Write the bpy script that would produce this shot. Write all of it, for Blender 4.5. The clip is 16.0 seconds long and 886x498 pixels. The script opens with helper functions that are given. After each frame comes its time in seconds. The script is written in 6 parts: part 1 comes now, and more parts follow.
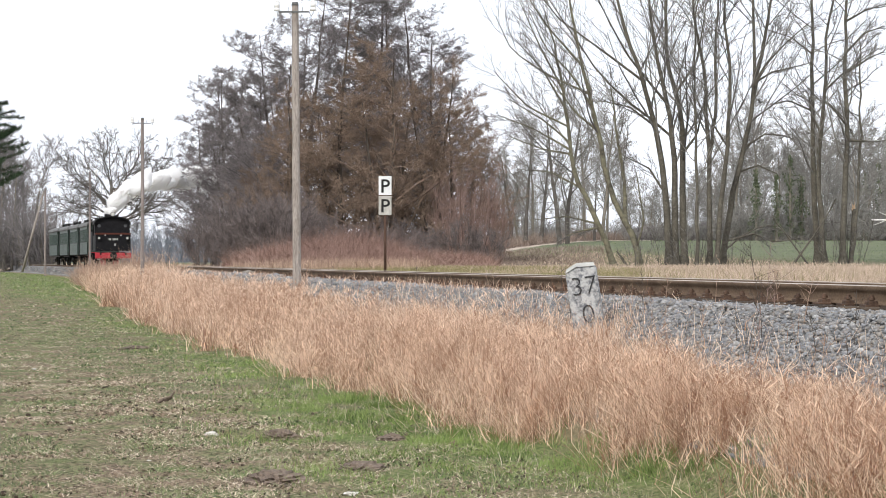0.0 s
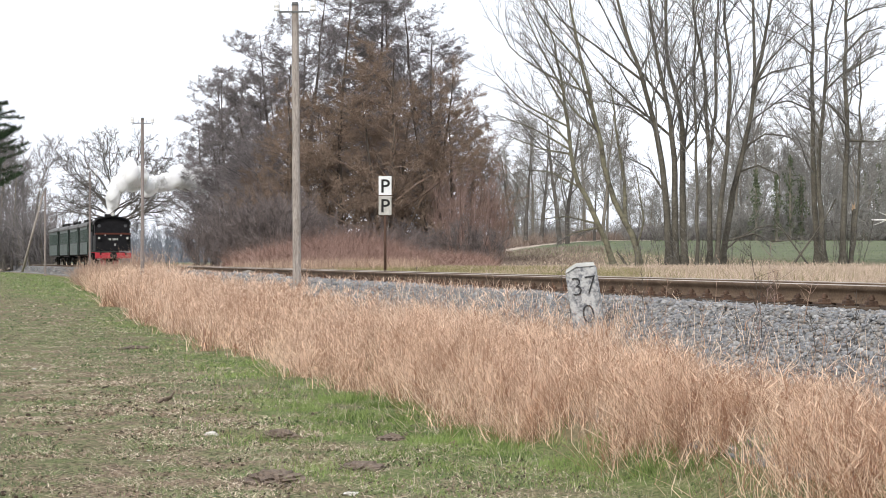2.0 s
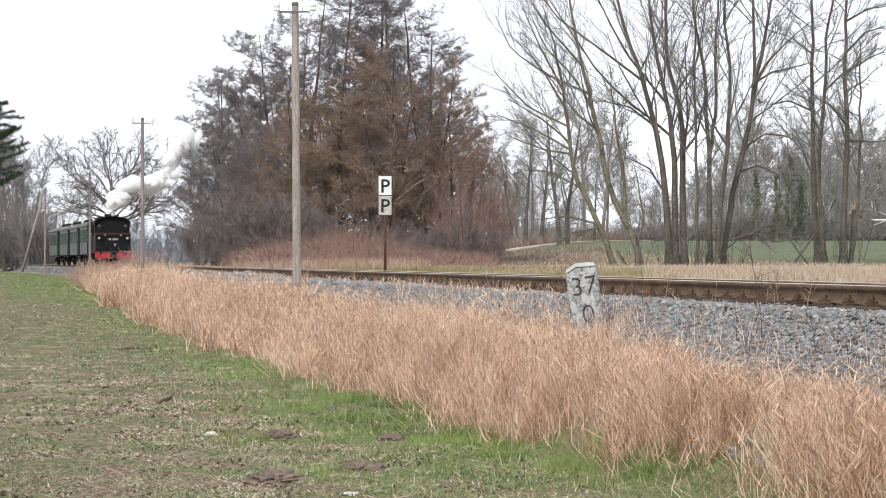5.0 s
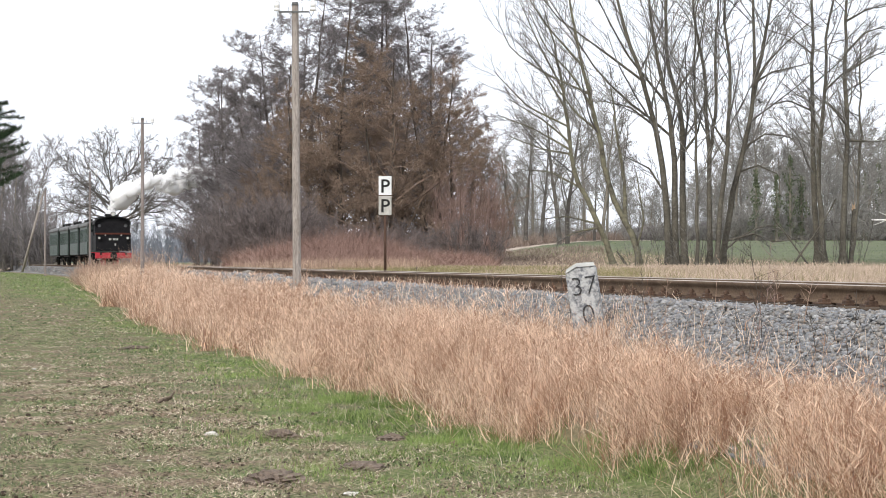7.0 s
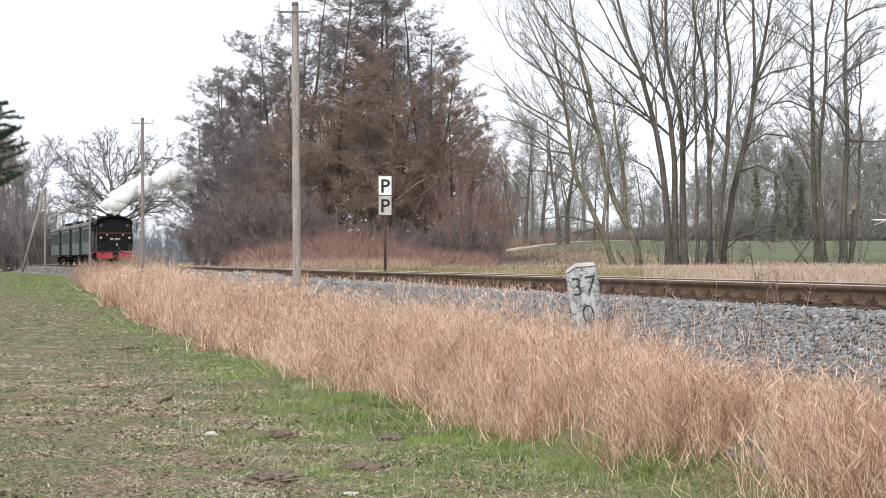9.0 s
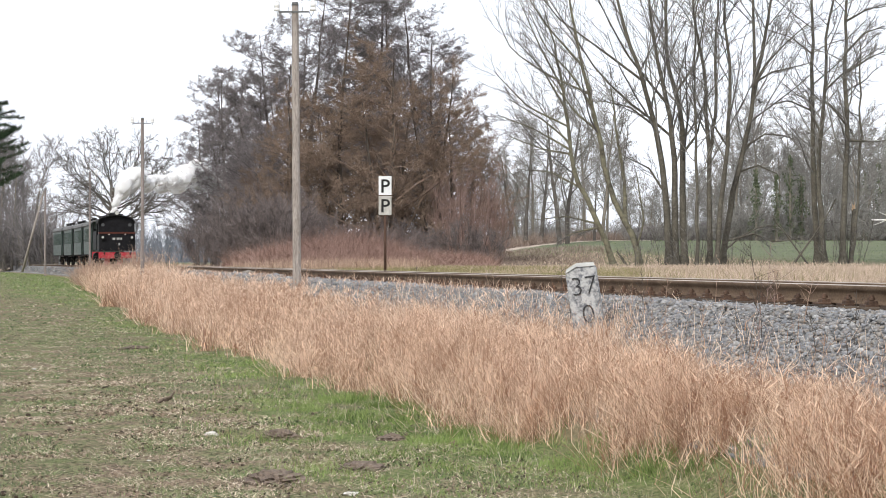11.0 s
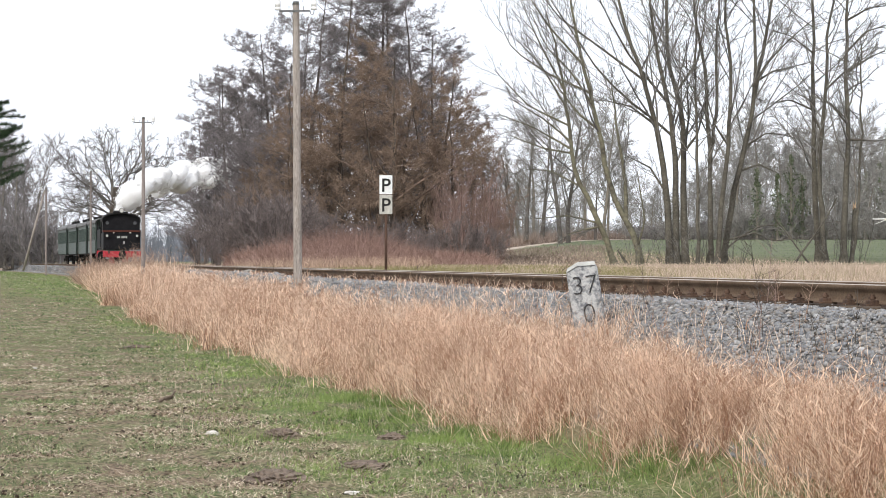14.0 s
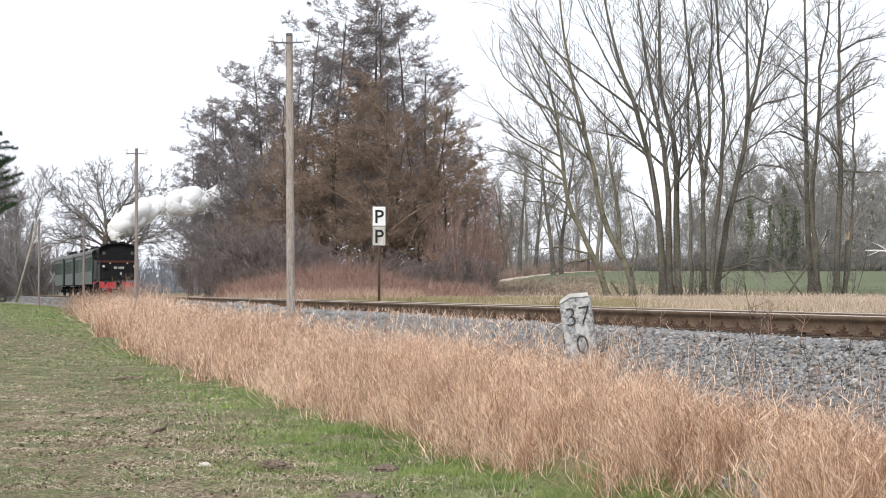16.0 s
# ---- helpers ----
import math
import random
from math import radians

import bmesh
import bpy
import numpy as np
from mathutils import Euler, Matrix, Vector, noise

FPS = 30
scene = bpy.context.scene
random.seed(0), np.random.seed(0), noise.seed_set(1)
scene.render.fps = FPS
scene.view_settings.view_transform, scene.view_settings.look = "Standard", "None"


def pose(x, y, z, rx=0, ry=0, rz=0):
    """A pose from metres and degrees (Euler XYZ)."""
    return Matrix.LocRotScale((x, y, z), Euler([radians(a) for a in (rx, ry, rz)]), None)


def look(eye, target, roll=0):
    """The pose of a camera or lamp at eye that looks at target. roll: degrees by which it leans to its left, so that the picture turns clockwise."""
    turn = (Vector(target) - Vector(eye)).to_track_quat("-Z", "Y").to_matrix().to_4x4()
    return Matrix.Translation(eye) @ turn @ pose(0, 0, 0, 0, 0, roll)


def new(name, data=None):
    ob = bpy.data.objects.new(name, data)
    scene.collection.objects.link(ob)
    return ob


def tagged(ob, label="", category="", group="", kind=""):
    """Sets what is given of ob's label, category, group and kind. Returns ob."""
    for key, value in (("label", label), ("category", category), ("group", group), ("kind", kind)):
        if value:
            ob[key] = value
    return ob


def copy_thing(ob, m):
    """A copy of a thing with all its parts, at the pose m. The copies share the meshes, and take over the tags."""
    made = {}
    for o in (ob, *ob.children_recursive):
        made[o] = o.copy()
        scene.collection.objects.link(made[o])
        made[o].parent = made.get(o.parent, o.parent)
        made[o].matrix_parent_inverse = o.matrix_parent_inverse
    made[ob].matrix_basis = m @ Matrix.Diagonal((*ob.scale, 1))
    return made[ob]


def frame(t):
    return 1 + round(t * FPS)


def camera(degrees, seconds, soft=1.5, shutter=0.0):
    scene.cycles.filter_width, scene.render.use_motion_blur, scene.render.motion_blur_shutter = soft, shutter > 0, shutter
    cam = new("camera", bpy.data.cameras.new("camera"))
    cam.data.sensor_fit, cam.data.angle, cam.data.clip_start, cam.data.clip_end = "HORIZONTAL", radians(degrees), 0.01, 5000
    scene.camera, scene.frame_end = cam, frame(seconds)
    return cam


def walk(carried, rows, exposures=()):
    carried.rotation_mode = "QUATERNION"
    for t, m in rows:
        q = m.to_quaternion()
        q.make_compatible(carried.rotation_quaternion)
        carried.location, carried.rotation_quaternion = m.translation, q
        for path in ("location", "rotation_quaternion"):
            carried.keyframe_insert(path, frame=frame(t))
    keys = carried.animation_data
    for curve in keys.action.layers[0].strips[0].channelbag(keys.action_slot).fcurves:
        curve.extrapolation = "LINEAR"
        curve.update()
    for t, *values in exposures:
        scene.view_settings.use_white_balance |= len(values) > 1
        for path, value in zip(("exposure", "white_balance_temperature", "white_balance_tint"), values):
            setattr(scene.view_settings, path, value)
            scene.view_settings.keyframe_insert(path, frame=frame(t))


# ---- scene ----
# ---------------------------------------------------------------- camera
EYE = (0.0, 0.0, 1.5)
FOCAL = 4200.0          # focal length in 1568ths of the picture's width
cam = camera(2 * math.degrees(math.atan(784 / FOCAL)), 16.0, soft=0.85)


def aim(dx, dy):
    """The camera's pose, turned from its resting aim by small steps to the right and up."""
    tilt = 90 + math.degrees(math.atan((22 + dy) / FOCAL))
    return pose(*EYE, tilt, 0, -math.degrees(math.atan(dx / FOCAL)))


walk(cam, [(0.0, aim(0, 0)), (13.5, aim(0, 0)), (13.8, aim(-0.5, -0.5)), (14.0, aim(-1.5, -1.5)), (14.2, aim(-1, -1)), (14.4, aim(-0.5, 3)),
           (14.6, aim(0.3, 11)), (14.8, aim(1, 26)), (15.0, aim(1.5, 48)), (15.1, aim(2.3, 59)), (15.2, aim(3.2, 63)),
           (15.3, aim(4.2, 60)), (15.4, aim(5.2, 56)), (15.5, aim(6.2, 54)), (15.7, aim(8, 54)), (16.0, aim(10.7, 54))])

# ---------------------------------------------------------------- sky and sun
SUN_ELEV, SUN_TURN = 38.0, 205.0      # degrees; turn from +y, clockwise seen from above
world = bpy.data.worlds.new("overcast_sky")
scene.world = world
world.use_nodes = True
wt = world.node_tree
wt.nodes.clear()
w_out = wt.nodes.new("ShaderNodeOutputWorld")
w_bg = wt.nodes.new("ShaderNodeBackground")
w_sky = wt.nodes.new("ShaderNodeTexSky")
w_sky.sky_type = "NISHITA"
w_sky.sun_disc = False
w_sky.sun_elevation = radians(SUN_ELEV)
w_sky.sun_rotation = radians(SUN_TURN)
w_sky.air_density, w_sky.dust_density, w_sky.ozone_density = 1.0, 4.0, 1.0
w_mix = wt.nodes.new("ShaderNodeMix")
w_mix.data_type = "RGBA"
w_mix.inputs["Factor"].default_value = 0.85
w_mix.inputs["B"].default_value = (11.3, 11.7, 12.7, 1)      # the cloud layer
wt.links.new(w_sky.outputs[0], w_mix.inputs["A"])
wt.links.new(w_mix.outputs["Result"], w_bg.inputs["Color"])
w_bg.inputs["Strength"].default_value = 0.105
wt.links.new(w_bg.outputs[0], w_out.inputs[0])
sun = new("sun", bpy.data.lights.new("sun", "SUN"))
sun.data.energy, sun.data.angle, sun.data.color = 2.2, radians(9), (1, 0.96, 0.90)
a, e = radians(SUN_TURN), radians(SUN_ELEV)
sun.matrix_world = look((60 * math.sin(a) * math.cos(e), 60 * math.cos(a) * math.cos(e), 60 * math.sin(e)), (0, 0, 0))
scene.view_settings.exposure = 0.15


# ---------------------------------------------------------------- materials
def material(name, dark, light, scale=6.0, fine=60.0, rough=0.85, bump=0.3, metal=0.0, spread=0.0, island=False, translucent=0.0, stretch=(1, 1, 1)):
    """Two colours mixed by noise of two sizes; spread varies the value from piece to piece."""
    m = bpy.data.materials.new(name)
    m.use_nodes = True
    n, li = m.node_tree.nodes, m.node_tree.links
    b = n["Principled BSDF"]
    b.inputs["Roughness"].default_value, b.inputs["Metallic"].default_value = rough, metal
    b.inputs["Specular IOR Level"].default_value = 0.15 if rough > 0.55 else 0.5
    tc, mp = n.new("ShaderNodeTexCoord"), n.new("ShaderNodeMapping")
    mp.inputs["Scale"].default_value = stretch
    li.new(tc.outputs["Object"], mp.inputs[0])
    n1, n2 = n.new("ShaderNodeTexNoise"), n.new("ShaderNodeTexNoise")
    n1.inputs["Scale"].default_value, n2.inputs["Scale"].default_value = scale, fine
    n1.inputs["Detail"].default_value, n2.inputs["Detail"].default_value = 4, 3
    add = n.new("ShaderNodeMath")
    add.operation = "ADD"
    half = n.new("ShaderNodeMath")
    half.operation, half.inputs[1].default_value = "MULTIPLY", 0.5
    for t in (n1, n2):
        li.new(mp.outputs[0], t.inputs["Vector"])
    li.new(n1.outputs["Fac"], add.inputs[0])
    li.new(n2.outputs["Fac"], add.inputs[1])
    li.new(add.outputs[0], half.inputs[0])
    ramp = n.new("ShaderNodeValToRGB")
    ramp.color_ramp.elements[0].position, ramp.color_ramp.elements[1].position = 0.34, 0.66
    ramp.color_ramp.elements[0].color, ramp.color_ramp.elements[1].color = (*dark, 1), (*light, 1)
    fac = half.outputs[0]
    if spread:
        if island:
            r = n.new("ShaderNodeNewGeometry").outputs["Random Per Island"]
        else:
            r = n.new("ShaderNodeObjectInfo").outputs["Random"]
        k = n.new("ShaderNodeMapRange")
        k.inputs["To Min"].default_value, k.inputs["To Max"].default_value = -spread, spread
        li.new(r, k.inputs["Value"])
        s = n.new("ShaderNodeMath")
        s.operation = "ADD"
        li.new(fac, s.inputs[0])
        li.new(k.outputs["Result"], s.inputs[1])
        fac = s.outputs[0]
    li.new(fac, ramp.inputs["Fac"])
    li.new(ramp.outputs["Color"], b.inputs["Base Color"])
    if bump:
        bp = n.new("ShaderNodeBump")
        bp.inputs["Strength"].default_value, bp.inputs["Distance"].default_value = bump, 0.02
        li.new(n2.outputs["Fac"], bp.inputs["Height"])
        li.new(bp.outputs[0], b.inputs["Normal"])
    if translucent:
        tr, mx = n.new("ShaderNodeBsdfTranslucent"), n.new("ShaderNodeMixShader")
        mx.inputs[0].default_value = translucent
        li.new(ramp.outputs["Color"], tr.inputs["Color"])
        li.new(b.outputs[0], mx.inputs[1])
        li.new(tr.outputs[0], mx.inputs[2])
        li.new(mx.outputs[0], n["Material Output"].inputs["Surface"])
    return m


def stone_material(name, island):
    """Broken stone of mixed kinds: blue-grey, grey, brownish and pale, told apart piece by piece, with specks and dust."""
    m = bpy.data.materials.new(name)
    m.use_nodes = True
    n, li = m.node_tree.nodes, m.node_tree.links
    b = n["Principled BSDF"]
    b.inputs["Roughness"].default_value, b.inputs["Specular IOR Level"].default_value = 0.85, 0.25
    r = n.new("ShaderNodeNewGeometry").outputs["Random Per Island"] if island else n.new("ShaderNodeObjectInfo").outputs["Random"]
    kinds = n.new("ShaderNodeValToRGB")
    stops = ((0.0, (0.13, 0.137, 0.15)), (0.18, (0.27, 0.27, 0.268)), (0.34, (0.20, 0.212, 0.23)), (0.5, (0.30, 0.268, 0.232)),
             (0.62, (0.17, 0.168, 0.165)), (0.78, (0.40, 0.395, 0.385)), (0.9, (0.235, 0.245, 0.262)), (1.0, (0.235, 0.20, 0.168)))
    while len(kinds.color_ramp.elements) < len(stops):
        kinds.color_ramp.elements.new(0.5)
    for e, (pos, c) in zip(kinds.color_ramp.elements, stops):
        e.position, e.color = pos, (*c, 1)
    li.new(r, kinds.inputs["Fac"])
    tc, speck = n.new("ShaderNodeTexCoord"), n.new("ShaderNodeTexNoise")
    speck.inputs["Scale"].default_value, speck.inputs["Detail"].default_value = 45, 4
    li.new(tc.outputs["Object"], speck.inputs["Vector"])
    k = n.new("ShaderNodeMapRange")
    k.inputs["From Min"].default_value, k.inputs["From Max"].default_value = 0.3, 0.7
    k.inputs["To Min"].default_value, k.inputs["To Max"].default_value = 0.62, 1.26
    li.new(speck.outputs["Fac"], k.inputs["Value"])
    mul = n.new("ShaderNodeVectorMath")
    mul.operation = "SCALE"
    li.new(kinds.outputs["Color"], mul.inputs[0])
    li.new(k.outputs["Result"], mul.inputs["Scale"])
    li.new(mul.outputs["Vector"], b.inputs["Base Color"])
    bp = n.new("ShaderNodeBump")
    bp.inputs["Strength"].default_value, bp.inputs["Distance"].default_value = 0.3, 0.01
    li.new(speck.outputs["Fac"], bp.inputs["Height"])
    li.new(bp.outputs[0], b.inputs["Normal"])
    return m


M = {
    "straw": material("dry_grass", (0.37, 0.215, 0.138), (1.0, 0.785, 0.605), 0.6, 3, 0.7, 0, spread=0.36, island=True, translucent=0.45),
    "pale_straw": material("pale_grass", (0.32, 0.245, 0.188), (0.75, 0.605, 0.485), 0.6, 3, 0.7, 0, spread=0.22, island=True, translucent=0.3),
    "green": material("green_grass", (0.085, 0.135, 0.035), (0.32, 0.42, 0.14), 0.8, 5, 0.6, 0, spread=0.2, island=True, translucent=0.3),
    "sprout": material("field_shoots", (0.068, 0.10, 0.046), (0.275, 0.345, 0.16), 0.8, 5, 0.7, 0, spread=0.25, island=True, translucent=0.3),
    "crumb": material("soil_crumb", (0.05, 0.037, 0.027), (0.26, 0.20, 0.145), 6, 40, 0.95, 0.2, spread=0.25, island=True),
    "olive": material("olive_grass", (0.16, 0.142, 0.065), (0.38, 0.34, 0.175), 0.8, 5, 0.7, 0, spread=0.2, island=True, translucent=0.3),
    "litter": material("straw_litter", (0.27, 0.205, 0.14), (0.74, 0.64, 0.50), 2, 9, 0.8, 0, spread=0.3, island=True),
    "stone": stone_material("ballast_stone", True),
    "stone_piece": stone_material("ballast_stone_piece", False),
    "rail": material("rusty_rail", (0.078, 0.051, 0.033), (0.17, 0.118, 0.078), 3, 60, 0.8, 0.2, stretch=(1, 1, 1)),
    "rail_top": material("worn_rail_head", (0.30, 0.25, 0.20), (0.52, 0.46, 0.40), 2, 50, 0.5, 0.05, metal=0.3),
    "sleeper": material("old_sleeper_wood", (0.035, 0.026, 0.02), (0.12, 0.09, 0.065), 5, 40, 0.9, 0.5, spread=0.15),
    "fastening": material("rusty_iron", (0.047, 0.031, 0.023), (0.135, 0.085, 0.06), 8, 60, 0.8, 0.3, spread=0.1),
    "pole": material("weathered_pole_wood", (0.18, 0.152, 0.13), (0.43, 0.388, 0.352), 2, 16, 0.9, 0.4, stretch=(6, 6, 0.7)),
    "bark_alder": material("alder_bark", (0.048, 0.040, 0.034), (0.125, 0.104, 0.086), 2, 14, 0.9, 0.4),
    "twig_alder": material("alder_twigs", (0.106, 0.095, 0.097), (0.285, 0.257, 0.257), 0.5, 4, 0.9, 0, spread=0.25, island=True),
    "bark_ash": material("mossy_bark", (0.048, 0.043, 0.038), (0.158, 0.146, 0.115), 1.2, 12, 0.9, 0.4),
    "twig_ash": material("grey_brown_twigs", (0.092, 0.087, 0.084), (0.26, 0.247, 0.225), 0.6, 5, 0.9, 0, spread=0.25, island=True),
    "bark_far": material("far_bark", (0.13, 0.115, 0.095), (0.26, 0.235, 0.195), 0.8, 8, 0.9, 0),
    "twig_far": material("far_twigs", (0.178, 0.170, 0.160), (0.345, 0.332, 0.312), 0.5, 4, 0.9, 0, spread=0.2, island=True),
    "withered": material("withered_grass", (0.22, 0.145, 0.105), (0.58, 0.42, 0.32), 0.6, 3, 0.7, 0, spread=0.25, island=True, translucent=0.3),
    "bramble": material("bramble_stems", (0.152, 0.089, 0.074), (0.36, 0.243, 0.20), 0.5, 4, 0.85, 0, spread=0.25, island=True),
    "twig_rust": material("rust_brown_twigs", (0.126, 0.090, 0.070), (0.334, 0.248, 0.187), 0.5, 4, 0.9, 0, spread=0.25, island=True),
    "twig_grey": material("grey_brown_shrub_twigs", (0.105, 0.089, 0.086), (0.258, 0.219, 0.209), 0.5, 4, 0.9, 0, spread=0.25, island=True),
    "twig_red": material("reddish_birch_twigs", (0.16, 0.105, 0.09), (0.36, 0.255, 0.22), 0.5, 4, 0.9, 0, spread=0.25, island=True),
    "twig_oak": material("oak_twigs", (0.068, 0.061, 0.056), (0.17, 0.157, 0.142), 0.5, 4, 0.9, 0, spread=0.2, island=True),
    "twig_cross": material("grey_scrub_twigs", (0.112, 0.104, 0.104), (0.262, 0.242, 0.238), 0.5, 4, 0.9, 0, spread=0.2, island=True),
    # blue-grey that puts the haze of distance into the woods' colour
    "haze_wood": material("haze_coloured_woods", (0.135, 0.145, 0.168), (0.235, 0.25, 0.28), 0.05, 0.3, 0.95, 0, spread=0.2, island=True),
    "needle": material("pine_needles", (0.012, 0.025, 0.012), (0.05, 0.085, 0.04), 0.7, 6, 0.7, 0, spread=0.2, island=True),
    "ivy": material("ivy_leaves", (0.04, 0.055, 0.025), (0.12, 0.15, 0.07), 0.7, 6, 0.5, 0, spread=0.2, island=True),
    "black": material("black_paint", (0.005, 0.005, 0.006), (0.014, 0.014, 0.016), 3, 30, 0.6, 0.05),
    "soot": material("sooty_black", (0.008, 0.008, 0.008), (0.024, 0.023, 0.023), 2, 30, 0.75, 0.1),
    "red": material("red_paint", (0.34, 0.012, 0.024), (0.52, 0.028, 0.045), 3, 30, 0.5, 0.05),
    "dull_red": material("dull_red_paint", (0.06, 0.021, 0.015), (0.11, 0.038, 0.027), 3, 30, 0.6, 0.05),
    "coach_green": material("coach_green_paint", (0.028, 0.046, 0.038), (0.052, 0.077, 0.064), 2, 24, 0.45, 0.05, stretch=(4, 4, 0.6)),
    "roof_grey": material("coach_roof_felt", (0.10, 0.10, 0.10), (0.20, 0.20, 0.20), 1.5, 30, 0.9, 0.2),
    "cream": material("pale_lettering", (0.36, 0.36, 0.34), (0.54, 0.54, 0.51), 3, 30, 0.6, 0),
    "white": material("white_enamel", (0.62, 0.64, 0.64), (0.80, 0.82, 0.82), 3, 40, 0.4, 0),
    "dirty_white": material("weathered_enamel", (0.29, 0.285, 0.26), (0.55, 0.54, 0.49), 5, 30, 0.6, 0, stretch=(1, 1, 0.4)),
    # white sign paint greyed to imitate haze before the far crossing sign
    "hazed_board": material("hazed_white_paint", (0.22, 0.22, 0.21), (0.40, 0.40, 0.385), 4, 30, 0.7, 0),
    "letter": material("black_lettering", (0.012, 0.012, 0.012), (0.03, 0.03, 0.03), 5, 40, 0.6, 0),
    "faded_letter": material("worn_black_digits", (0.022, 0.022, 0.024), (0.085, 0.087, 0.09), 12, 60, 0.8, 0),
    "post_iron": material("rusty_post", (0.05, 0.03, 0.022), (0.13, 0.08, 0.06), 4, 40, 0.8, 0.2),
    "concrete": material("flaking_whitewashed_stone", (0.165, 0.172, 0.185), (0.47, 0.475, 0.47), 9, 34, 0.9, 0.5),
    "porcelain": material("white_porcelain", (0.70, 0.70, 0.68), (0.82, 0.82, 0.80), 5, 40, 0.2, 0),
    "zinc": material("galvanised_iron", (0.20, 0.20, 0.20), (0.36, 0.36, 0.36), 6, 60, 0.5, 0.1, metal=0.6),
    # paler than clear glass: a faint sky reflection put into the colour
    "sky_pane": material("sky_tinted_glass", (0.04, 0.042, 0.045), (0.13, 0.135, 0.14), 3, 30, 0.2, 0),
    "lamp_glass": material("lamp_lens", (0.38, 0.38, 0.36), (0.60, 0.60, 0.57), 3, 30, 0.15, 0),
    "clod": material("dark_earth", (0.075, 0.058, 0.046), (0.25, 0.195, 0.155), 7, 50, 0.95, 0.6),
    "steam": material("white_steam", (0.99, 0.99, 0.99), (1.0, 1.0, 1.0), 1, 5, 1.0, 0, translucent=0.45),
    "pale_stone": material("pale_field_stone", (0.40, 0.37, 0.33), (0.72, 0.70, 0.66), 8, 50, 0.9, 0.3),
    "wisp": material("thin_steam", (0.99, 0.99, 0.99), (1.0, 1.0, 1.0), 1, 5, 1.0, 0, translucent=0.35),
    "red_stem": material("reddish_grass_stems", (0.15, 0.085, 0.06), (0.42, 0.26, 0.19), 0.6, 3, 0.7, 0, spread=0.3, island=True),
    "far_pole": material("dark_weathered_pole_wood", (0.15, 0.122, 0.11), (0.32, 0.28, 0.262), 2, 16, 0.9, 0.4, stretch=(6, 6, 0.7)),
    "broken_wood": material("fresh_broken_wood", (0.36, 0.24, 0.15), (0.62, 0.46, 0.32), 8, 40, 0.8, 0.2),
    "peeled": material("barkless_pale_wood", (0.46, 0.45, 0.43), (0.74, 0.73, 0.70), 3, 30, 0.8, 0.1),
    "bank": material("dull_brown_growth", (0.15, 0.115, 0.095), (0.36, 0.285, 0.235), 0.5, 4, 0.85, 0, spread=0.25, island=True),
    "tile_red": material("red_roof_tiles", (0.30, 0.13, 0.09), (0.46, 0.23, 0.17), 1, 8, 0.85, 0.1, stretch=(0.5, 1, 4)),
    "brick_wall": material("dull_brick", (0.22, 0.12, 0.09), (0.36, 0.21, 0.16), 2, 12, 0.9, 0.2),
    "twig_mid": material("grey_brown_mid_twigs", (0.10, 0.094, 0.086), (0.225, 0.212, 0.19), 0.5, 4, 0.9, 0, spread=0.2, island=True),
    "twig_hedge": material("mauve_hedge_twigs", (0.10, 0.09, 0.092), (0.225, 0.20, 0.203), 0.5, 4, 0.9, 0, spread=0.2, island=True),
    "far_iron": material("dull_grey_iron", (0.09, 0.092, 0.09), (0.20, 0.205, 0.20), 6, 60, 0.7, 0.1),
    "bark_mid": material("dark_grey_bark", (0.065, 0.058, 0.052), (0.15, 0.136, 0.12), 1.0, 9, 0.9, 0.2),
    "bark_moss": material("yellow_green_mossy_bark", (0.066, 0.060, 0.049), (0.22, 0.207, 0.142), 1.5, 9, 0.9, 0.4),
    "dirt": material("sandy_dirt", (0.32, 0.265, 0.215), (0.51, 0.43, 0.36), 1, 14, 0.95, 0.3),
}
for n_ in M["concrete"].node_tree.nodes:
    if n_.type == "VALTORGB":      # flaking paint has sharp edges
        n_.color_ramp.elements[0].position, n_.color_ramp.elements[1].position = 0.41, 0.57
gl = bpy.data.materials.new("window_glass")
gl.use_nodes = True
gl.node_tree.nodes["Principled BSDF"].inputs["Base Color"].default_value = (0.03, 0.035, 0.035, 1)
gl.node_tree.nodes["Principled BSDF"].inputs["Roughness"].default_value = 0.06
M["glass"] = gl


# ---------------------------------------------------------------- mesh helpers
def mesh_of(name, verts, faces, mat, smooth=False):
    """A mesh from arrays: verts (n, 3), faces (m, 3 or 4)."""
    me = bpy.data.meshes.new(name)
    verts, faces = np.asarray(verts, np.float32), np.asarray(faces, np.int32)
    me.vertices.add(len(verts))
    me.vertices.foreach_set("co", verts.ravel())
    me.loops.add(faces.size)
    me.loops.foreach_set("vertex_index", faces.ravel())
    me.polygons.add(len(faces))
    me.polygons.foreach_set("loop_start", np.arange(len(faces), dtype=np.int32) * faces.shape[1])
    if smooth:
        me.polygons.foreach_set("use_smooth", np.ones(len(faces), bool))
    me.update(calc_edges=True)
    me.materials.append(M[mat] if isinstance(mat, str) else mat)
    return me


def child(name, data, parent, label=""):
    ob = new(name, data)
    ob.parent = parent
    if label:
        tagged(ob, label)
    return ob


def part(name, bm, mat, parent, label="", smooth=False):
    """Links a bmesh as one mesh object under a thing or a part."""
    me = bpy.data.meshes.new(name)
    bmesh.ops.recalc_face_normals(bm, faces=bm.faces)
    bm.to_mesh(me)
    bm.free()
    me.materials.append(M[mat])
    if smooth:
        for p in me.polygons:
            p.use_smooth = True
    return child(name, me, parent, label)


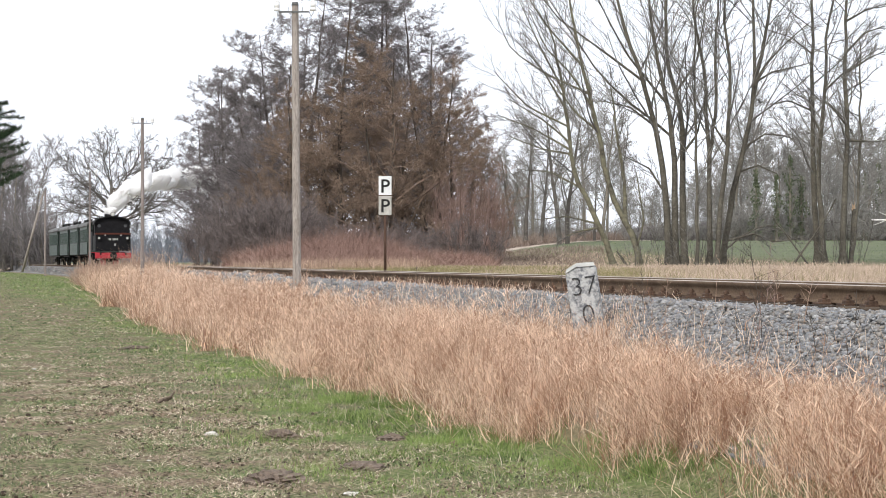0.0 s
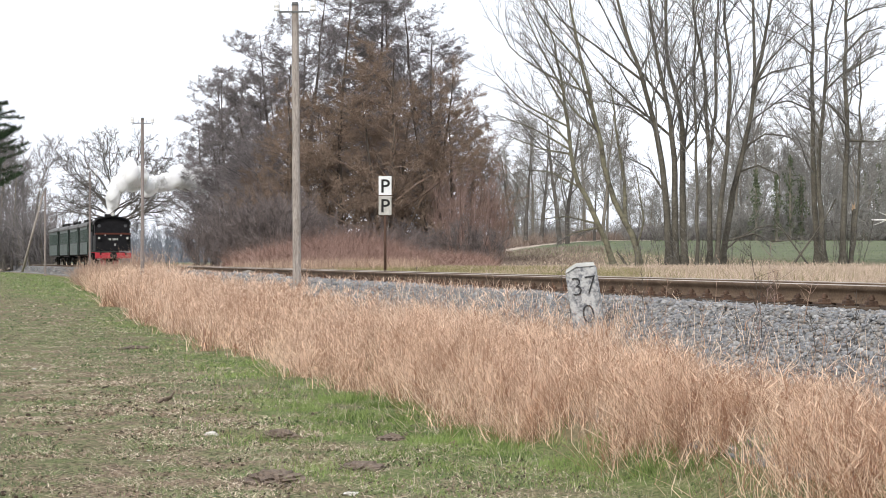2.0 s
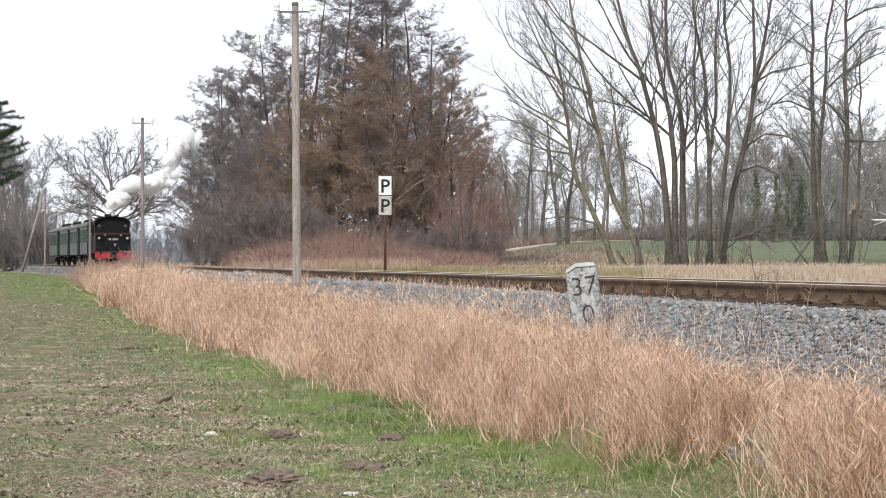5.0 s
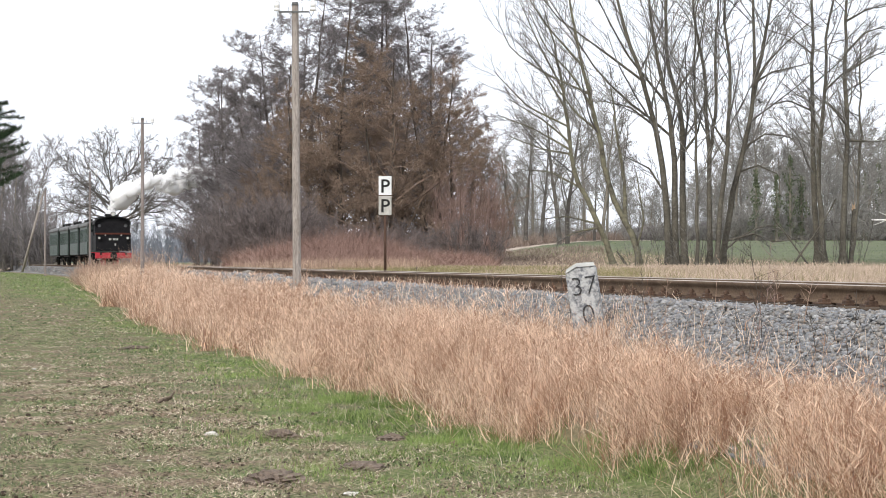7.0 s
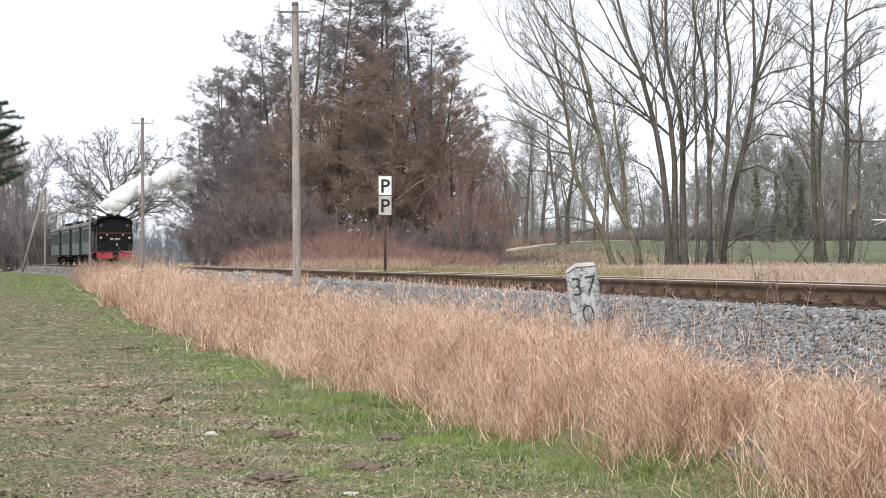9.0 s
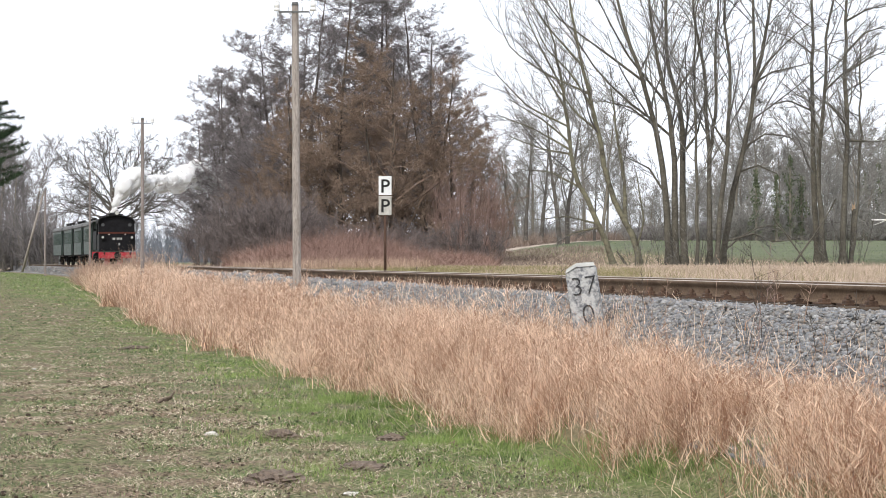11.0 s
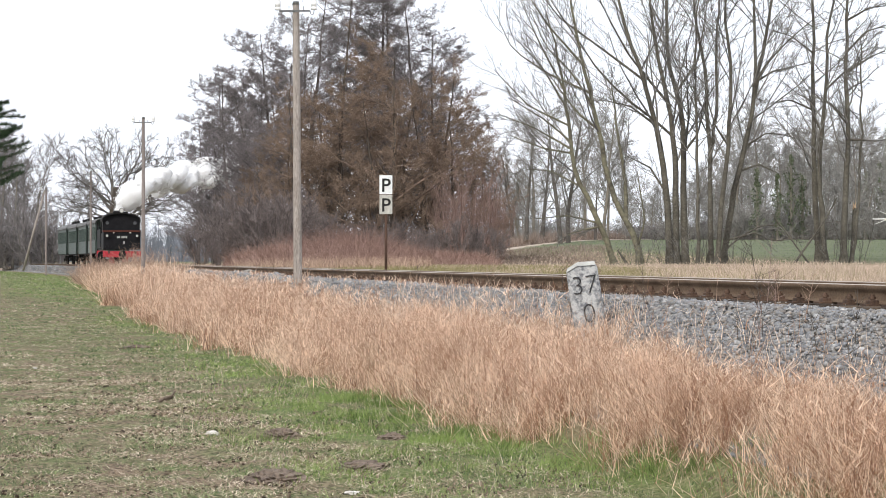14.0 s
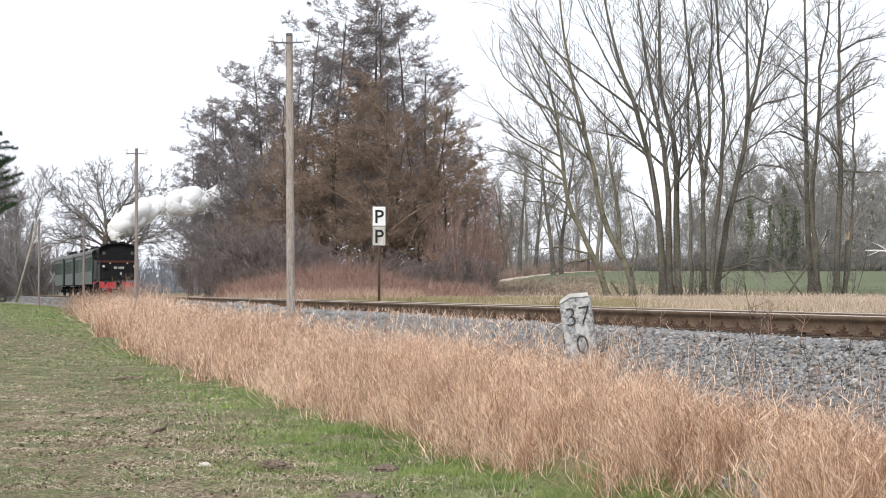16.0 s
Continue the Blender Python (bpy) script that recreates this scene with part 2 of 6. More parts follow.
def thing(name, label, category, m=None, group="", kind=""):
    ob = tagged(new(name), label, category, group, kind)
    if m is not None:
        ob.matrix_basis = m
    return ob


def box(bm, c, s, bevel=0.0, rot=None):
    m = Matrix.Translation(c)
    if rot is not None:
        m = m @ rot
    r = bmesh.ops.create_cube(bm, size=1.0, matrix=m @ Matrix.Diagonal((*s, 1)))
    if bevel:
        es = list({e for v in r["verts"] for e in v.link_edges})
        bmesh.ops.bevel(bm, geom=es, offset=bevel, segments=2, affect="EDGES", profile=0.6)
    return bm


def cyl(bm, p, q, r1, r2=None, n=16, caps=True):
    """A tapered round bar from p to q."""
    p, q = Vector(p), Vector(q)
    d = q - p
    m = Matrix.Translation((p + q) / 2) @ d.to_track_quat("Z", "Y").to_matrix().to_4x4()
    bmesh.ops.create_cone(bm, cap_ends=caps, segments=n, radius1=r1, radius2=r1 if r2 is None else r2, depth=d.length, matrix=m)
    return bm


def prism(bm, outline, y0, y1):
    """An outline in x and z, drawn out along y."""
    a = [bm.verts.new((x, y0, z)) for x, z in outline]
    b = [bm.verts.new((x, y1, z)) for x, z in outline]
    bm.faces.new(a)
    bm.faces.new(b[::-1])
    n = len(a)
    for i in range(n):
        bm.faces.new((a[i], b[i], b[(i + 1) % n], a[(i + 1) % n]))
    return bm


def BM():
    return bmesh.new()


def smooth(x):
    x = np.clip(x, 0, 1)
    return x * x * (3 - 2 * x)


# ---------------------------------------------------------------- the line of the track and the lie of the land
RAIL_TOP, GAUGE = 1.316, 0.75
FRONT = 152.0          # where the locomotive waits
SLOPE, BEND, BEND_FROM, BEND_TO = 0.184, 0.00048, 131.0, 330.0


def track_x(y):
    """World x of the track's middle: straight past the camera, then bending to the left."""
    y = np.asarray(y, float)
    yy = np.clip(y - BEND_FROM, 0, BEND_TO - BEND_FROM)
    far = np.clip(y - BEND_TO, 0, None)
    return 3.745 - SLOPE * (y - 18) - BEND * yy ** 2 - 2 * BEND * (BEND_TO - BEND_FROM) * far


def track_turn(y):
    return math.atan(SLOPE + 2 * BEND * min(max(0.0, y - BEND_FROM), BEND_TO - BEND_FROM))


def dip(y):
    """How far the line has sunk below its near level at y."""
    return 0.10 * smooth((np.asarray(y, float) - 95) / 60)


def track_pose(y, z=0.0):
    """Pose on the rails: local +y runs along the track away from the camera's end."""
    return Matrix.Translation((float(track_x(y)), y, RAIL_TOP + z - float(dip(y)))) @ Matrix.Rotation(track_turn(y), 4, "Z")


def field_z(y):
    return 0.5 * smooth((np.asarray(y, float) - 40) / 80)


def ground_z(x, y):
    x, y = np.asarray(x, float), np.asarray(y, float)
    u = (x - track_x(y)) * 0.985
    z0 = field_z(y)
    left = np.maximum(z0, 1.125 - dip(y) - np.clip(-u - 1.15, 0, None) / 1.42)
    verge = 1.125 - dip(y) * (1 - smooth((u - 2) / 4)) + 0.10 * smooth((u - 1.3) / 2.5)
    rise = 2.5 * smooth((y - 75) / 190) * smooth((x / np.maximum(y, 30) + 0.05) / 0.12)
    right = verge + rise * smooth((u - 12) / 20)
    return np.where(u < 0, left, right)


def at_track(u, y):
    """World x of a place u metres to the right of the track's middle."""
    return track_x(y) + u / 0.985


def lumpy(x, y, s):
    """Uneven lumps between 0 and 1 over the plan: waves in many directions."""
    out = 0.0
    for i in range(9):
        a = 2.4 * i + 0.3
        k = s * (0.9 + 0.42 * i)
        out = out + np.sin(k * (x * math.cos(a) + y * math.sin(a)) + 1.7 * i * i)
    return np.clip(0.5 + out / 8.5, 0, 1)


def strip_edge(y):
    """How far out from the track's middle the dry grass ends and the field begins."""
    y = np.asarray(y, float)
    return -2.6 - 1.0 * smooth((y - 15) / 40) + 0.17 * np.sin(y * 1.9) * np.sin(y * 0.77 + 1) + 0.12 * np.sin(y * 4.3 + np.sin(y * 2.2)) - 0.12 * np.sin(y * 0.37)


# ground sheet
def build_ground():
    us = np.concatenate([-np.geomspace(3000, 7, 40), np.arange(-6.6, 8, 0.3), np.geomspace(8, 3000, 44)])
    ys = np.concatenate([np.arange(-40, 90, 0.8), np.geomspace(90, 4500, 90)])
    uu, yy = np.meshgrid(us, ys)
    xx = at_track(uu, yy)
    zz = ground_z(xx, yy)
    near = (yy < 90) & (np.abs(uu) < 40)
    rng = np.random.default_rng(3)
    zz += np.where(near & (uu < -2.9), rng.normal(0, 0.012, zz.shape), 0)
    v = np.stack([xx, yy, zz], -1).reshape(-1, 3)
    w = len(us)
    i = (np.arange(len(ys) - 1)[:, None] * w + np.arange(w - 1)[None]).ravel()
    f = np.stack([i, i + 1, i + w + 1, i + w], 1)
    m = ground_material()
    me = mesh_of("ground", v, f, m, smooth=True)
    u1, y1, x1 = uu.ravel(), yy.ravel(), xx.ravel()
    edge = strip_edge(y1)
    patchy = smooth((lumpy(x1, y1, 1.1) - 0.15) / 0.4)
    far = smooth((y1 - 65) / 25)
    strip = smooth((u1 - edge + 1.5 + 2.4 * far + 0.9 * (1 - smooth((y1 - 18) / 16))) / 0.9) * (1 - smooth((u1 - edge - 0.1) / 0.3)) * (0.12 + 0.5 * patchy) * (1 - 0.4 * smooth((y1 - 26) / 14) + 0.6 * far)
    gravel = (1 - smooth((np.abs(u1) - 1.9) / 0.4)) * (u1 < 1.5)
    verge = smooth((u1 - edge) / 0.5) * (1 - smooth((u1 - 30) / 20) * smooth((y1 - 70) / 30))
    for name, val in (("green_strip", strip), ("gravel", gravel), ("verge", verge), ("far_field", smooth((u1 - 24) / 14) * smooth((y1 - 60) / 30))):
        at = me.attributes.new(name, "FLOAT", "POINT")
        at.data.foreach_set("value", val.astype(np.float32))
    ob = tagged(new("ground", me), "stubble field, grassy verges and far green meadow", "ground", kind="structure")
    return ob


def ground_material():
    m = bpy.data.materials.new("ground_earth_and_grass")
    m.use_nodes = True
    n, li = m.node_tree.nodes, m.node_tree.links
    b = n["Principled BSDF"]
    b.inputs["Roughness"].default_value = 0.95
    b.inputs["Specular IOR Level"].default_value = 0.05
    tc = n.new("ShaderNodeTexCoord")

    def noise_tex(scale, detail=5):
        t = n.new("ShaderNodeTexNoise")
        t.inputs["Scale"].default_value, t.inputs["Detail"].default_value = scale, detail
        li.new(tc.outputs["Object"], t.inputs["Vector"])
        return t.outputs["Fac"]

    def ramp(fac, *stops):
        r = n.new("ShaderNodeValToRGB")
        while len(r.color_ramp.elements) < len(stops):
            r.color_ramp.elements.new(0.5)
        for e, (p, c) in zip(r.color_ramp.elements, stops):
            e.position, e.color = p, (*c, 1)
        li.new(fac, r.inputs["Fac"])
        return r.outputs["Color"]

    def mix(fac, a, b2):
        x = n.new("ShaderNodeMix")
        x.data_type = "RGBA"
        li.new(fac, x.inputs["Factor"])
        li.new(a, x.inputs["A"])
        li.new(b2, x.inputs["B"])
        return x.outputs["Result"]

    def attr(name):
        x = n.new("ShaderNodeAttribute")
        x.attribute_name = name
        return x.outputs["Fac"]

    big, mid, fine = noise_tex(0.25), noise_tex(1.6), noise_tex(26, 8)
    soil = ramp(fine, (0.36, (0.055, 0.04, 0.03)), (0.5, (0.18, 0.135, 0.095)), (0.66, (0.36, 0.29, 0.21)))
    sprout = ramp(fine, (0.34, (0.05, 0.056, 0.028)), (0.66, (0.21, 0.225, 0.11)))
    patch = ramp(mid, (0.40, (0, 0, 0)), (0.60, (1, 1, 1)))
    field = mix(patch, soil, sprout)
    green = ramp(fine, (0.3, (0.06, 0.10, 0.025)), (0.7, (0.17, 0.24, 0.07)))
    field = mix(attr("green_strip"), field, green)
    vg = ramp(fine, (0.3, (0.13, 0.105, 0.065)), (0.7, (0.31, 0.255, 0.165)))
    field = mix(attr("verge"), field, vg)
    far = ramp(big, (0.3, (0.118, 0.136, 0.086)), (0.7, (0.165, 0.18, 0.118)))
    field = mix(attr("far_field"), field, far)
    # darker than the stones, painting shade into the gaps between them
    shaded_grit = ramp(noise_tex(45, 3), (0.35, (0.045, 0.045, 0.045)), (0.65, (0.20, 0.20, 0.196)))
    field = mix(attr("gravel"), field, shaded_grit)
    li.new(field, b.inputs["Base Color"])
    bp = n.new("ShaderNodeBump")
    bp.inputs["Strength"].default_value, bp.inputs["Distance"].default_value = 0.7, 0.05
    li.new(fine, bp.inputs["Height"])
    li.new(bp.outputs[0], b.inputs["Normal"])
    return m


build_ground()


# ---------------------------------------------------------------- rails, sleepers, ballast
RAIL_OUTLINE = [(-0.055, -0.150), (0.055, -0.150), (0.055, -0.141), (0.012, -0.128), (0.007, -0.118), (0.007, -0.048), (0.028, -0.038), (0.029, -0.006),
                (0.023, 0.0), (-0.023, 0.0), (-0.029, -0.006), (-0.028, -0.038), (-0.007, -0.048), (-0.007, -0.118), (-0.012, -0.128), (-0.055, -0.141)]


def build_rail(side):
    ys = np.concatenate([np.arange(-30, 200, 3.0), np.arange(200, 421, 6.0)])
    o = np.array(RAIL_OUTLINE)
    v = []
    for y in ys:
        m = track_pose(float(y))
        for x, z in o:
            v.append(m @ Vector((x + side * (GAUGE / 2 + 0.029), 0, z)))
    k = len(o)
    i = (np.arange(len(ys) - 1)[:, None] * k + np.arange(k)[None]).ravel()
    j = (np.arange(len(ys) - 1)[:, None] * k + (np.arange(k)[None] + 1) % k).ravel()
    f = np.stack([i, j, j + k, i + k], 1)
    me = mesh_of("rail", np.array([tuple(p) for p in v]), f, "rail")
    me.materials.append(M["rail_top"])
    idx = np.zeros(len(f), np.int32)
    idx[np.isin(np.arange(len(f)) % k, (7, 8, 9))] = 1
    me.polygons.foreach_set("material_index", idx)
    return me


track = thing("railway_track", "narrow-gauge track of rusty rails on dark sleepers", "railway track", kind="structure")
for side in (-1, 1):
    child("rail", build_rail(side), track, "rusty rail with a bright worn head")

SPACING = 0.53


def sleeper_mesh():
    bm = BM()
    box(bm, (0, 0, -0.235), (1.5, 0.23, 0.15), 0.012)
    me = bpy.data.meshes.new("sleeper")
    bm.to_mesh(me)
    bm.free()
    me.materials.append(M["sleeper"])
    return me


def fastening_mesh():
    bm = BM()
    box(bm, (0, 0, -0.155), (0.34, 0.15, 0.02), 0.004)
    for s in (-1, 1):
        box(bm, (s * 0.095, 0, -0.135), (0.07, 0.11, 0.035), 0.006)
        cyl(bm, (s * 0.095, 0, -0.13), (s * 0.095, 0, -0.075), 0.017, n=6)
        cyl(bm, (s * 0.095, 0, -0.112), (s * 0.095, 0, -0.09), 0.03, n=6)
    me = bpy.data.meshes.new("fastening")
    bm.to_mesh(me)
    bm.free()
    me.materials.append(M["fastening"])
    return me


def joined(name, base, poses, parent, kind="stuff"):
    """Many copies of one small mesh as a single mesh."""
    n = len(base.vertices)
    co = np.empty(n * 3, np.float32)
    base.vertices.foreach_get("co", co)
    co = co.reshape(-1, 3)
    base.calc_loop_triangles()
    tri = np.empty(len(base.loop_triangles) * 3, np.int32)
    base.loop_triangles.foreach_get("vertices", tri)
    tri = tri.reshape(-1, 3)
    vs, fs = [], []
    for i, m in enumerate(poses):
        a = np.array(m)
        vs.append(co @ a[:3, :3].T + a[:3, 3])
        fs.append(tri + i * n)
    me = mesh_of(name, np.concatenate(vs), np.concatenate(fs), base.materials[0])
    return tagged(child(name, me, parent), kind=kind)


sl, fa = sleeper_mesh(), fastening_mesh()
near_poses, far_poses = [], []
rs = random.Random(5)
y = -6.0
while y < 330:
    m = track_pose(y) @ pose(rs.uniform(-0.03, 0.03), 0, rs.uniform(-0.006, 0.004), 0, 0, rs.uniform(-1, 1))
    (near_poses if 12 < y < 75 else far_poses).append(m)
    y += SPACING * math.cos(track_turn(y)) * rs.uniform(0.96, 1.04)
for m in near_poses:
    ob = child("sleeper", sl, track)
    ob.matrix_basis = m
    for side in (-1, 1):
        ob = child("rail_fastening", fa, track)
        ob.matrix_basis = m @ pose(side * (GAUGE / 2 + 0.029), 0, 0)
joined("far_sleepers", sl, far_poses, track)
lo = BM()
box(lo, (0, 0, -0.14), (0.30, 0.13, 0.06))
fb = bpy.data.meshes.new("fastening_block")
lo.to_mesh(fb)
lo.free()
fb.materials.append(M["fastening"])
joined("far_fastenings", fb, [m @ pose(s * (GAUGE / 2 + 0.029), 0, 0) for m in far_poses for s in (-1, 1)], track)


def rock_variants(n, rng):
    """Angular broken stones: squashed, jittered blocks."""
    out = []
    cube = np.array([(x, y, z) for x in (-1, 1) for y in (-1, 1) for z in (-1, 1)], float)
    quads = [(0, 1, 3, 2), (4, 6, 7, 5), (0, 4, 5, 1), (2, 3, 7, 6), (0, 2, 6, 4), (1, 5, 7, 3)]
    f = np.array([t for a, b, c, d in quads for t in ((a, b, c), (a, c, d))])
    for _ in range(n):
        v = cube * rng.uniform(0.38, 1.0, (8, 3)) * rng.uniform(0.6, 1.2, 3)
        out.append((v, f))
    return out


def turns(n, rng):
    """n random rotation matrices."""
    q = rng.normal(size=(n, 4))
    q /= np.linalg.norm(q, axis=1)[:, None]
    w, x, y, z = q.T
    return np.stack([np.stack([1 - 2 * (y * y + z * z), 2 * (x * y - z * w), 2 * (x * z + y * w)], -1),
                     np.stack([2 * (x * y + z * w), 1 - 2 * (x * x + z * z), 2 * (y * z - x * w)], -1),
                     np.stack([2 * (x * z - y * w), 2 * (y * z + x * w), 1 - 2 * (x * x + y * y)], -1)], 1)


def build_ballast():
    rng = np.random.default_rng(11)
    kinds = rock_variants(12, rng)
    bed = thing("ballast", "bed of grey crushed stone under the track", "ballast", kind="stuff")
    zones = [(13, 22, -2.4, -0.45, 26000, 0.0175), (22, 33, -2.2, -0.45, 24000, 0.0185), (33, 55, -1.9, -0.45, 16000, 0.026), (55, 120, -1.8, -0.45, 5500, 0.055),
             (120, 320, -2.6, -0.45, 7000, 0.055), (13, 50, 0.45, 1.5, 2000, 0.03)]
    vs, fs, base = [], [], 0
    for y0, y1, u0, u1, n, size in zones:
        yy = rng.uniform(y0, y1, n)
        uu = rng.uniform(u0, u1, n)
        xx = at_track(uu, yy)
        zz = ground_z(xx, yy) + size * 0.3
        s = size * rng.lognormal(0, 0.3, n)
        R = turns(n, rng)
        kind = rng.integers(0, len(kinds), n)
        for k, (v, f) in enumerate(kinds):
            sel = np.where(kind == k)[0]
            p = np.einsum("nij,vj->nvi", R[sel], v) * s[sel, None, None] * np.array((1.12, 1.12, 0.68)) + np.stack([xx, yy, zz], -1)[sel][:, None]
            vs.append(p.reshape(-1, 3))
            fs.append((f[None] + (np.arange(len(sel)) * len(v))[:, None, None]).reshape(-1, 3) + base)
            base += p.shape[0] * p.shape[1]
    me = mesh_of("stones", np.concatenate(vs), np.concatenate(fs), "stone")
    tagged(child("stones", me, bed), kind="stuff")
    metas = [mesh_of("ballast_stone", v * 0.019, f, "stone_piece") for v, f in kinds]
    for i in range(300):
        yy, uu = rng.uniform(15.5, 24), rng.uniform(-2.2, -0.9)
        xx = float(at_track(uu, yy))
        ob = child("ballast_stone", metas[i % 12], bed)
        ob.matrix_basis = pose(xx, yy, float(ground_z(xx, yy)) + 0.022, *rng.uniform(0, 360, 3))


build_ballast()


# ---------------------------------------------------------------- grass and field litter
def blades(rng, x, y, z, height, width, lean, nseg=2, droop=0.4, kink=0.07, az=None):
    """Bent tapering blades as arrays of triangles and quads (all triangles)."""
    n = len(x)
    if az is None:
        az = rng.uniform(0, 2 * np.pi, n)
    dirx, diry = np.cos(az), np.sin(az)
    face = rng.uniform(0, 2 * np.pi, n)
    px, py = np.cos(face), np.sin(face)
    rows = []
    for k in range(nseg + 1):
        t = k / nseg
        off = lean * height * (t + droop * t * t)
        h = height * (t - 0.25 * droop * lean * t * t)
        j = kink * height * (k > 0)
        c = np.stack([x + dirx * off + j * rng.normal(size=n), y + diry * off + j * rng.normal(size=n), z + h], -1)
        w = width * (1 - t) * 0.5
        if k < nseg:
            s = np.stack([px * w, py * w, 0 * w], -1)
            rows += [c - s, c + s]
        else:
            rows.append(c)
    v = np.stack(rows, 1)
    m = v.shape[1]
    f = []
    for k in range(nseg - 1):
        a = 2 * k
        f += [(a, a + 1, a + 3), (a, a + 3, a + 2)]
    a = 2 * (nseg - 1)
    f.append((a, a + 1, a + 2))
    f = np.array(f)[None] + (np.arange(n) * m)[:, None, None]
    return v.reshape(-1, 3), f.reshape(-1, 3)


def stuff(name, label, category, data):
    return tagged(new(name, data), label, category, kind="stuff")


def merge(*lists):
    vs, fs, b = [], [], 0
    for v, f in lists:
        vs.append(v)
        fs.append(f + b)
        b += len(v)
    return np.concatenate(vs), np.concatenate(fs)


def grass_strip():
    rng = np.random.default_rng(21)
    sets, stems = [], []
    for y0, y1, n, w, seg in ((11, 20, 28000, 0.0053, 3), (20, 34, 37000, 0.0068, 3), (34, 60, 38000, 0.012, 2), (60, 95, 32000, 0.017, 2), (95, 114, 17000, 0.022, 2)):
        if y0 == 95:
            near_count = len(sets)
        # tussocks: blades gather round a root and lean together
        c = n // 62
        root = rng.integers(0, c, n)
        yc = rng.uniform(y0, y1, c)
        top = -1.98 + 0.34 * smooth((yc - 16) / 12) + 0.45 * smooth((yc - 26) / 18) + 0.35 * smooth((yc - 38) / 18)
        ragged = strip_edge(yc) + 0.8 * (lumpy(yc * 0 + 3.0, yc, 1.1) - 0.45)
        uc = ragged + (top - ragged) * 1.35 * rng.uniform(0, 1, c) ** 0.95
        loose = np.where(rng.uniform(0, 1, n) < 0.3, 0.22, 0.07)
        yy = yc[root] + loose * rng.normal(size=n)
        uu = uc[root] + loose * rng.normal(size=n)
        az = rng.uniform(0, 2 * np.pi, c)[root] + 0.9 * rng.normal(size=n)
        size = rng.uniform(0.58, 1.25, c)[root]
        upper = -1.98 + 0.34 * smooth((yy - 16) / 12) + 0.45 * smooth((yy - 26) / 18) + 0.35 * smooth((yy - 38) / 18)
        lower = strip_edge(yy)
        q = (uu - lower) / (upper - lower)
        clump = lumpy(at_track(uu, yy), yy, 2.2)
        keep = rng.uniform(0, 1, n) < (1 - (0.88 + 0.09 * smooth((yy - 24) / 10) * (1 - smooth((yy - 70) / 15))) * smooth((q - 0.5) / (0.75 - 0.2 * smooth((yy - 24) / 10)))) * (0.30 + 0.70 * smooth((clump - 0.25) / 0.35))
        xx, yy, uu, q, clump, az, size = (p[keep] for p in (at_track(uu, yy), yy, uu, q, clump, az, size))
        m = len(xx)
        tall = 0.36 + 0.26 * rng.uniform(0, 1, m) + 0.12 * smooth((yy - 20) / 40) + 0.35 * smooth((yy - 58) / 14)
        h = size * tall * (0.75 + 0.5 * clump) * (1 - 0.3 * smooth((q - 0.4) / 0.6) * (1 - smooth((yy - 60) / 30)))
        h = np.where(rng.uniform(0, 1, m) < 0.03, h * 1.35, h)
        ceil = np.interp(yy, [11, 14, 17, 20, 24, 40, 60, 75, 84, 100, 134], [0.72, 0.76, 0.86, 0.95, 0.99, 1.07, 1.13, 1.18, 1.36, 1.45, 1.5]) * rng.uniform(0.86, 1.06, m)
        ceil = np.where(q < 0.55, np.maximum(ceil, np.interp(yy, [55, 64, 72, 84], [1.0, 1.22, 1.38, 1.43]) * rng.uniform(0.9, 1.04, m)), ceil)
        h = np.where(rng.uniform(0, 1, m) < 0.988, np.clip(np.minimum(h, ceil - ground_z(xx, yy)), 0.08, None), h)
        lean = np.abs(rng.normal(0.14, 0.22, m)) + np.where(rng.uniform(0, 1, m) < 0.14, rng.uniform(0.3, 1.4, m), 0)
        # at the field's edge straws hang over the green
        hang = (q < 0.07) & (rng.uniform(0, 1, m) < 0.35)
        az = np.where(hang, np.pi + rng.normal(0, 1.2, m), az)
        lean = np.where(hang, lean + rng.uniform(0.3, 1.0, m), lean)
        h = h / np.sqrt(1 + 0.8 * lean ** 2)
        h = np.where((rng.uniform(0, 1, m) < 0.06) & (yy > 86), rng.uniform(0.7, 1.05, m), h)
        h = np.where((rng.uniform(0, 1, m) < 0.2) & (yy > 103), rng.uniform(0.7, 1.45, m), h)
        sets.append(blades(rng, xx, yy, ground_z(xx, yy) - 0.02, h, w * rng.uniform(0.4, 1.5, m), lean, seg, kink=0.13, az=az))
        # withered leaves curling out of the stalks in all directions
        b = int(m * 1.25)
        pick = rng.integers(0, m, b)
        up = rng.uniform(0.08, 1.0, b) ** 0.8
        sets.append(blades(rng, xx[pick] + 0.03 * rng.normal(size=b), yy[pick] + 0.03 * rng.normal(size=b), ground_z(xx[pick], yy[pick]) + h[pick] * up * 0.96,
                           0.025 + 0.075 * rng.uniform(0, 1, b) ** 1.5, w * rng.uniform(0.7, 1.9, b), np.abs(rng.normal(0.6, 1.1, b)), 2, 0.3, kink=0.28))
        # thin reddish stems among them
        b = m // (6 if y0 < 20 else 3)
        pick = rng.integers(0, m, b)
        stems.append(blades(rng, xx[pick], yy[pick], ground_z(xx[pick], yy[pick]), h[pick] * rng.uniform(0.7, 1.1, b),
                            w * rng.uniform(0.5, 1.0, b), np.abs(rng.normal(0.08, 0.16, b)), 2, 0.3, kink=0.06))
        # broad pale leaves, bent over and snapped
        if y0 < 40:
            b = m // 5
            pick = rng.integers(0, m, b)
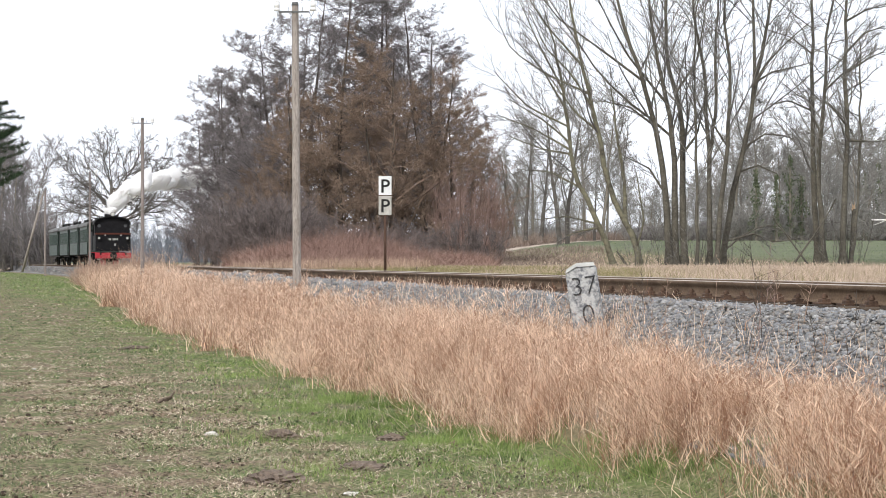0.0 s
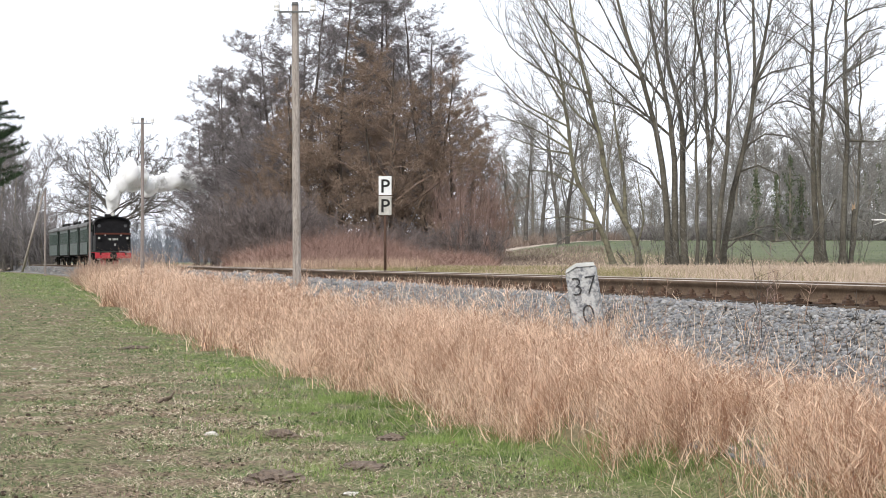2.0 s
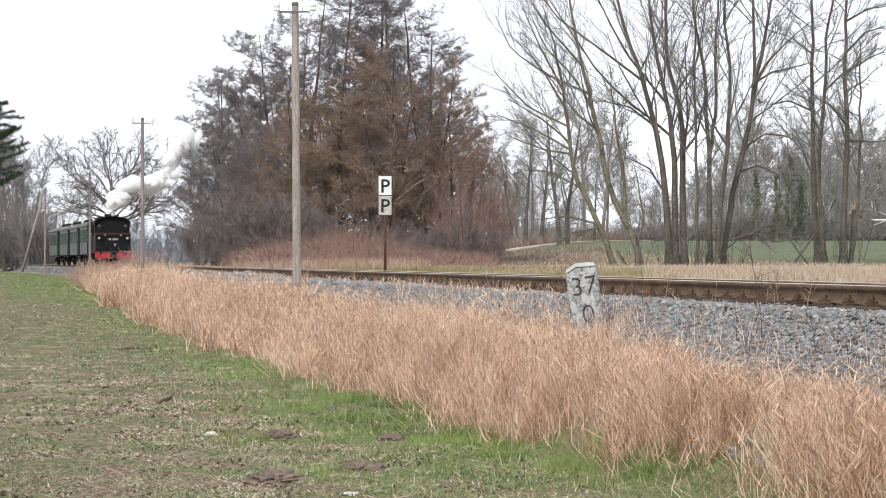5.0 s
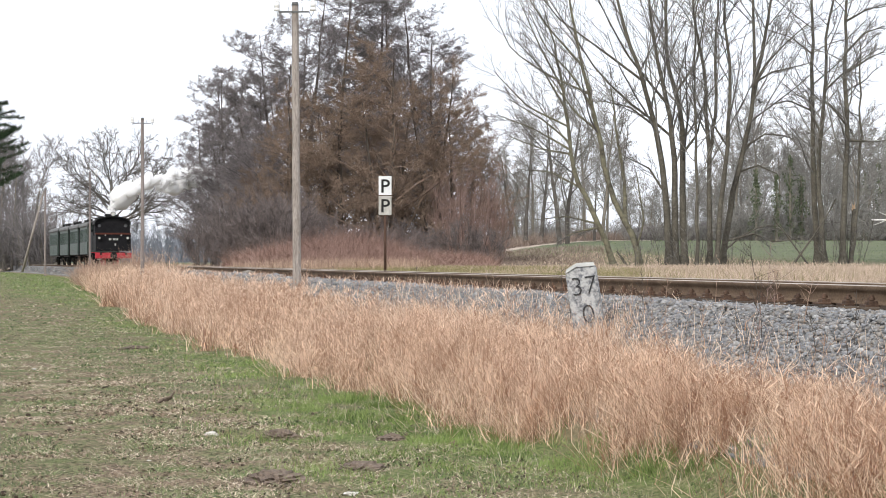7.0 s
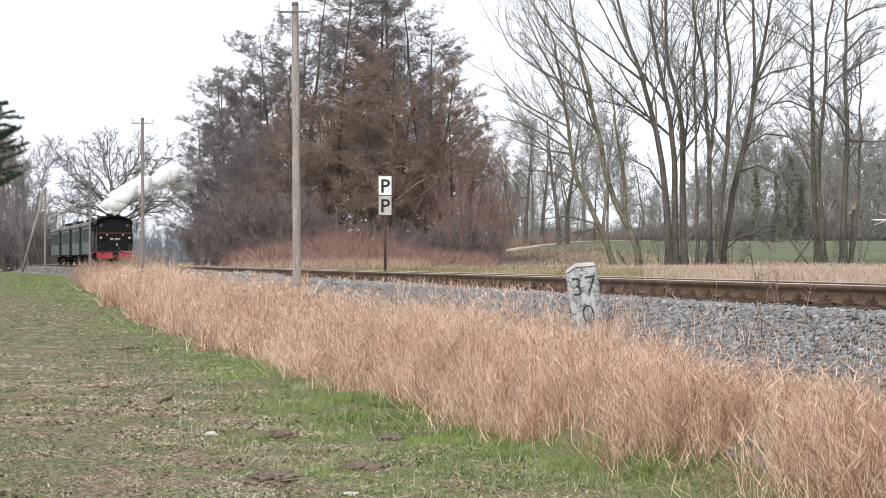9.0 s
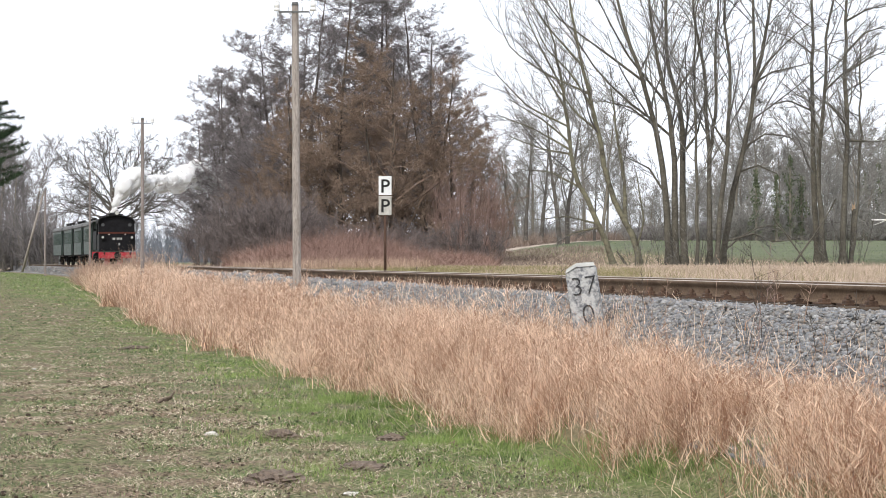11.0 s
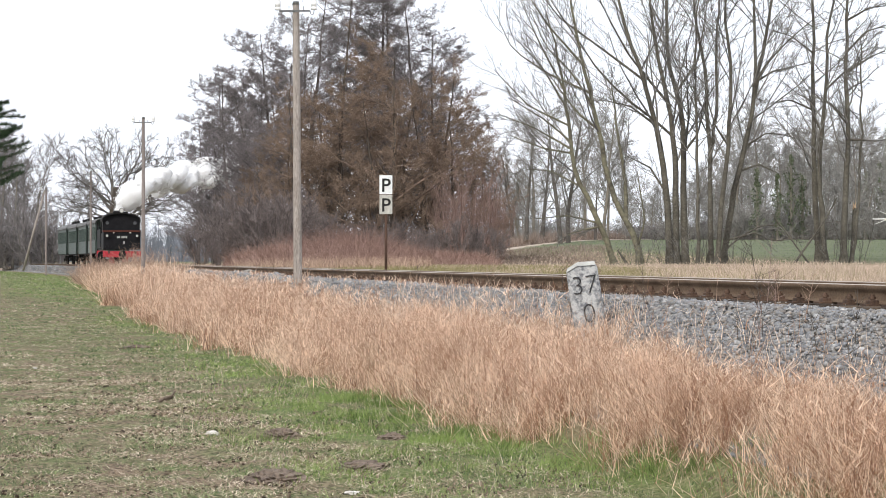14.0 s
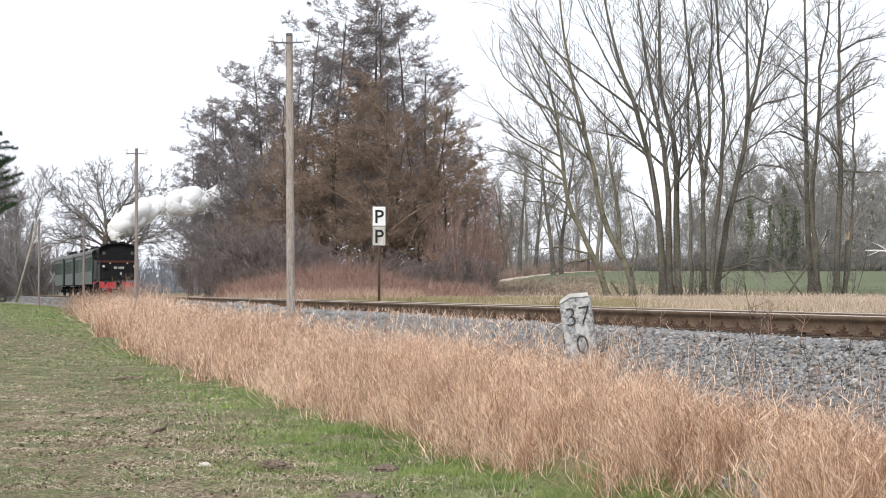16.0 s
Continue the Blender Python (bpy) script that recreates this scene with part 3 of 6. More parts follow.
            sets.append(blades(rng, xx[pick], yy[pick], ground_z(xx[pick], yy[pick]) + h[pick] * rng.uniform(0.05, 0.75, b),
                               rng.uniform(0.06, 0.2, b), w * rng.uniform(1.6, 2.6, b), np.abs(rng.normal(0.3, 0.9, b)), 3, 0.5, kink=0.2))
        # stout old stalks, bent and broken
        b = m // (9 if y0 < 30 else 14)
        pick = rng.integers(0, m, b)
        sets.append(blades(rng, xx[pick], yy[pick], ground_z(xx[pick], yy[pick]), h[pick] * rng.uniform(0.6, 1.05, b),
                           w * rng.uniform(1.3, 2.2, b) * (1 if y0 < 34 else 0.55), np.abs(rng.normal(0.2, 0.5, b)), 3, 0.2, kink=0.13))
    v, f = merge(*sets[near_count:])
    del sets[near_count:]
    stuff("withered_tall_grass", "tall withered pinkish grass before the level crossing", "grass", mesh_of("withered_tall_grass", v, f, "withered"))
    # a tuft round the foot of the kilometre stone
    n = 900
    yy = rng.uniform(20.2, 21.8, n)
    xx = yy * (rng.normal(1046, 34, n) - 784) / FOCAL
    sets.append(blades(rng, xx, yy, ground_z(xx, yy), rng.uniform(0.15, 0.39, n), 0.0055 * rng.uniform(0.6, 1.3, n), np.abs(rng.normal(0.3, 0.3, n)), 3))
    # thin stems that stray up the ballast
    n = 3200
    yy = 14 + 22 * rng.uniform(0, 1, n)
    top = -1.98 + 0.34 * smooth((yy - 16) / 12) + 0.45 * smooth((yy - 26) / 18)
    uu = top + 0.75 * rng.uniform(0, 1, n) ** 1.5 - 0.2
    xx = at_track(uu, yy)
    keep = rng.uniform(0, 1, n) < 0.25 + 0.75 * smooth((lumpy(xx, yy, 2.5) - 0.3) / 0.3)
    xx, yy = xx[keep], yy[keep]
    sets.append(blades(rng, xx, yy, ground_z(xx, yy), rng.uniform(0.12, 0.42, len(xx)) * (1 - 0.45 * smooth((yy - 20) / 10)), 0.00022 * yy * rng.uniform(0.6, 1.3, len(xx)), np.abs(rng.normal(0.15, 0.25, len(xx))), 3))
    stuff("grass_stems", "thin reddish-brown stems standing in the dry grass", "grass", mesh_of("grass_stems", *merge(*stems), "red_stem"))
    v, f = merge(*sets)
    stuff("dry_grass", "tall dry straw-coloured grass along the embankment", "grass", mesh_of("dry_grass", v, f, "straw"))


def grass_verge():
    rng = np.random.default_rng(22)
    sets = []
    for y0, y1, n, w, u1 in ((14, 45, 38000, 0.005, 9), (45, 90, 40000, 0.011, 16), (90, 150, 16000, 0.035, 30)):
        yy = rng.uniform(y0, y1, n)
        uu = 1.6 + (u1 - 1.6) * rng.uniform(0, 1, n) ** 1.2
        xx = at_track(uu, yy)
        h = 0.07 + 0.15 * rng.uniform(0, 1, n) ** 2 * (0.4 + lumpy(xx, yy, 0.5)) * smooth((uu - 2) / 3)
        sets.append(blades(rng, xx, yy, ground_z(xx, yy) - 0.02, h, w * rng.uniform(0.6, 1.4, n), np.abs(rng.normal(0.3, 0.3, n)), 2))
    v, f = merge(*sets)
    n = 80000
    yy = rng.uniform(24, 100, n)
    uu = 1.7 + 9 * rng.uniform(0, 1, n) ** 1.6
    keep = rng.uniform(0, 1, n) < smooth((lumpy(at_track(uu, yy), yy, 0.35) - 0.18) / 0.4) * (1 - 0.7 * smooth((at_track(uu, yy) / yy - 0.06) / 0.05))
    yy, uu = yy[keep], uu[keep]
    xx = at_track(uu, yy)
    gv, gf = blades(rng, xx, yy, ground_z(xx, yy) - 0.02, rng.uniform(0.08, 0.2, len(xx)), 0.0003 * yy * rng.uniform(0.6, 1.4, len(xx)), np.abs(rng.normal(0.4, 0.3, len(xx))), 2)
    n = 24000
    yy = rng.uniform(28, 85, n)
    xx = yy * rng.uniform(0.085, 0.195, n)
    uu = (xx - track_x(yy)) * 0.985
    keep = (uu > 3.2) & (uu < 24)
    xx, yy = xx[keep], yy[keep]
    pv, pf = blades(rng, xx, yy, ground_z(xx, yy) - 0.02, rng.uniform(0.06, 0.24, len(xx)) * (0.5 + 0.8 * lumpy(xx, yy, 0.8)), 0.0002 * yy * rng.uniform(0.5, 1.3, len(xx)), np.abs(rng.normal(0.25, 0.3, len(xx))), 2)
    stuff("pale_verge_grass", "pale pinkish dead grass along the meadow's edge", "grass", mesh_of("pale_verge_grass", pv, pf, "pale_straw"))
    stuff("verge_green", "olive-green grass tufts on the verge", "grass", mesh_of("verge_green", gv, gf, "olive"))
    stuff("verge_grass", "short pale wintry grass on the verge beyond the rails", "grass", mesh_of("verge_grass", v, f, "pale_straw"))


def meadow_cover():
    rng = np.random.default_rng(26)
    n = 30000
    y = 112 + 150 * rng.uniform(0, 1, n) ** 1.3
    x = y * rng.uniform(0.024, 0.20, n)
    v, f = blades(rng, x, y, ground_z(x, y) - 0.01, rng.uniform(0.02, 0.06, n) * (0.5 + lumpy(x, y, 0.4)), rng.uniform(0.02, 0.05, n), np.abs(rng.normal(0.5, 0.4, n)), 2)
    stuff("meadow_grass", "short dull green grass on the far meadow", "grass", mesh_of("meadow_grass", v, f, "sprout"))
    n = 9000
    y = rng.uniform(112, 178, n)
    x = y * (0.018 + 0.05 * rng.uniform(0, 1, n) ** 1.6)
    v, f = blades(rng, x, y, ground_z(x, y) - 0.01, rng.uniform(0.08, 0.32, n) * (0.4 + lumpy(x, y, 0.5)), rng.uniform(0.02, 0.045, n), np.abs(rng.normal(0.5, 0.4, n)), 2)
    stuff("rough_meadow_edge", "rough brown withered grass below the farm track", "grass", mesh_of("rough_meadow_edge", v, f, "bank"))


def green_strip():
    rng = np.random.default_rng(23)
    sets = []
    for y0, y1, n, w in ((11, 26, 130000, 0.0052), (26, 60, 36000, 0.010), (60, 200, 30000, 0.026)):
        yy = rng.uniform(y0, y1, n)
        edge = strip_edge(yy)
        far = smooth((yy - 65) / 25)
        wide = 1.9 + 2.4 * far + 0.9 * (1 - smooth((yy - 18) / 16))
        uu = edge + 0.25 - wide * rng.uniform(0, 1, n) ** 1.2
        xx = at_track(uu, yy)
        lush = sum(np.exp(-((xx - cx) / rx) ** 2 - ((yy - cy) / ry) ** 2) for cx, cy, rx, ry in
                   ((-0.9, 23.8, 0.75, 2.6), (0.75, 18.2, 0.55, 1.3), (-2.6, 33.5, 0.9, 4.0), (0.05, 20.3, 0.45, 1.2), (1.55, 16.2, 0.5, 0.9), (-5.6, 60.0, 0.9, 6.0)))
        keep = rng.uniform(0, 1, n) < (0.06 + 0.50 * smooth((0.6 * lumpy(xx, yy, 1.1) + 0.4 * lumpy(xx, yy, 4.0) - 0.36) / 0.30) + 0.6 * lush) * (1 - 0.6 * smooth((edge - uu - 0.45 * wide) / 0.9)) * (1 - 0.55 * smooth((yy - 26) / 14) + 0.5 * far)
        xx, yy = xx[keep], yy[keep]
        h = (0.025 + 0.035 * rng.uniform(0, 1, len(xx))) * (0.6 + 1.6 * smooth((lumpy(xx + 5, yy, 2.6) - 0.45) / 0.3))
        sets.append(blades(rng, xx, yy, ground_z(xx, yy) - 0.005, h, w * rng.uniform(0.6, 1.3, len(xx)), np.abs(rng.normal(0.5, 0.4, len(xx))), 2))
    v, f = merge(*sets)
    stuff("green_grass", "fresh green grass between field and dry grass", "grass", mesh_of("green_grass", v, f, "green"))


def field_cover():
    rng = np.random.default_rng(24)
    shoots, straw, crumbs = [], [], []
    kinds = rock_variants(6, rng)
    for y0, y1, n, w in ((13.5, 20, 38000, 0.0042), (20, 30, 38000, 0.0065), (30, 55, 34000, 0.011), (55, 120, 18000, 0.026), (120, 240, 12000, 0.05)):
        for which in (0, 1, 2):
            c = n if which < 2 else n // 7
            if which == 2 and y0 > 25:
                continue
            yy = rng.uniform(y0, y1, c)
            xl = -0.215 * yy - 0.8
            xr = at_track(strip_edge(yy) - 0.1, yy)
            xx = xl + (xr - xl) * rng.uniform(0, 1, c)
            zz = ground_z(xx, yy)
            if which == 0:
                keep = rng.uniform(0, 1, c) < 0.15 + 0.2 * smooth((yy - 35) / 20) + 0.85 * smooth((lumpy(xx, yy, 1.3) + 0.4 * lumpy(xx, yy, 4.1) - 0.55) / 0.4)
                xx, yy, zz = xx[keep], yy[keep], zz[keep]
                h = 0.018 + 0.035 * rng.uniform(0, 1, len(xx))
                shoots.append(blades(rng, xx, yy, zz - 0.004, h, w * rng.uniform(0.8, 1.8, len(xx)), np.abs(rng.normal(0.8, 0.5, len(xx))), 2))
            elif which == 1:
                keep = rng.uniform(0, 1, c) < (0.3 + 0.7 * smooth((lumpy(xx + 3, yy + 7, 1.7) - 0.35) / 0.35)) * (1 - 0.4 * smooth((yy - 24) / 20))
                xx, yy, zz = xx[keep], yy[keep], zz[keep]
                h = 0.008 + 0.018 * rng.uniform(0, 1, len(xx))
                straw.append(blades(rng, xx, yy, zz + 0.004, h, w * rng.uniform(0.8, 2.2, len(xx)), np.abs(rng.normal(3.2, 1.8, len(xx))), 2, 0.1))
            else:
                size = 1.7 * w * rng.lognormal(0, 0.4, c)
                R = turns(c, rng)
                kd = rng.integers(0, 6, c)
                for k, (v, f) in enumerate(kinds):
                    sel = np.where(kd == k)[0]
                    p = np.einsum("nij,vj->nvi", R[sel], v) * size[sel, None, None] + np.stack([xx, yy, zz], -1)[sel][:, None]
                    crumbs.append((p.reshape(-1, 3), (f[None] + (np.arange(len(sel)) * 8)[:, None, None]).reshape(-1, 3)))
    n = 1500
    yy = rng.uniform(13, 34, n)
    xx = at_track(strip_edge(yy) - 2.6 * rng.uniform(0, 1, n) ** 1.5, yy)
    straw.append(blades(rng, xx, yy, ground_z(xx, yy), rng.uniform(0.04, 0.14, n), 0.0045 * rng.uniform(0.6, 1.3, n), np.abs(rng.normal(0.25, 0.35, n)), 2, 0.1))
    stuff("sprouting_field", "sparse olive-green shoots over the stubble field", "crop", mesh_of("sprouting_field", *merge(*shoots), "sprout"))
    stuff("straw_litter", "pale straw and stubble scattered over the field", "straw", mesh_of("straw_litter", *merge(*straw), "litter"))
    stuff("soil_crumbs", "dark crumbs of soil on the field", "soil", mesh_of("soil_crumbs", *merge(*crumbs), "crumb"))


grass_strip()
grass_verge()
meadow_cover()
green_strip()
field_cover()


# ---------------------------------------------------------------- trees
class Wood:
    """Collects tapered branches as arrays of triangles."""

    def __init__(self):
        self.v, self.f, self.n = [], [], 0

    def add(self, v, f):
        self.v.append(v)
        self.f.append(f + self.n)
        self.n += len(v)

    def tube(self, pts, r0, r1, k):
        pts = np.asarray(pts, float)
        d = pts[-1] - pts[0]
        d = d / (np.linalg.norm(d) + 1e-9)
        a = np.cross(d, (0.31, 0.83, 0.46))
        a /= np.linalg.norm(a) + 1e-9
        b = np.cross(d, a)
        th = np.arange(k) * 2 * np.pi / k
        ring = np.cos(th)[:, None] * a + np.sin(th)[:, None] * b
        n = len(pts)
        r = np.linspace(r0, r1, n)
        i = (np.arange(n - 1)[:, None] * k + np.arange(k)[None]).ravel()
        j = (np.arange(n - 1)[:, None] * k + (np.arange(k)[None] + 1) % k).ravel()
        f = np.concatenate([np.stack([i, j, j + k], 1), np.stack([i, j + k, i + k], 1)])
        self.add((pts[:, None] + r[:, None, None] * ring[None]).reshape(-1, 3), f)

    def twigs(self, rng, pts, count, length, angle, lift, start, width, buds=0, bud=0.06, flat=1.0):
        """Fine straight twigs along a line, with buds or cones along them."""
        n = len(pts) - 1
        t = rng.uniform(start, 1, count) * n
        q = np.minimum(t.astype(int), n - 1)
        d = pts[q + 1] - pts[q]
        p = pts[q] + d * (t - q)[:, None]
        d /= np.linalg.norm(d, axis=1)[:, None] + 1e-9
        a = np.cross(d, rng.normal(size=(count, 3)))
        a[:, 2] *= flat
        a /= np.linalg.norm(a, axis=1)[:, None] + 1e-9
        w = d * math.cos(angle) + a * math.sin(angle) + np.array((0, 0, lift))
        w /= np.linalg.norm(w, axis=1)[:, None]
        s = np.cross(w, rng.normal(size=(count, 3)))
        s /= np.linalg.norm(s, axis=1)[:, None] + 1e-9
        ln = length * rng.uniform(0.6, 1.4, count)[:, None]
        v = np.stack([p - s * width, p + s * width, p + w * ln], 1).reshape(-1, 3)
        self.add(v, np.arange(count * 3).reshape(-1, 3))
        for _ in range(buds):
            c = p + w * ln * rng.uniform(0.3, 1.05, (count, 1))
            e = rng.normal(size=(count, 3)) * bud
            g = rng.normal(size=(count, 3)) * bud
            self.add(np.stack([c, c + e, c + g], 1).reshape(-1, 3), np.arange(count * 3).reshape(-1, 3))

    def mesh(self, name, mat, sm=False):
        return mesh_of(name, np.concatenate(self.v), np.concatenate(self.f), mat, sm)


def path(rng, p, d, length, n, wander, lift):
    """A wandering line of n steps from p; lift bends it up (or down)."""
    pts = [np.array(p, float)]
    d = np.array(d, float)
    d /= np.linalg.norm(d)
    for _ in range(n):
        d = d + rng.normal(0, wander, 3) + np.array((0, 0, lift))
        d /= np.linalg.norm(d)
        pts.append(pts[-1] + d * length / n)
    return np.array(pts)


def side_dir(rng, d, angle, flat=1.0):
    a = np.cross(d, rng.normal(size=3))
    a[2] *= flat
    a /= np.linalg.norm(a) + 1e-9
    return d * math.cos(angle) + a * math.sin(angle)


def sprout(rng, wood, pts, r0, length, level, spec, flat=1.0):
    """Side branches along a line, and theirs in turn; the last row of spec gives the twigs."""
    if level == len(spec) - 1:
        count, ln, angle, lift, start, width, buds, bud = spec[level]
        wood.twigs(rng, pts, count, ln, angle, lift, start, width, buds, bud, flat)
        return
    count, ratio, angle, lift, start, k, seg, wander, taper, rmin = spec[level]
    n = len(pts) - 1
    for i in range(count):
        t = start + (1 - start) * (i + rng.uniform(0, 1)) / count
        q = min(int(t * n), n - 1)
        p = pts[q] + (pts[q + 1] - pts[q]) * (t * n - q)
        d = pts[q + 1] - pts[q]
        d = d / np.linalg.norm(d)
        ln = length * ratio * rng.uniform(0.65, 1.25) * (1 - taper * t)
        r = max(r0 * (1 - 0.8 * t) * 0.42, rmin)
        sub = path(rng, p, side_dir(rng, d, angle * rng.uniform(0.75, 1.25), flat), ln, seg, wander, lift)
        wood.tube(sub, r, max(r * 0.3, rmin * 0.6), k)
        sprout(rng, wood, sub, r, ln, level + 1, spec, flat)


# limbs: count, length ratio, angle, lift, start, sides, steps, wander, taper to the tip, least radius; then twigs: count, length, angle, lift, start, width, buds, their size
ALDER = [(33, 0.36, 1.25, 0.035, 0.10, 4, 6, 0.10, 0.62, 0.02), (10, 0.36, 0.85, 0.05, 0.15, 3, 3, 0.16, 0.40, 0.011), (6, 0.42, 0.85, 0.06, 0.2, 3, 1, 0.1, 0.3, 0.008),
         (6, 0.24, 0.8, 0.2, 0.1, 0.007, 3, 0.030)]
BUSHY = [(20, 0.48, 1.2, 0.045, 0.06, 4, 6, 0.12, 0.56, 0.02), (9, 0.38, 0.85, 0.06, 0.12, 3, 3, 0.16, 0.40, 0.011), (6, 0.44, 0.85, 0.06, 0.15, 3, 1, 0.1, 0.3, 0.008),
         (6, 0.26, 0.8, 0.2, 0.1, 0.007, 3, 0.032)]
ASH = [(11, 0.38, 0.58, 0.040, 0.28, 5, 8, 0.075, 0.45, 0.022), (7, 0.50, 0.52, 0.045, 0.15, 4, 5, 0.09, 0.40, 0.012), (4, 0.52, 0.52, 0.05, 0.15, 3, 3, 0.11, 0.3, 0.0085),
       (2, 0.42, 0.5, 0.10, 0.15, 0.0075, 0, 0)]
AIRY = [(9, 0.36, 0.58, 0.045, 0.30, 5, 8, 0.08, 0.45, 0.020), (6, 0.50, 0.52, 0.05, 0.15, 4, 5, 0.09, 0.40, 0.011), (3, 0.52, 0.52, 0.05, 0.15, 3, 3, 0.11, 0.3, 0.0085),
        (2, 0.42, 0.5, 0.10, 0.15, 0.0075, 0, 0)]
LIMB = [(9, 0.50, 0.52, 0.045, 0.12, 4, 6, 0.085, 0.45, 0.014), (5, 0.5, 0.52, 0.045, 0.15, 3, 3, 0.11, 0.3, 0.009), (3, 0.42, 0.5, 0.10, 0.1, 0.0075, 0, 0)]
SLIM = [(18, 0.22, 0.95, 0.05, 0.25, 4, 5, 0.12, 0.40, 0.025), (6, 0.50, 0.70, 0.05, 0.2, 3, 3, 0.13, 0.4, 0.012), (9, 0.4, 0.65, 0.1, 0.1, 0.008, 0, 0)]
BROAD = [(12, 0.40, 0.75, 0.02, 0.25, 4, 6, 0.14, 0.45, 0.040), (7, 0.5, 0.65, 0.03, 0.15, 3, 4, 0.16, 0.3, 0.024), (3, 0.5, 0.65, 0.03, 0.15, 3, 2, 0.15, 0.3, 0.014), (4, 0.5, 0.65, 0.05, 0.1, 0.012, 0, 0)]
BIRCH = [(8, 0.42, 0.36, 0.05, 0.12, 3, 5, 0.07, 0.35, 0.007), (6, 0.5, 0.40, 0.05, 0.1, 3, 2, 0.09, 0.3, 0.0055), (6, 0.36, 0.42, 0.10, 0.1, 0.0045, 0, 0)]
FAR = [(15, 0.36, 0.75, 0.08, 0.22, 3, 4, 0.12, 0.5, 0.04), (8, 0.5, 0.8, 0.06, 0.15, 3, 2, 0.15, 0.4, 0.025), (14, 0.8, 0.8, 0.1, 0.05, 0.020, 0, 0)]
SHRUB = [(7, 0.5, 0.6, 0.06, 0.05, 3, 4, 0.12, 0.35, 0.010), (8, 0.5, 0.6, 0.08, 0.1, 3, 2, 0.14, 0.3, 0.008), (12, 0.4, 0.6, 0.2, 0.05, 0.008, 0, 0)]


def tree(name, label, seed, height, r0, spec, mats, stems=((0, 0, 0.02, 0.0, 1.0),), lift=0.03, category="tree", flat=1.0):
    """A bare tree: stems are (x, y, lean in x, lean in y, size)."""
    rng = np.random.default_rng(seed)
    trunk, crown = Wood(), Wood()
    for x, y, lx, ly, s in stems:
        pts = path(rng, (x, y, -0.3), (lx, ly, 1), height * s, 12, 0.045, lift)
        trunk.tube(pts if r0 > 0.1 else pts[::3], r0 * s, max(0.02 if r0 > 0.1 else 0.008, r0 * 0.06), 8 if r0 > 0.1 else 4)
        sprout(rng, crown, pts, r0 * s, height * s, 0, spec, flat)
    ob = thing(name, label, category)
    if r0 > 0.1:
        child("trunk", trunk.mesh("trunk", mats[0], True), ob)
    else:
        tagged(child("stem_tangle", trunk.mesh("stem_tangle", mats[0], True), ob), kind="stuff")
    child("crown", crown.mesh("crown", mats[1]), ob)
    return ob


def put(ob, px, y, turn=0.0, scale=1.0, copy=False):
    """Sets a tree on the ground at depth y, (px - 784) / FOCAL being its tangent to the right of the aim."""
    x = y * (px - 784) / FOCAL
    m = Matrix.Translation((x, y, float(ground_z(x, y)))) @ Matrix.Rotation(radians(turn), 4, "Z")
    if copy:
        ob = copy_thing(ob, m)
    else:
        ob.matrix_basis = m
    ob.scale = (scale, scale, scale)
    return ob


def plant(kinds, spots, group):
    """Sets the first of each kind and then copies; spots are (px, depth, turn, scale, kind)."""
    used = set()
    for px, y, turn, sc, k in spots:
        tagged(put(kinds[k], px, y, turn, sc, k in used), group=group)
        used.add(k)


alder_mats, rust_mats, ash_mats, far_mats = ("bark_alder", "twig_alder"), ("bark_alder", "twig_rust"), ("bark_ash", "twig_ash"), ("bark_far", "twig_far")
alders = [tree("alder_tree", "bare alder with dense dark brown twigs and cones", 100 + i, 16.5, 0.2, ALDER, alder_mats,
               ((0, 0, 0.02, 0.0, 1.0), (0.8, 0.3, 0.10, 0.02, 0.75)), flat=0.35) for i in range(2)]
alders += [tree("alder_tree", "bushy bare alder with rust-brown catkins", 110 + i, 12.5, 0.2, BUSHY, rust_mats,
                ((0, 0, 0.02, 0.0, 1.0), (0.6, 0.3, 0.16, 0.02, 0.85), (-0.4, 0.1, -0.18, 0, 0.8)), flat=0.4) for i in range(2)]
plant(alders, [(590, 136, 0, 1.0, 0), (650, 140, 40, 1.08, 1), (705, 137, 80, 1.06, 0), (535, 138, 120, 0.98, 1), (490, 146, 170, 0.88, 0), (440, 166, 210, 0.83, 1),
               (380, 170, 250, 0.82, 0), (755, 138, 290, 0.98, 1), (690, 128, 20, 0.92, 2), (600, 130, 100, 0.86, 3), (775, 131, 200, 0.86, 3),
               (520, 132, 300, 0.74, 2), (462, 138, 60, 0.50, 3), (835, 136, 140, 0.60, 2), (350, 176, 10, 0.68, 1), (410, 162, 100, 0.78, 0), (778, 136, 75, 0.84, 0), (448, 158, 33, 0.78, 1), (508, 143, 75, 0.9, 1)], "alder thicket")

shrubs = [tree("shrub", "bare grey-brown shrub at the thicket's foot", 130 + i, 3.6, 0.03, SHRUB, ("bark_alder", "twig_grey"),
               tuple((0.5 * math.sin(j * 2.4), 0.5 * math.cos(j * 2.4), 0.35 * math.sin(j * 2.4), 0.35 * math.cos(j * 2.4), 0.7 + 0.06 * (j % 5)) for j in range(9)), category="shrub") for i in range(2)]
rt = random.Random(8)
plant(shrubs, [(362 + i * 25 + rt.uniform(-8, 8), 117 + rt.uniform(0, 12), rt.uniform(0, 360), rt.uniform(0.75, 1.1) * (0.7 if i < 2 else 1.0 if i < 9 else 0.6), i % 2) for i in range(21)], "shrubs under the alders")
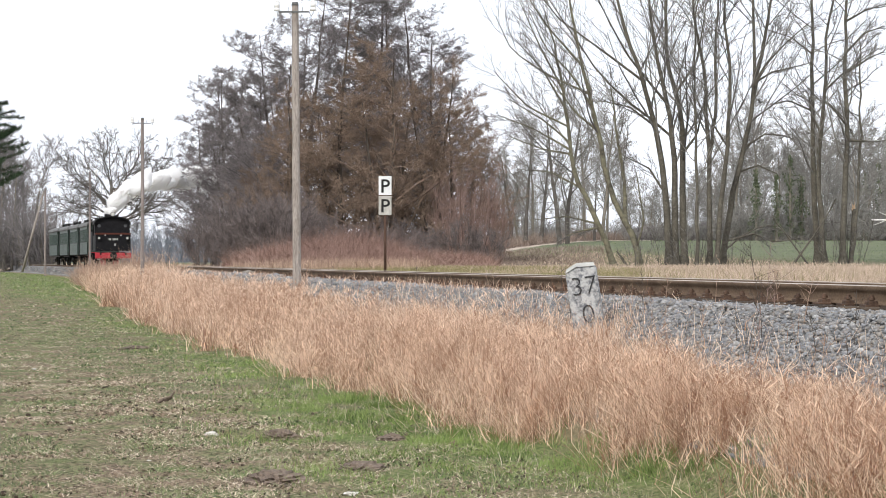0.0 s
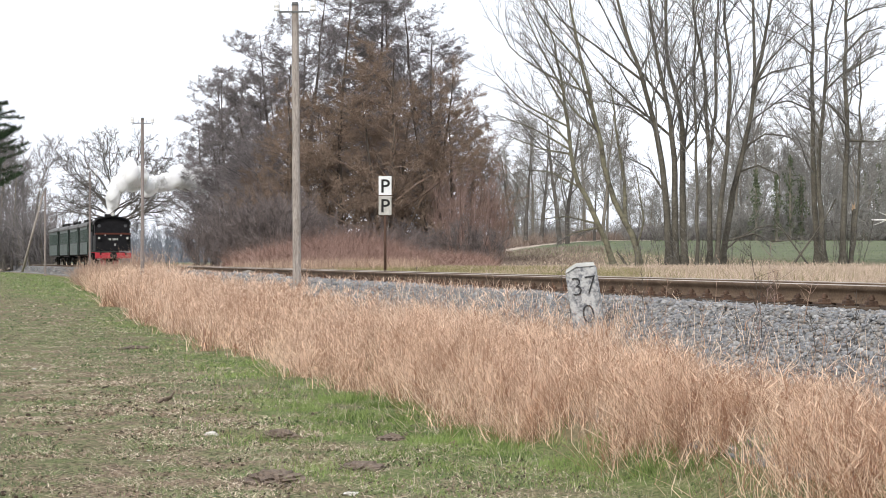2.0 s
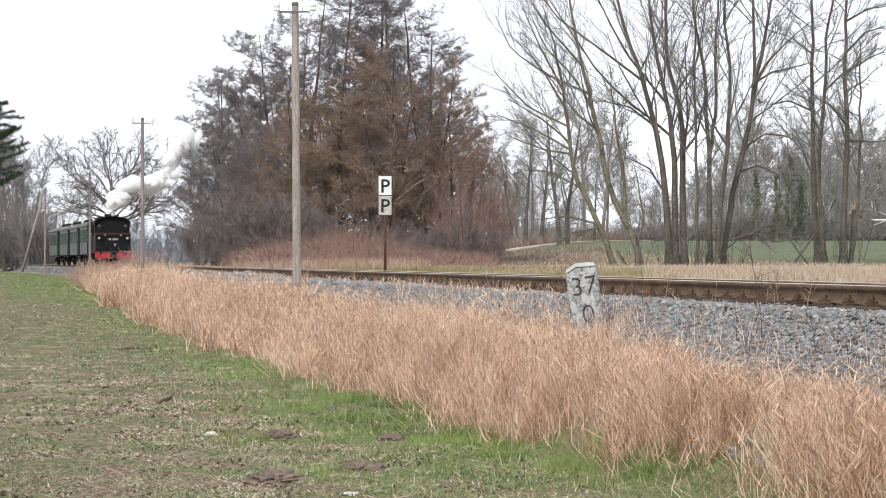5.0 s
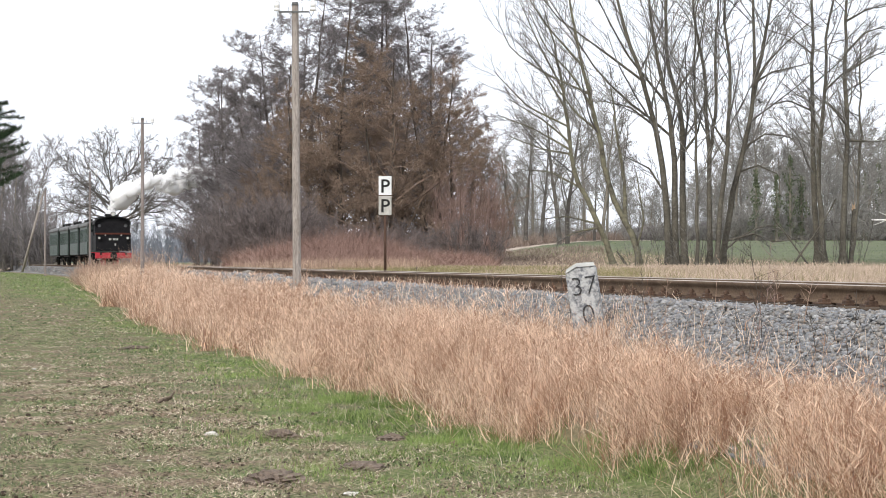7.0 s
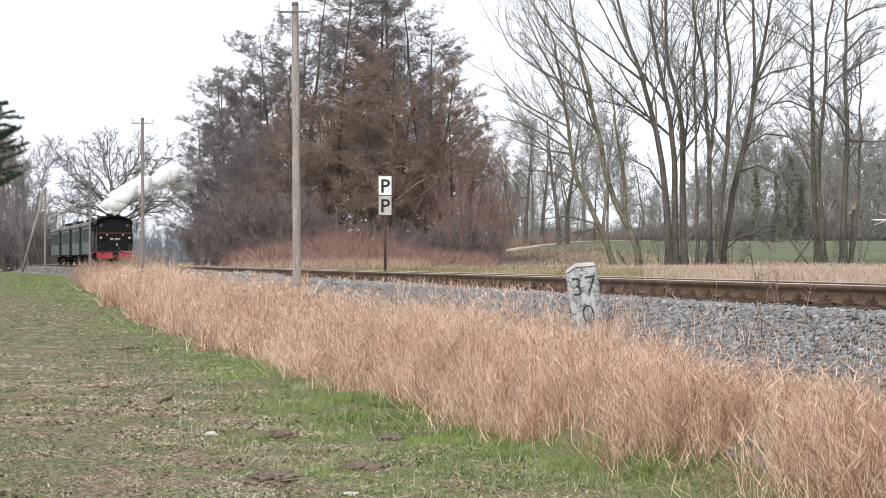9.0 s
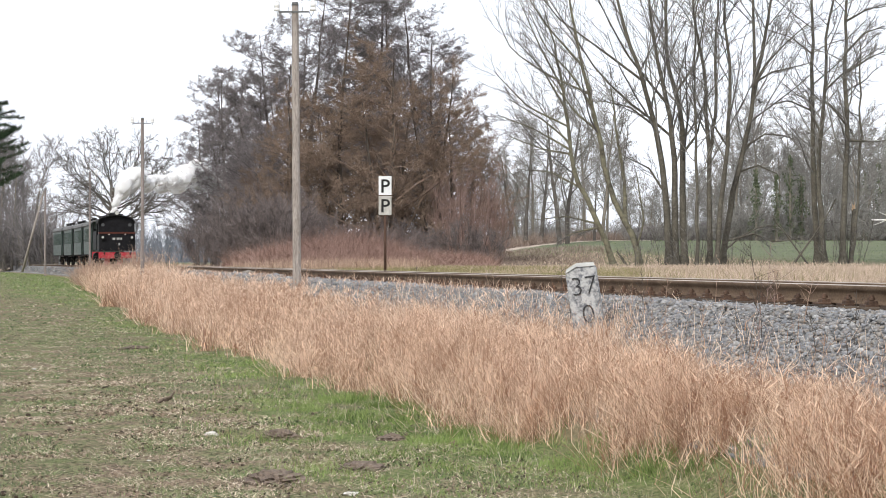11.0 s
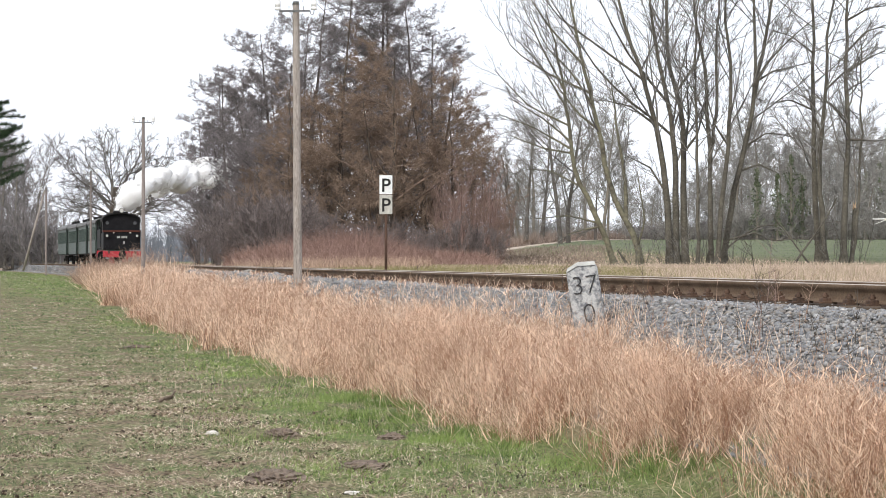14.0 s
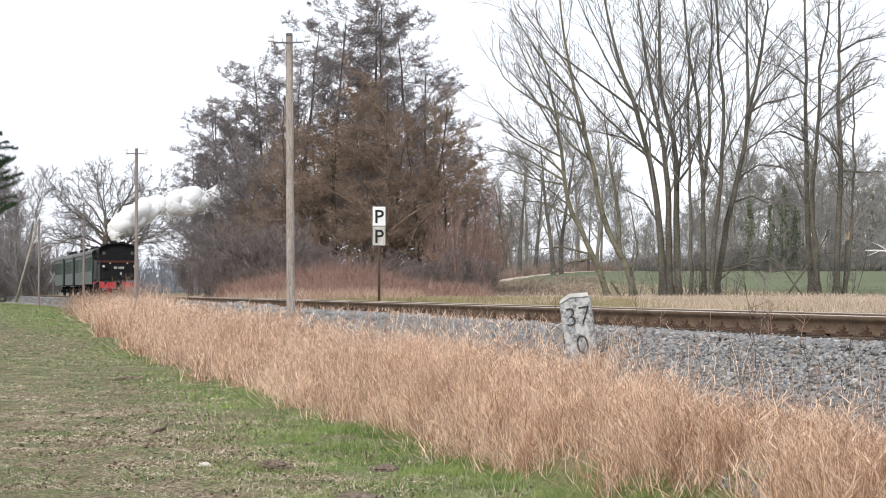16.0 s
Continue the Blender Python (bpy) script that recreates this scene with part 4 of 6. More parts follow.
red_shrub = tree("birch_shrub", "reddish bare birch scrub with upright twigs", 151, 5.6, 0.045, BIRCH, ("twig_red", "twig_red"),
                 tuple((0.8 * math.sin(j * 2.4), 0.6 * math.cos(j * 2.4), 0.22 * math.sin(j * 2.4), 0.2 * math.cos(j * 2.4), 0.62 + 0.08 * (j % 5)) for j in range(15)), category="shrub")
plant([red_shrub], [(830, 124, 0, 0.98, 0), (800, 127, 90, 0.75, 0), (868, 128, 200, 0.7, 0)], "birch scrub")

# the stand of ash on the verge: each stem or limb a line of (offset, height) in metres
def bent_tree(label, seed, px, y, r0, stems, limbs=(), spec=None, bark="bark_ash"):
    rng = np.random.default_rng(seed)
    trunk, crown = Wood(), Wood()
    sides, grown = [], []

    def line_of(k, n):
        k = np.array(k, float)
        s = np.concatenate([[0], np.cumsum(np.hypot(*np.diff(k, axis=0).T))])
        t = np.linspace(0, s[-1], n)
        return np.stack([np.interp(t, s, k[:, 0]), rng.normal(0, 0.07, n).cumsum(), np.interp(t, s, k[:, 1])], 1), s[-1]

    def nearest(p):
        """The place on the stems grown so far that lies closest to p."""
        fine = np.concatenate([g[:-1] + (g[1:] - g[:-1]) * q for g in grown for q in (0.0, 0.25, 0.5, 0.75)])
        return fine[np.argmin(np.linalg.norm((fine - p) * np.array((1, 0.1, 1)), axis=1))]

    for stem in stems:
        pts, ln = line_of(stem, 18)
        pts[1:-1] = (pts[:-2] + 2 * pts[1:-1] + pts[2:]) / 4
        pts[:, 0] += rng.normal(0, 0.025, 18)
        rooted = stem[0][1] < 0
        if not rooted:
            pts += (nearest(pts[0]) - pts[0]) * np.linspace(1, 0, 18)[:, None] ** 2
        grown.append(pts)
        r = r0 if rooted else 0.62 * r0
        trunk.tube(pts, r, 0.028, 9)
        if rooted:      # the flare of the root
            trunk.tube(np.stack([pts[0], pts[0] * 0.45 + pts[1] * 0.55, pts[1]]), r * 1.6, r * 0.94, 9)
        sprout(rng, crown, pts, r, ln if rooted else ln * 1.2, 0, spec or ASH)
    for limb in limbs:
        side = Wood()
        pts, ln = line_of(limb, 9)
        pts += (nearest(pts[0]) - pts[0]) * np.linspace(1, 0, 9)[:, None] ** 2
        side.tube(pts, 0.38 * r0, 0.018, 6)
        sprout(rng, crown, pts, 0.3 * r0, max(ln, 2.2), 0, LIMB)
        sides.append(side)
    ob = thing("ash_tree", label, "tree", group="ash stand")
    child("trunk", trunk.mesh("trunk", bark, True), ob)
    child("crown", crown.mesh("crown", "twig_ash"), ob)
    for side in sides:
        child("limb", side.mesh("limb", bark, True), ob)
    put(ob, px, y)


bent_tree("leaning bare tree with yellow-green mossy bark", 43, 1091, 108, 0.15,
          (((0.0, -0.3), (-0.8, 1.9), (-1.55, 3.5), (-2.05, 4.4), (-2.2, 6.6), (-2.6, 9.0), (-3.2, 11.5)),),
          (((-0.85, 1.9), (-2.25, 2.25), (-3.7, 2.1)), ((-0.85, 1.75), (-1.6, 1.6), (-2.3, 1.35)), ((-2.15, 5.6), (-3.3, 6.6), (-4.9, 7.6)),
           ((-2.1, 5.0), (-3.4, 5.3), (-4.9, 5.9)), ((-1.6, 3.6), (-3.0, 4.3), (-4.4, 4.4)), ((-2.3, 7.2), (-3.4, 9.0), (-4.6, 10.3)), ((-2.2, 6.3), (-4.0, 7.2), (-5.6, 8.9)), ((-2.4, 8.0), (-3.6, 10.2), (-4.4, 12.0)), ((-2.1, 5.3), (-3.8, 6.3), (-5.4, 6.9))), AIRY, "bark_moss")
bent_tree("bare tree with a bent mossy stem", 44, 1133, 107, 0.16,
          (((0.0, -0.3), (-0.15, 1.1), (-0.66, 2.05), (-1.35, 3.2), (-1.5, 4.0), (-1.8, 5.8), (-2.25, 7.6), (-2.5, 8.5), (-3.1, 11.5), (-3.4, 14.0)),
           ((-0.66, 2.05), (-0.66, 2.65), (-0.7, 4.0), (-1.05, 6.0), (-1.3, 8.0))),
          (((-2.1, 7.2), (-3.0, 8.6), (-4.3, 9.9), (-5.0, 11.5)), ((-2.3, 7.8), (-4.0, 8.5), (-5.8, 9.7), (-6.5, 11.2)), ((-2.6, 9.0), (-4.2, 10.8), (-5.6, 13.0)), ((-1.8, 6.0), (-2.9, 6.9), (-4.2, 8.6)), ((-0.2, 0.8), (0.15, 2.0), (-0.2, 4.2))), AIRY, "bark_moss")
bent_tree("bare tree of three tall mossy stems", 41, 1195, 108, 0.18,
          (((-0.25, -0.3), (-0.5, 4.0), (-0.95, 6.4), (-1.45, 8.3), (-1.85, 9.2), (-2.6, 11.7), (-3.3, 15.5)),
           ((0.0, -0.3), (0.0, 4.2), (-0.08, 6.0), (-0.35, 7.5), (-0.9, 9.8), (-1.5, 14.5)),
           ((0.4, -0.3), (0.36, 4.2), (0.26, 7.6), (-0.23, 8.6), (-0.43, 9.85), (-0.4, 15.5))),
          (((-0.1, 5.9), (-1.05, 6.7), (-2.47, 7.7), (-3.67, 9.0), (-4.5, 10.25), (-5.5, 11.65), (-6.3, 13.0)), ((-0.7, 7.3), (-2.2, 9.4), (-3.3, 11.6), (-4.2, 13.6)), ((-1.5, 8.4), (-3.4, 9.8), (-5.3, 11.2), (-7.0, 13.4)),
           ((-0.9, 6.3), (-2.1, 7.2), (-3.5, 7.5)), ((0.35, 5.0), (1.0, 5.9), (1.3, 7.4)), ((0.3, 8.0), (1.1, 9.3), (1.4, 12.0)), ((-0.5, 3.2), (-1.2, 4.4), (-2.4, 5.0))))
bent_tree("bare forked tree with mossy bark", 45, 1255, 107, 0.14,
          (((0.0, -0.3), (0.05, 4.0), (-0.1, 6.6), (-0.15, 8.8), (-0.66, 10.8), (-0.9, 15.0)), ((0.1, 4.8), (0.4, 7.1), (0.3, 9.1), (0.5, 12.0), (0.4, 15.0))))
bent_tree("bare slender tree with mossy bark", 46, 1266, 106, 0.13, (((0.0, -0.3), (0.38, 4.0), (0.66, 6.6), (0.63, 8.95), (0.4, 10.5), (0.3, 15.5)),),
          (((0.5, 5.2), (-0.1, 6.2), (-0.6, 8.0)),))
bent_tree("bare tree leaning out with low drooping limbs", 50, 1277, 107, 0.16,
          (((0.0, -0.3), (0.35, 2.2), (0.74, 4.0), (1.35, 6.6), (1.53, 7.9), (1.48, 9.85), (1.3, 15.0)), ((1.5, 7.9), (1.7, 8.7), (2.2, 11.65), (2.5, 14.5))),
          (((1.4, 7.0), (1.7, 8.6), (2.6, 9.7), (3.8, 10.8), (4.5, 11.3)), ((0.15, 0.65), (0.85, 1.25), (1.8, 1.75), (2.6, 1.75), (3.2, 1.2)), ((0.4, 1.0), (1.6, 1.4), (2.3, 1.0), (3.4, 1.15)),
           ((1.45, 8.2), (2.3, 8.7), (3.8, 9.05)), ((1.0, 5.2), (2.0, 5.9), (3.0, 5.8)), ((0.8, 4.2), (1.7, 4.5), (2.6, 4.1))))
bent_tree("tall slender bare tree with a straight stem", 47, 1447, 108, 0.15, (((0.0, -0.3), (-0.3, 4.0), (-0.3, 8.0), (-0.33, 11.6), (-0.3, 15.5)),),
          (((-0.3, 9.5), (-1.2, 10.3), (-2.0, 10.6)), ((-0.3, 6.8), (-1.3, 7.4), (-2.2, 7.2))), SLIM)
bent_tree("tall slender bare tree with a forked top", 51, 1460, 107, 0.14, (((0.0, -0.3), (-0.3, 4.0), (-0.23, 5.9), (0.05, 7.9), (-0.05, 10.0), (0.4, 11.65), (0.6, 14.5)),),
          (((0.05, 7.8), (0.87, 8.6), (2.4, 9.7)), ((-0.2, 5.8), (-0.6, 6.8), (-0.7, 7.6)), ((0.0, 7.3), (0.9, 6.5), (1.3, 5.6))), SLIM)
bent_tree("tall slender bare tree with a crooked stem", 48, 1490, 106, 0.16, (((0.0, -0.3), (0.2, 4.0), (0.33, 6.6), (0.15, 7.6), (0.2, 9.5), (0.23, 11.65), (0.3, 15.5)),),
          (((0.28, 8.5), (1.27, 9.2), (1.9, 9.5)), ((0.25, 9.4), (1.0, 10.3), (1.9, 10.6)), ((0.35, 5.6), (1.35, 5.45), (2.0, 5.5)), ((0.1, 6.1), (-0.53, 7.1), (-1.2, 7.4)), ((0.3, 10.8), (1.2, 11.4), (2.0, 11.5))), SLIM)

bent_tree("thin bare ash sapling with a straight stem", 52, 1232, 106, 0.09, (((0.0, -0.3), (0.05, 4.0), (-0.1, 9.0), (0.1, 12.0)),), (), SLIM)
bent_tree("thin bare ash sapling with a leaning stem", 53, 1506, 106, 0.08, (((0.0, -0.3), (0.35, 3.5), (0.5, 7.0), (0.45, 10.0)),), (), SLIM)

suckers = tree("ash_sapling", "thin bare shoots round the foot of the ash trees", 49, 2.6, 0.02, [(5, 0.35, 0.6, 0.06, 0.2, 3, 3, 0.12, 0.35, 0.008), (6, 0.3, 0.6, 0.1, 0.1, 0.006, 0, 0)],
               ("bark_ash", "twig_ash"), tuple((0.35 * math.sin(j * 2.4), 0.35 * math.cos(j * 2.4), 0.25 * math.sin(j * 2.4), 0.25 * math.cos(j * 2.4), 0.5 + 0.1 * (j % 6)) for j in range(8)), category="sapling")
plant([suckers], [(1180, 107, 0, 0.9, 0), (1222, 106, 70, 1.1, 0), (1250, 107, 140, 0.7, 0), (1302, 106, 200, 0.75, 0), (1128, 106, 260, 0.8, 0), (1470, 106, 30, 0.8, 0), (1510, 106, 90, 1.0, 0)], "ash saplings")

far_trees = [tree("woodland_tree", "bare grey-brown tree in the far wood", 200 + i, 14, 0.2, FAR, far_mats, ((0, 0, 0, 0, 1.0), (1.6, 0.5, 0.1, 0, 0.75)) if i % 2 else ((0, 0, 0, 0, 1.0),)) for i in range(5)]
spots = []
for i in range(105):
    px = 870 + i * 6.0 + 130 * float(smooth((i - 25) / 20.0)) + rt.uniform(-10, 10)
    spots.append((px, rt.uniform(235, 330), rt.uniform(0, 360), rt.uniform(0.75, 1.12) * (0.92 if px > 1280 else 0.62 + 0.1 * math.sin(px * 0.03)), i % 5))
near_spots = []
for px, y, sc in ((20, 230, 0.8), (60, 255, 0.92), (5, 250, 0.9), (40, 240, 0.6), (-10, 240, 0.8), (12, 235, 0.55),
                  (-5, 238, 0.95), (30, 262, 1.0), (48, 250, 0.75), (15, 270, 1.05)):
    near_spots.append((px, y, rt.uniform(0, 360), sc, rt.randrange(2)))
crossing_trees = [tree("crossing_tree", "bare grey tree beside the level crossing", 220 + i, 14, 0.2, FAR, ("bark_far", "twig_cross")) for i in range(2)]
plant(crossing_trees, near_spots, "trees behind the crossing")
spots = [q for i, q in enumerate(spots) if not (1045 < q[0] < 1190 and i % 4)]
spots += [(905 + i * 12.5 + rt.uniform(-7, 7), rt.uniform(215, 250), rt.uniform(0, 360), rt.uniform(0.72, 1.02), i % 5) for i in (0, 3, 5, 8, 10, 13)]
# farthest trees, haze painted in with the same blue-grey
hazy = [tree("hazy_tree", "tree far off across the fields, coloured hazy grey", 240 + i, 13, 0.2, FAR, ("haze_wood", "haze_wood")) for i in range(2)]
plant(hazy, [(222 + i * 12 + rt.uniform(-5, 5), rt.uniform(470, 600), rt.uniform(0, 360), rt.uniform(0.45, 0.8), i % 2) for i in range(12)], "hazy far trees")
spots += [(1098 + i * 12 + rt.uniform(-5, 5), rt.uniform(280, 330), rt.uniform(0, 360), rt.uniform(0.4, 0.6), i % 5) for i in range(8)]
spots = [q for i, q in enumerate(spots) if not (880 < q[0] < 1060 and i % 3) and not (q[0] > 1270 and i % 4 == 0)]
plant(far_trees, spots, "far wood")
broad_trees = [tree("broad_tree", "bare spreading tree with a dark trunk by the farm track", 250 + i, 12.5, 0.25, BROAD, ("bark_mid", "twig_mid")) for i in range(3)]
plant(broad_trees, [(990, 206, 0, 1.0, 0), (1004, 210, 120, 0.95, 1), (930, 214, 60, 0.85, 2), (958, 222, 200, 0.9, 0), (905, 226, 310, 0.8, 1), (1052, 232, 90, 0.62, 2)], "trees by the farm track")
hedge_bush = tree("hedge_bush", "dense bare mauve-brown bush in the hedge behind the meadow", 256, 2.6, 0.04, [(9, 0.5, 0.7, 0.06, 0.05, 3, 3, 0.15, 0.35, 0.02), (18, 0.7, 0.7, 0.1, 0.05, 0.018, 0, 0)], ("twig_hedge", "twig_hedge"),
                  tuple((1.3 * math.sin(j * 2.4), 0.8 * math.cos(j * 2.4), 0.4 * math.sin(j * 2.4), 0.4 * math.cos(j * 2.4), 0.6 + 0.08 * (j % 5)) for j in range(12)), category="shrub")
plant([hedge_bush], [(1110 + i * 9.5 + rt.uniform(-4, 4), rt.uniform(262, 270), rt.uniform(0, 360), rt.uniform(0.75, 1.1) * (0.7 if i < 16 else 1.0), 0) for i in range(50)], "hedge behind the meadow")
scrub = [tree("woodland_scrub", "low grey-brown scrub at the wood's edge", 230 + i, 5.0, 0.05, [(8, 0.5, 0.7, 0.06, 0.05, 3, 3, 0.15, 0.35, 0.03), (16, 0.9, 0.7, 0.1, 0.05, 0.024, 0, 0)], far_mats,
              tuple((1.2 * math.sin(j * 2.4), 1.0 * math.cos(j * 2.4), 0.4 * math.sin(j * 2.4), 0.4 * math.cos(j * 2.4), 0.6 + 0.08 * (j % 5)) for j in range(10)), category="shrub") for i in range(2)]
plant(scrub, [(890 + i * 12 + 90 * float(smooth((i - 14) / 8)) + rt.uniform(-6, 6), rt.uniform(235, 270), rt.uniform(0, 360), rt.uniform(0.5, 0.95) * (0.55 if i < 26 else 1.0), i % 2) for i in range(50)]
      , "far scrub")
plant([tree("crossing_scrub", "dense grey bare scrub beside the crossing", 236, 5.0, 0.05, [(8, 0.5, 0.7, 0.06, 0.05, 3, 3, 0.15, 0.35, 0.03), (16, 0.9, 0.7, 0.1, 0.05, 0.024, 0, 0)],
            ("bark_far", "twig_cross"), tuple((1.2 * math.sin(j * 2.4), 1.0 * math.cos(j * 2.4), 0.4 * math.sin(j * 2.4), 0.4 * math.cos(j * 2.4), 0.6 + 0.08 * (j % 5)) for j in range(10)), category="shrub")],
      [(-20 + i * 8.5 + rt.uniform(-5, 5), rt.uniform(222, 250), rt.uniform(0, 360), rt.uniform(0.7, 1.2), 0) for i in range(14)], "crossing scrub")
def spreading_oak(px, y, seed):
    """A short thick trunk whose limbs fork again and again into a broad dome."""
    rng = np.random.default_rng(seed)
    trunk, crown = Wood(), Wood()
    pts = path(rng, (0, 0, -0.3), (0.02, 0, 1), 8.0, 8, 0.04, 0.0)
    trunk.tube(pts, 0.50, 0.26, 10)
    spec = [(7, 0.46, 0.58, 0.01, 0.18, 4, 6, 0.14, 0.40, 0.034), (6, 0.48, 0.62, 0.015, 0.15, 3, 4, 0.15, 0.3, 0.020), (3, 0.5, 0.62, 0.02, 0.15, 3, 2, 0.15, 0.3, 0.013), (4, 0.45, 0.6, 0.03, 0.1, 0.011, 0, 0)]
    slants = rng.permutation(28)
    for j in range(28):
        el = math.asin(0.03 + 0.95 * (slants[j] + 0.5) / 28)
        az = math.pi * (j % 2) + rng.normal(0, 0.7)
        q = 8 * (0.50 + 0.34 * math.sin(el) + rng.uniform(-0.06, 0.10))
        i = min(int(q), 7)
        start = pts[i] + (pts[i + 1] - pts[i]) * (q - i)
        d = (math.cos(az) * math.cos(el), math.sin(az) * math.cos(el), math.sin(el))
        ln = 8.2 - 1.6 * math.sin(el) + rng.uniform(-1.0, 0.6)
        limb = path(rng, start, d, ln, 10, 0.15, 0.02)
        crown.tube(limb, 0.10, 0.022, 5)
        sprout(rng, crown, limb, 0.095, ln, 0, spec)
    ob = thing("oak_tree", "spreading bare oak behind the train", "tree")
    child("trunk", trunk.mesh("trunk", "bark_alder", True), ob)
    child("crown", crown.mesh("crown", "twig_oak"), ob)
    put(ob, px, y, 0.0, 1.1)


spreading_oak(195, 262, 61)


def ivy(px, y, z0, z1, r, seed):
    rng = np.random.default_rng(seed)
    x = y * (px - 784) / FOCAL
    n = 800
    z = rng.uniform(z0, z1, n)
    rr = r * np.sqrt(np.clip(1.05 - ((z - z0) / (z1 - z0)) ** 2, 0.05, 1)) * np.sqrt(rng.uniform(0, 1, n)) * (0.7 + 0.5 * np.sin(z * 2.1 + seed))
    th = rng.uniform(0, 2 * np.pi, n)
    c = np.stack([rr * np.cos(th), rr * np.sin(th), z], -1)
    a, b = rng.normal(0, 0.12, (n, 3)), rng.normal(0, 0.12, (n, 3))
    v = np.stack([c, c + a, c + b], 1).reshape(-1, 3)
    ob = thing("ivy_clump", "dark green ivy climbing a bare tree", "ivy", pose(x, y, float(ground_z(x, y))), "ivy")
    child("stem", mesh_stem(z1), ob)
    child("leaves", mesh_of("leaves", v, np.arange(n * 3).reshape(-1, 3), "ivy"), ob)


def mesh_stem(h):
    w = Wood()
    w.tube(np.array([(0, 0, -0.2), (0.05, 0, h * 0.5), (0, 0.05, h)]), 0.16, 0.08, 6)
    return w.mesh("stem", "bark_far", True)


for i, (px, z1, r) in enumerate(((1338, 7.0, 0.8), (1374, 6.5, 0.55), (1398, 8.5, 1.1), (1418, 6.5, 0.8), (1532, 7.0, 0.8), (1556, 8.0, 0.9), (1298, 5.5, 0.5))):
    ivy(px, 232 + 3 * i, 0.5, z1, r, 300 + i)


def pine(px, y, height, seed):
    rng = np.random.default_rng(seed)
    trunk, limbs, tufts = Wood(), Wood(), Wood()
    pts = path(rng, (0, 0, -0.3), (0, 0, 1), height, 12, 0.02, 0.02)
    trunk.tube(pts, 0.25, 0.05, 8)
    for i in range(38):
        t = 0.48 + 0.50 * i / 38
        p = pts[0] + (pts[-1] - pts[0]) * t
        a = rng.uniform(0, 2 * np.pi)
        sub = path(rng, p, (math.cos(a), math.sin(a), 0.1), (1.3 - t) * 5.2 * rng.uniform(0.6, 1.15), 5, 0.08, 0.03)
        limbs.tube(sub, 0.05, 0.02, 3)
        tufts.twigs(rng, sub, 210, 0.36, 1.0, 0.12, 0.10, 0.032)
    ob = thing("pine_tree", "dark green pine beside the level crossing", "tree")
    child("trunk", trunk.mesh("trunk", "bark_alder", True), ob)
    child("limbs", limbs.mesh("limbs", "bark_alder"), ob)
    child("needles", tufts.mesh("needles", "needle"), ob)
    put(ob, px, y)


pine(-6, 205, 15.4, 71)


def far_woods():
    """A low line of horizon woods all round, their haze in the colour."""
    rng = np.random.default_rng(77)
    sets = []
    n = 40000
    th = rng.uniform(-0.6, 0.6, n)
    d = rng.uniform(640, 760, n)
    x, y = d * np.sin(th), d * np.cos(th)
    h = (8 + 6 * lumpy(th * 60, th * 35, 1.0)) * rng.uniform(0.4, 1.1, n)
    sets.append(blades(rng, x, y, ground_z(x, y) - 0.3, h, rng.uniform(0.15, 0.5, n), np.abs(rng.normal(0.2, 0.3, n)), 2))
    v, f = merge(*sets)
    stuff("distant_woods", "line of distant bare woods, coloured hazy grey", "woods", mesh_of("distant_woods", v, f, "haze_wood"))


far_woods()


# ---------------------------------------------------------------- brambles and undergrowth
def brambles():
    rng = np.random.default_rng(31)
    n = 26000
    px = rng.uniform(372, 880, n)
    y = rng.uniform(88, 112, n)
    tall = np.interp(px, [370, 430, 520, 600, 640, 690, 730, 800, 860, 880], [0.7, 1.15, 1.7, 2.25, 2.2, 1.6, 1.15, 1.05, 0.9, 0.4])
    back = smooth((y - 88) / 14)
    x = y * (px - 784) / FOCAL
    u = (x - track_x(y)) * 0.985
    keep = u > 3.0
    x, y, tall, back = x[keep], y[keep], tall[keep], back[keep]
    n = len(x)
    h = tall * (0.35 + 0.65 * back) * rng.uniform(0.45, 1.0, n) * (0.8 + 0.35 * lumpy(x, y, 0.8))
    v, f = blades(rng, x, y, ground_z(x, y) - 0.03, h, rng.uniform(0.015, 0.035, n), np.abs(rng.normal(0.5, 0.4, n)), 3, 0.7)
    stuff("brambles", "reddish-brown bank of bare brambles before the thicket", "brambles", mesh_of("brambles", v, f, "bramble"))
    m = 9000
    px, y = rng.uniform(372, 760, m), rng.uniform(70, 97, m)
    x = y * (px - 784) / FOCAL
    u = (x - track_x(y)) * 0.985
    keep = u > 1.7
    x, y = x[keep], y[keep]
    h = rng.uniform(0.2, 0.55, len(x))
    v, f = blades(rng, x, y, ground_z(x, y) - 0.03, h, rng.uniform(0.012, 0.03, len(x)), np.abs(rng.normal(0.4, 0.3, len(x))), 2)
    stuff("withered_grass", "withered pinkish grass below the brambles", "grass", mesh_of("withered_grass", v, f, "withered"))


brambles()


# ---------------------------------------------------------------- path and level crossing
def ribbon(name, label, pts, width, mat):
    """A strip of ground laid along a line of places."""
    v = []
    for i, (x, y) in enumerate(pts):
        x2, y2 = pts[min(i + 1, len(pts) - 1)]
        x1, y1 = pts[max(i - 1, 0)]
        d = Vector((x2 - x1, y2 - y1)).normalized()
        for s in (-0.5, -0.17, 0.17, 0.5):
            qx, qy = x - d.y * s * width, y + d.x * s * width
            v.append((qx, qy, float(ground_z(qx, qy)) + (0.03 if abs(s) < 0.3 else -0.02)))
    i = (np.arange(len(pts) - 1)[:, None] * 4 + np.arange(3)[None]).ravel()
    me = mesh_of(name, v, np.stack([i, i + 4, i + 5, i + 1], 1), mat, True)
    return tagged(new(name, me), label, "path", kind="structure")


line = []
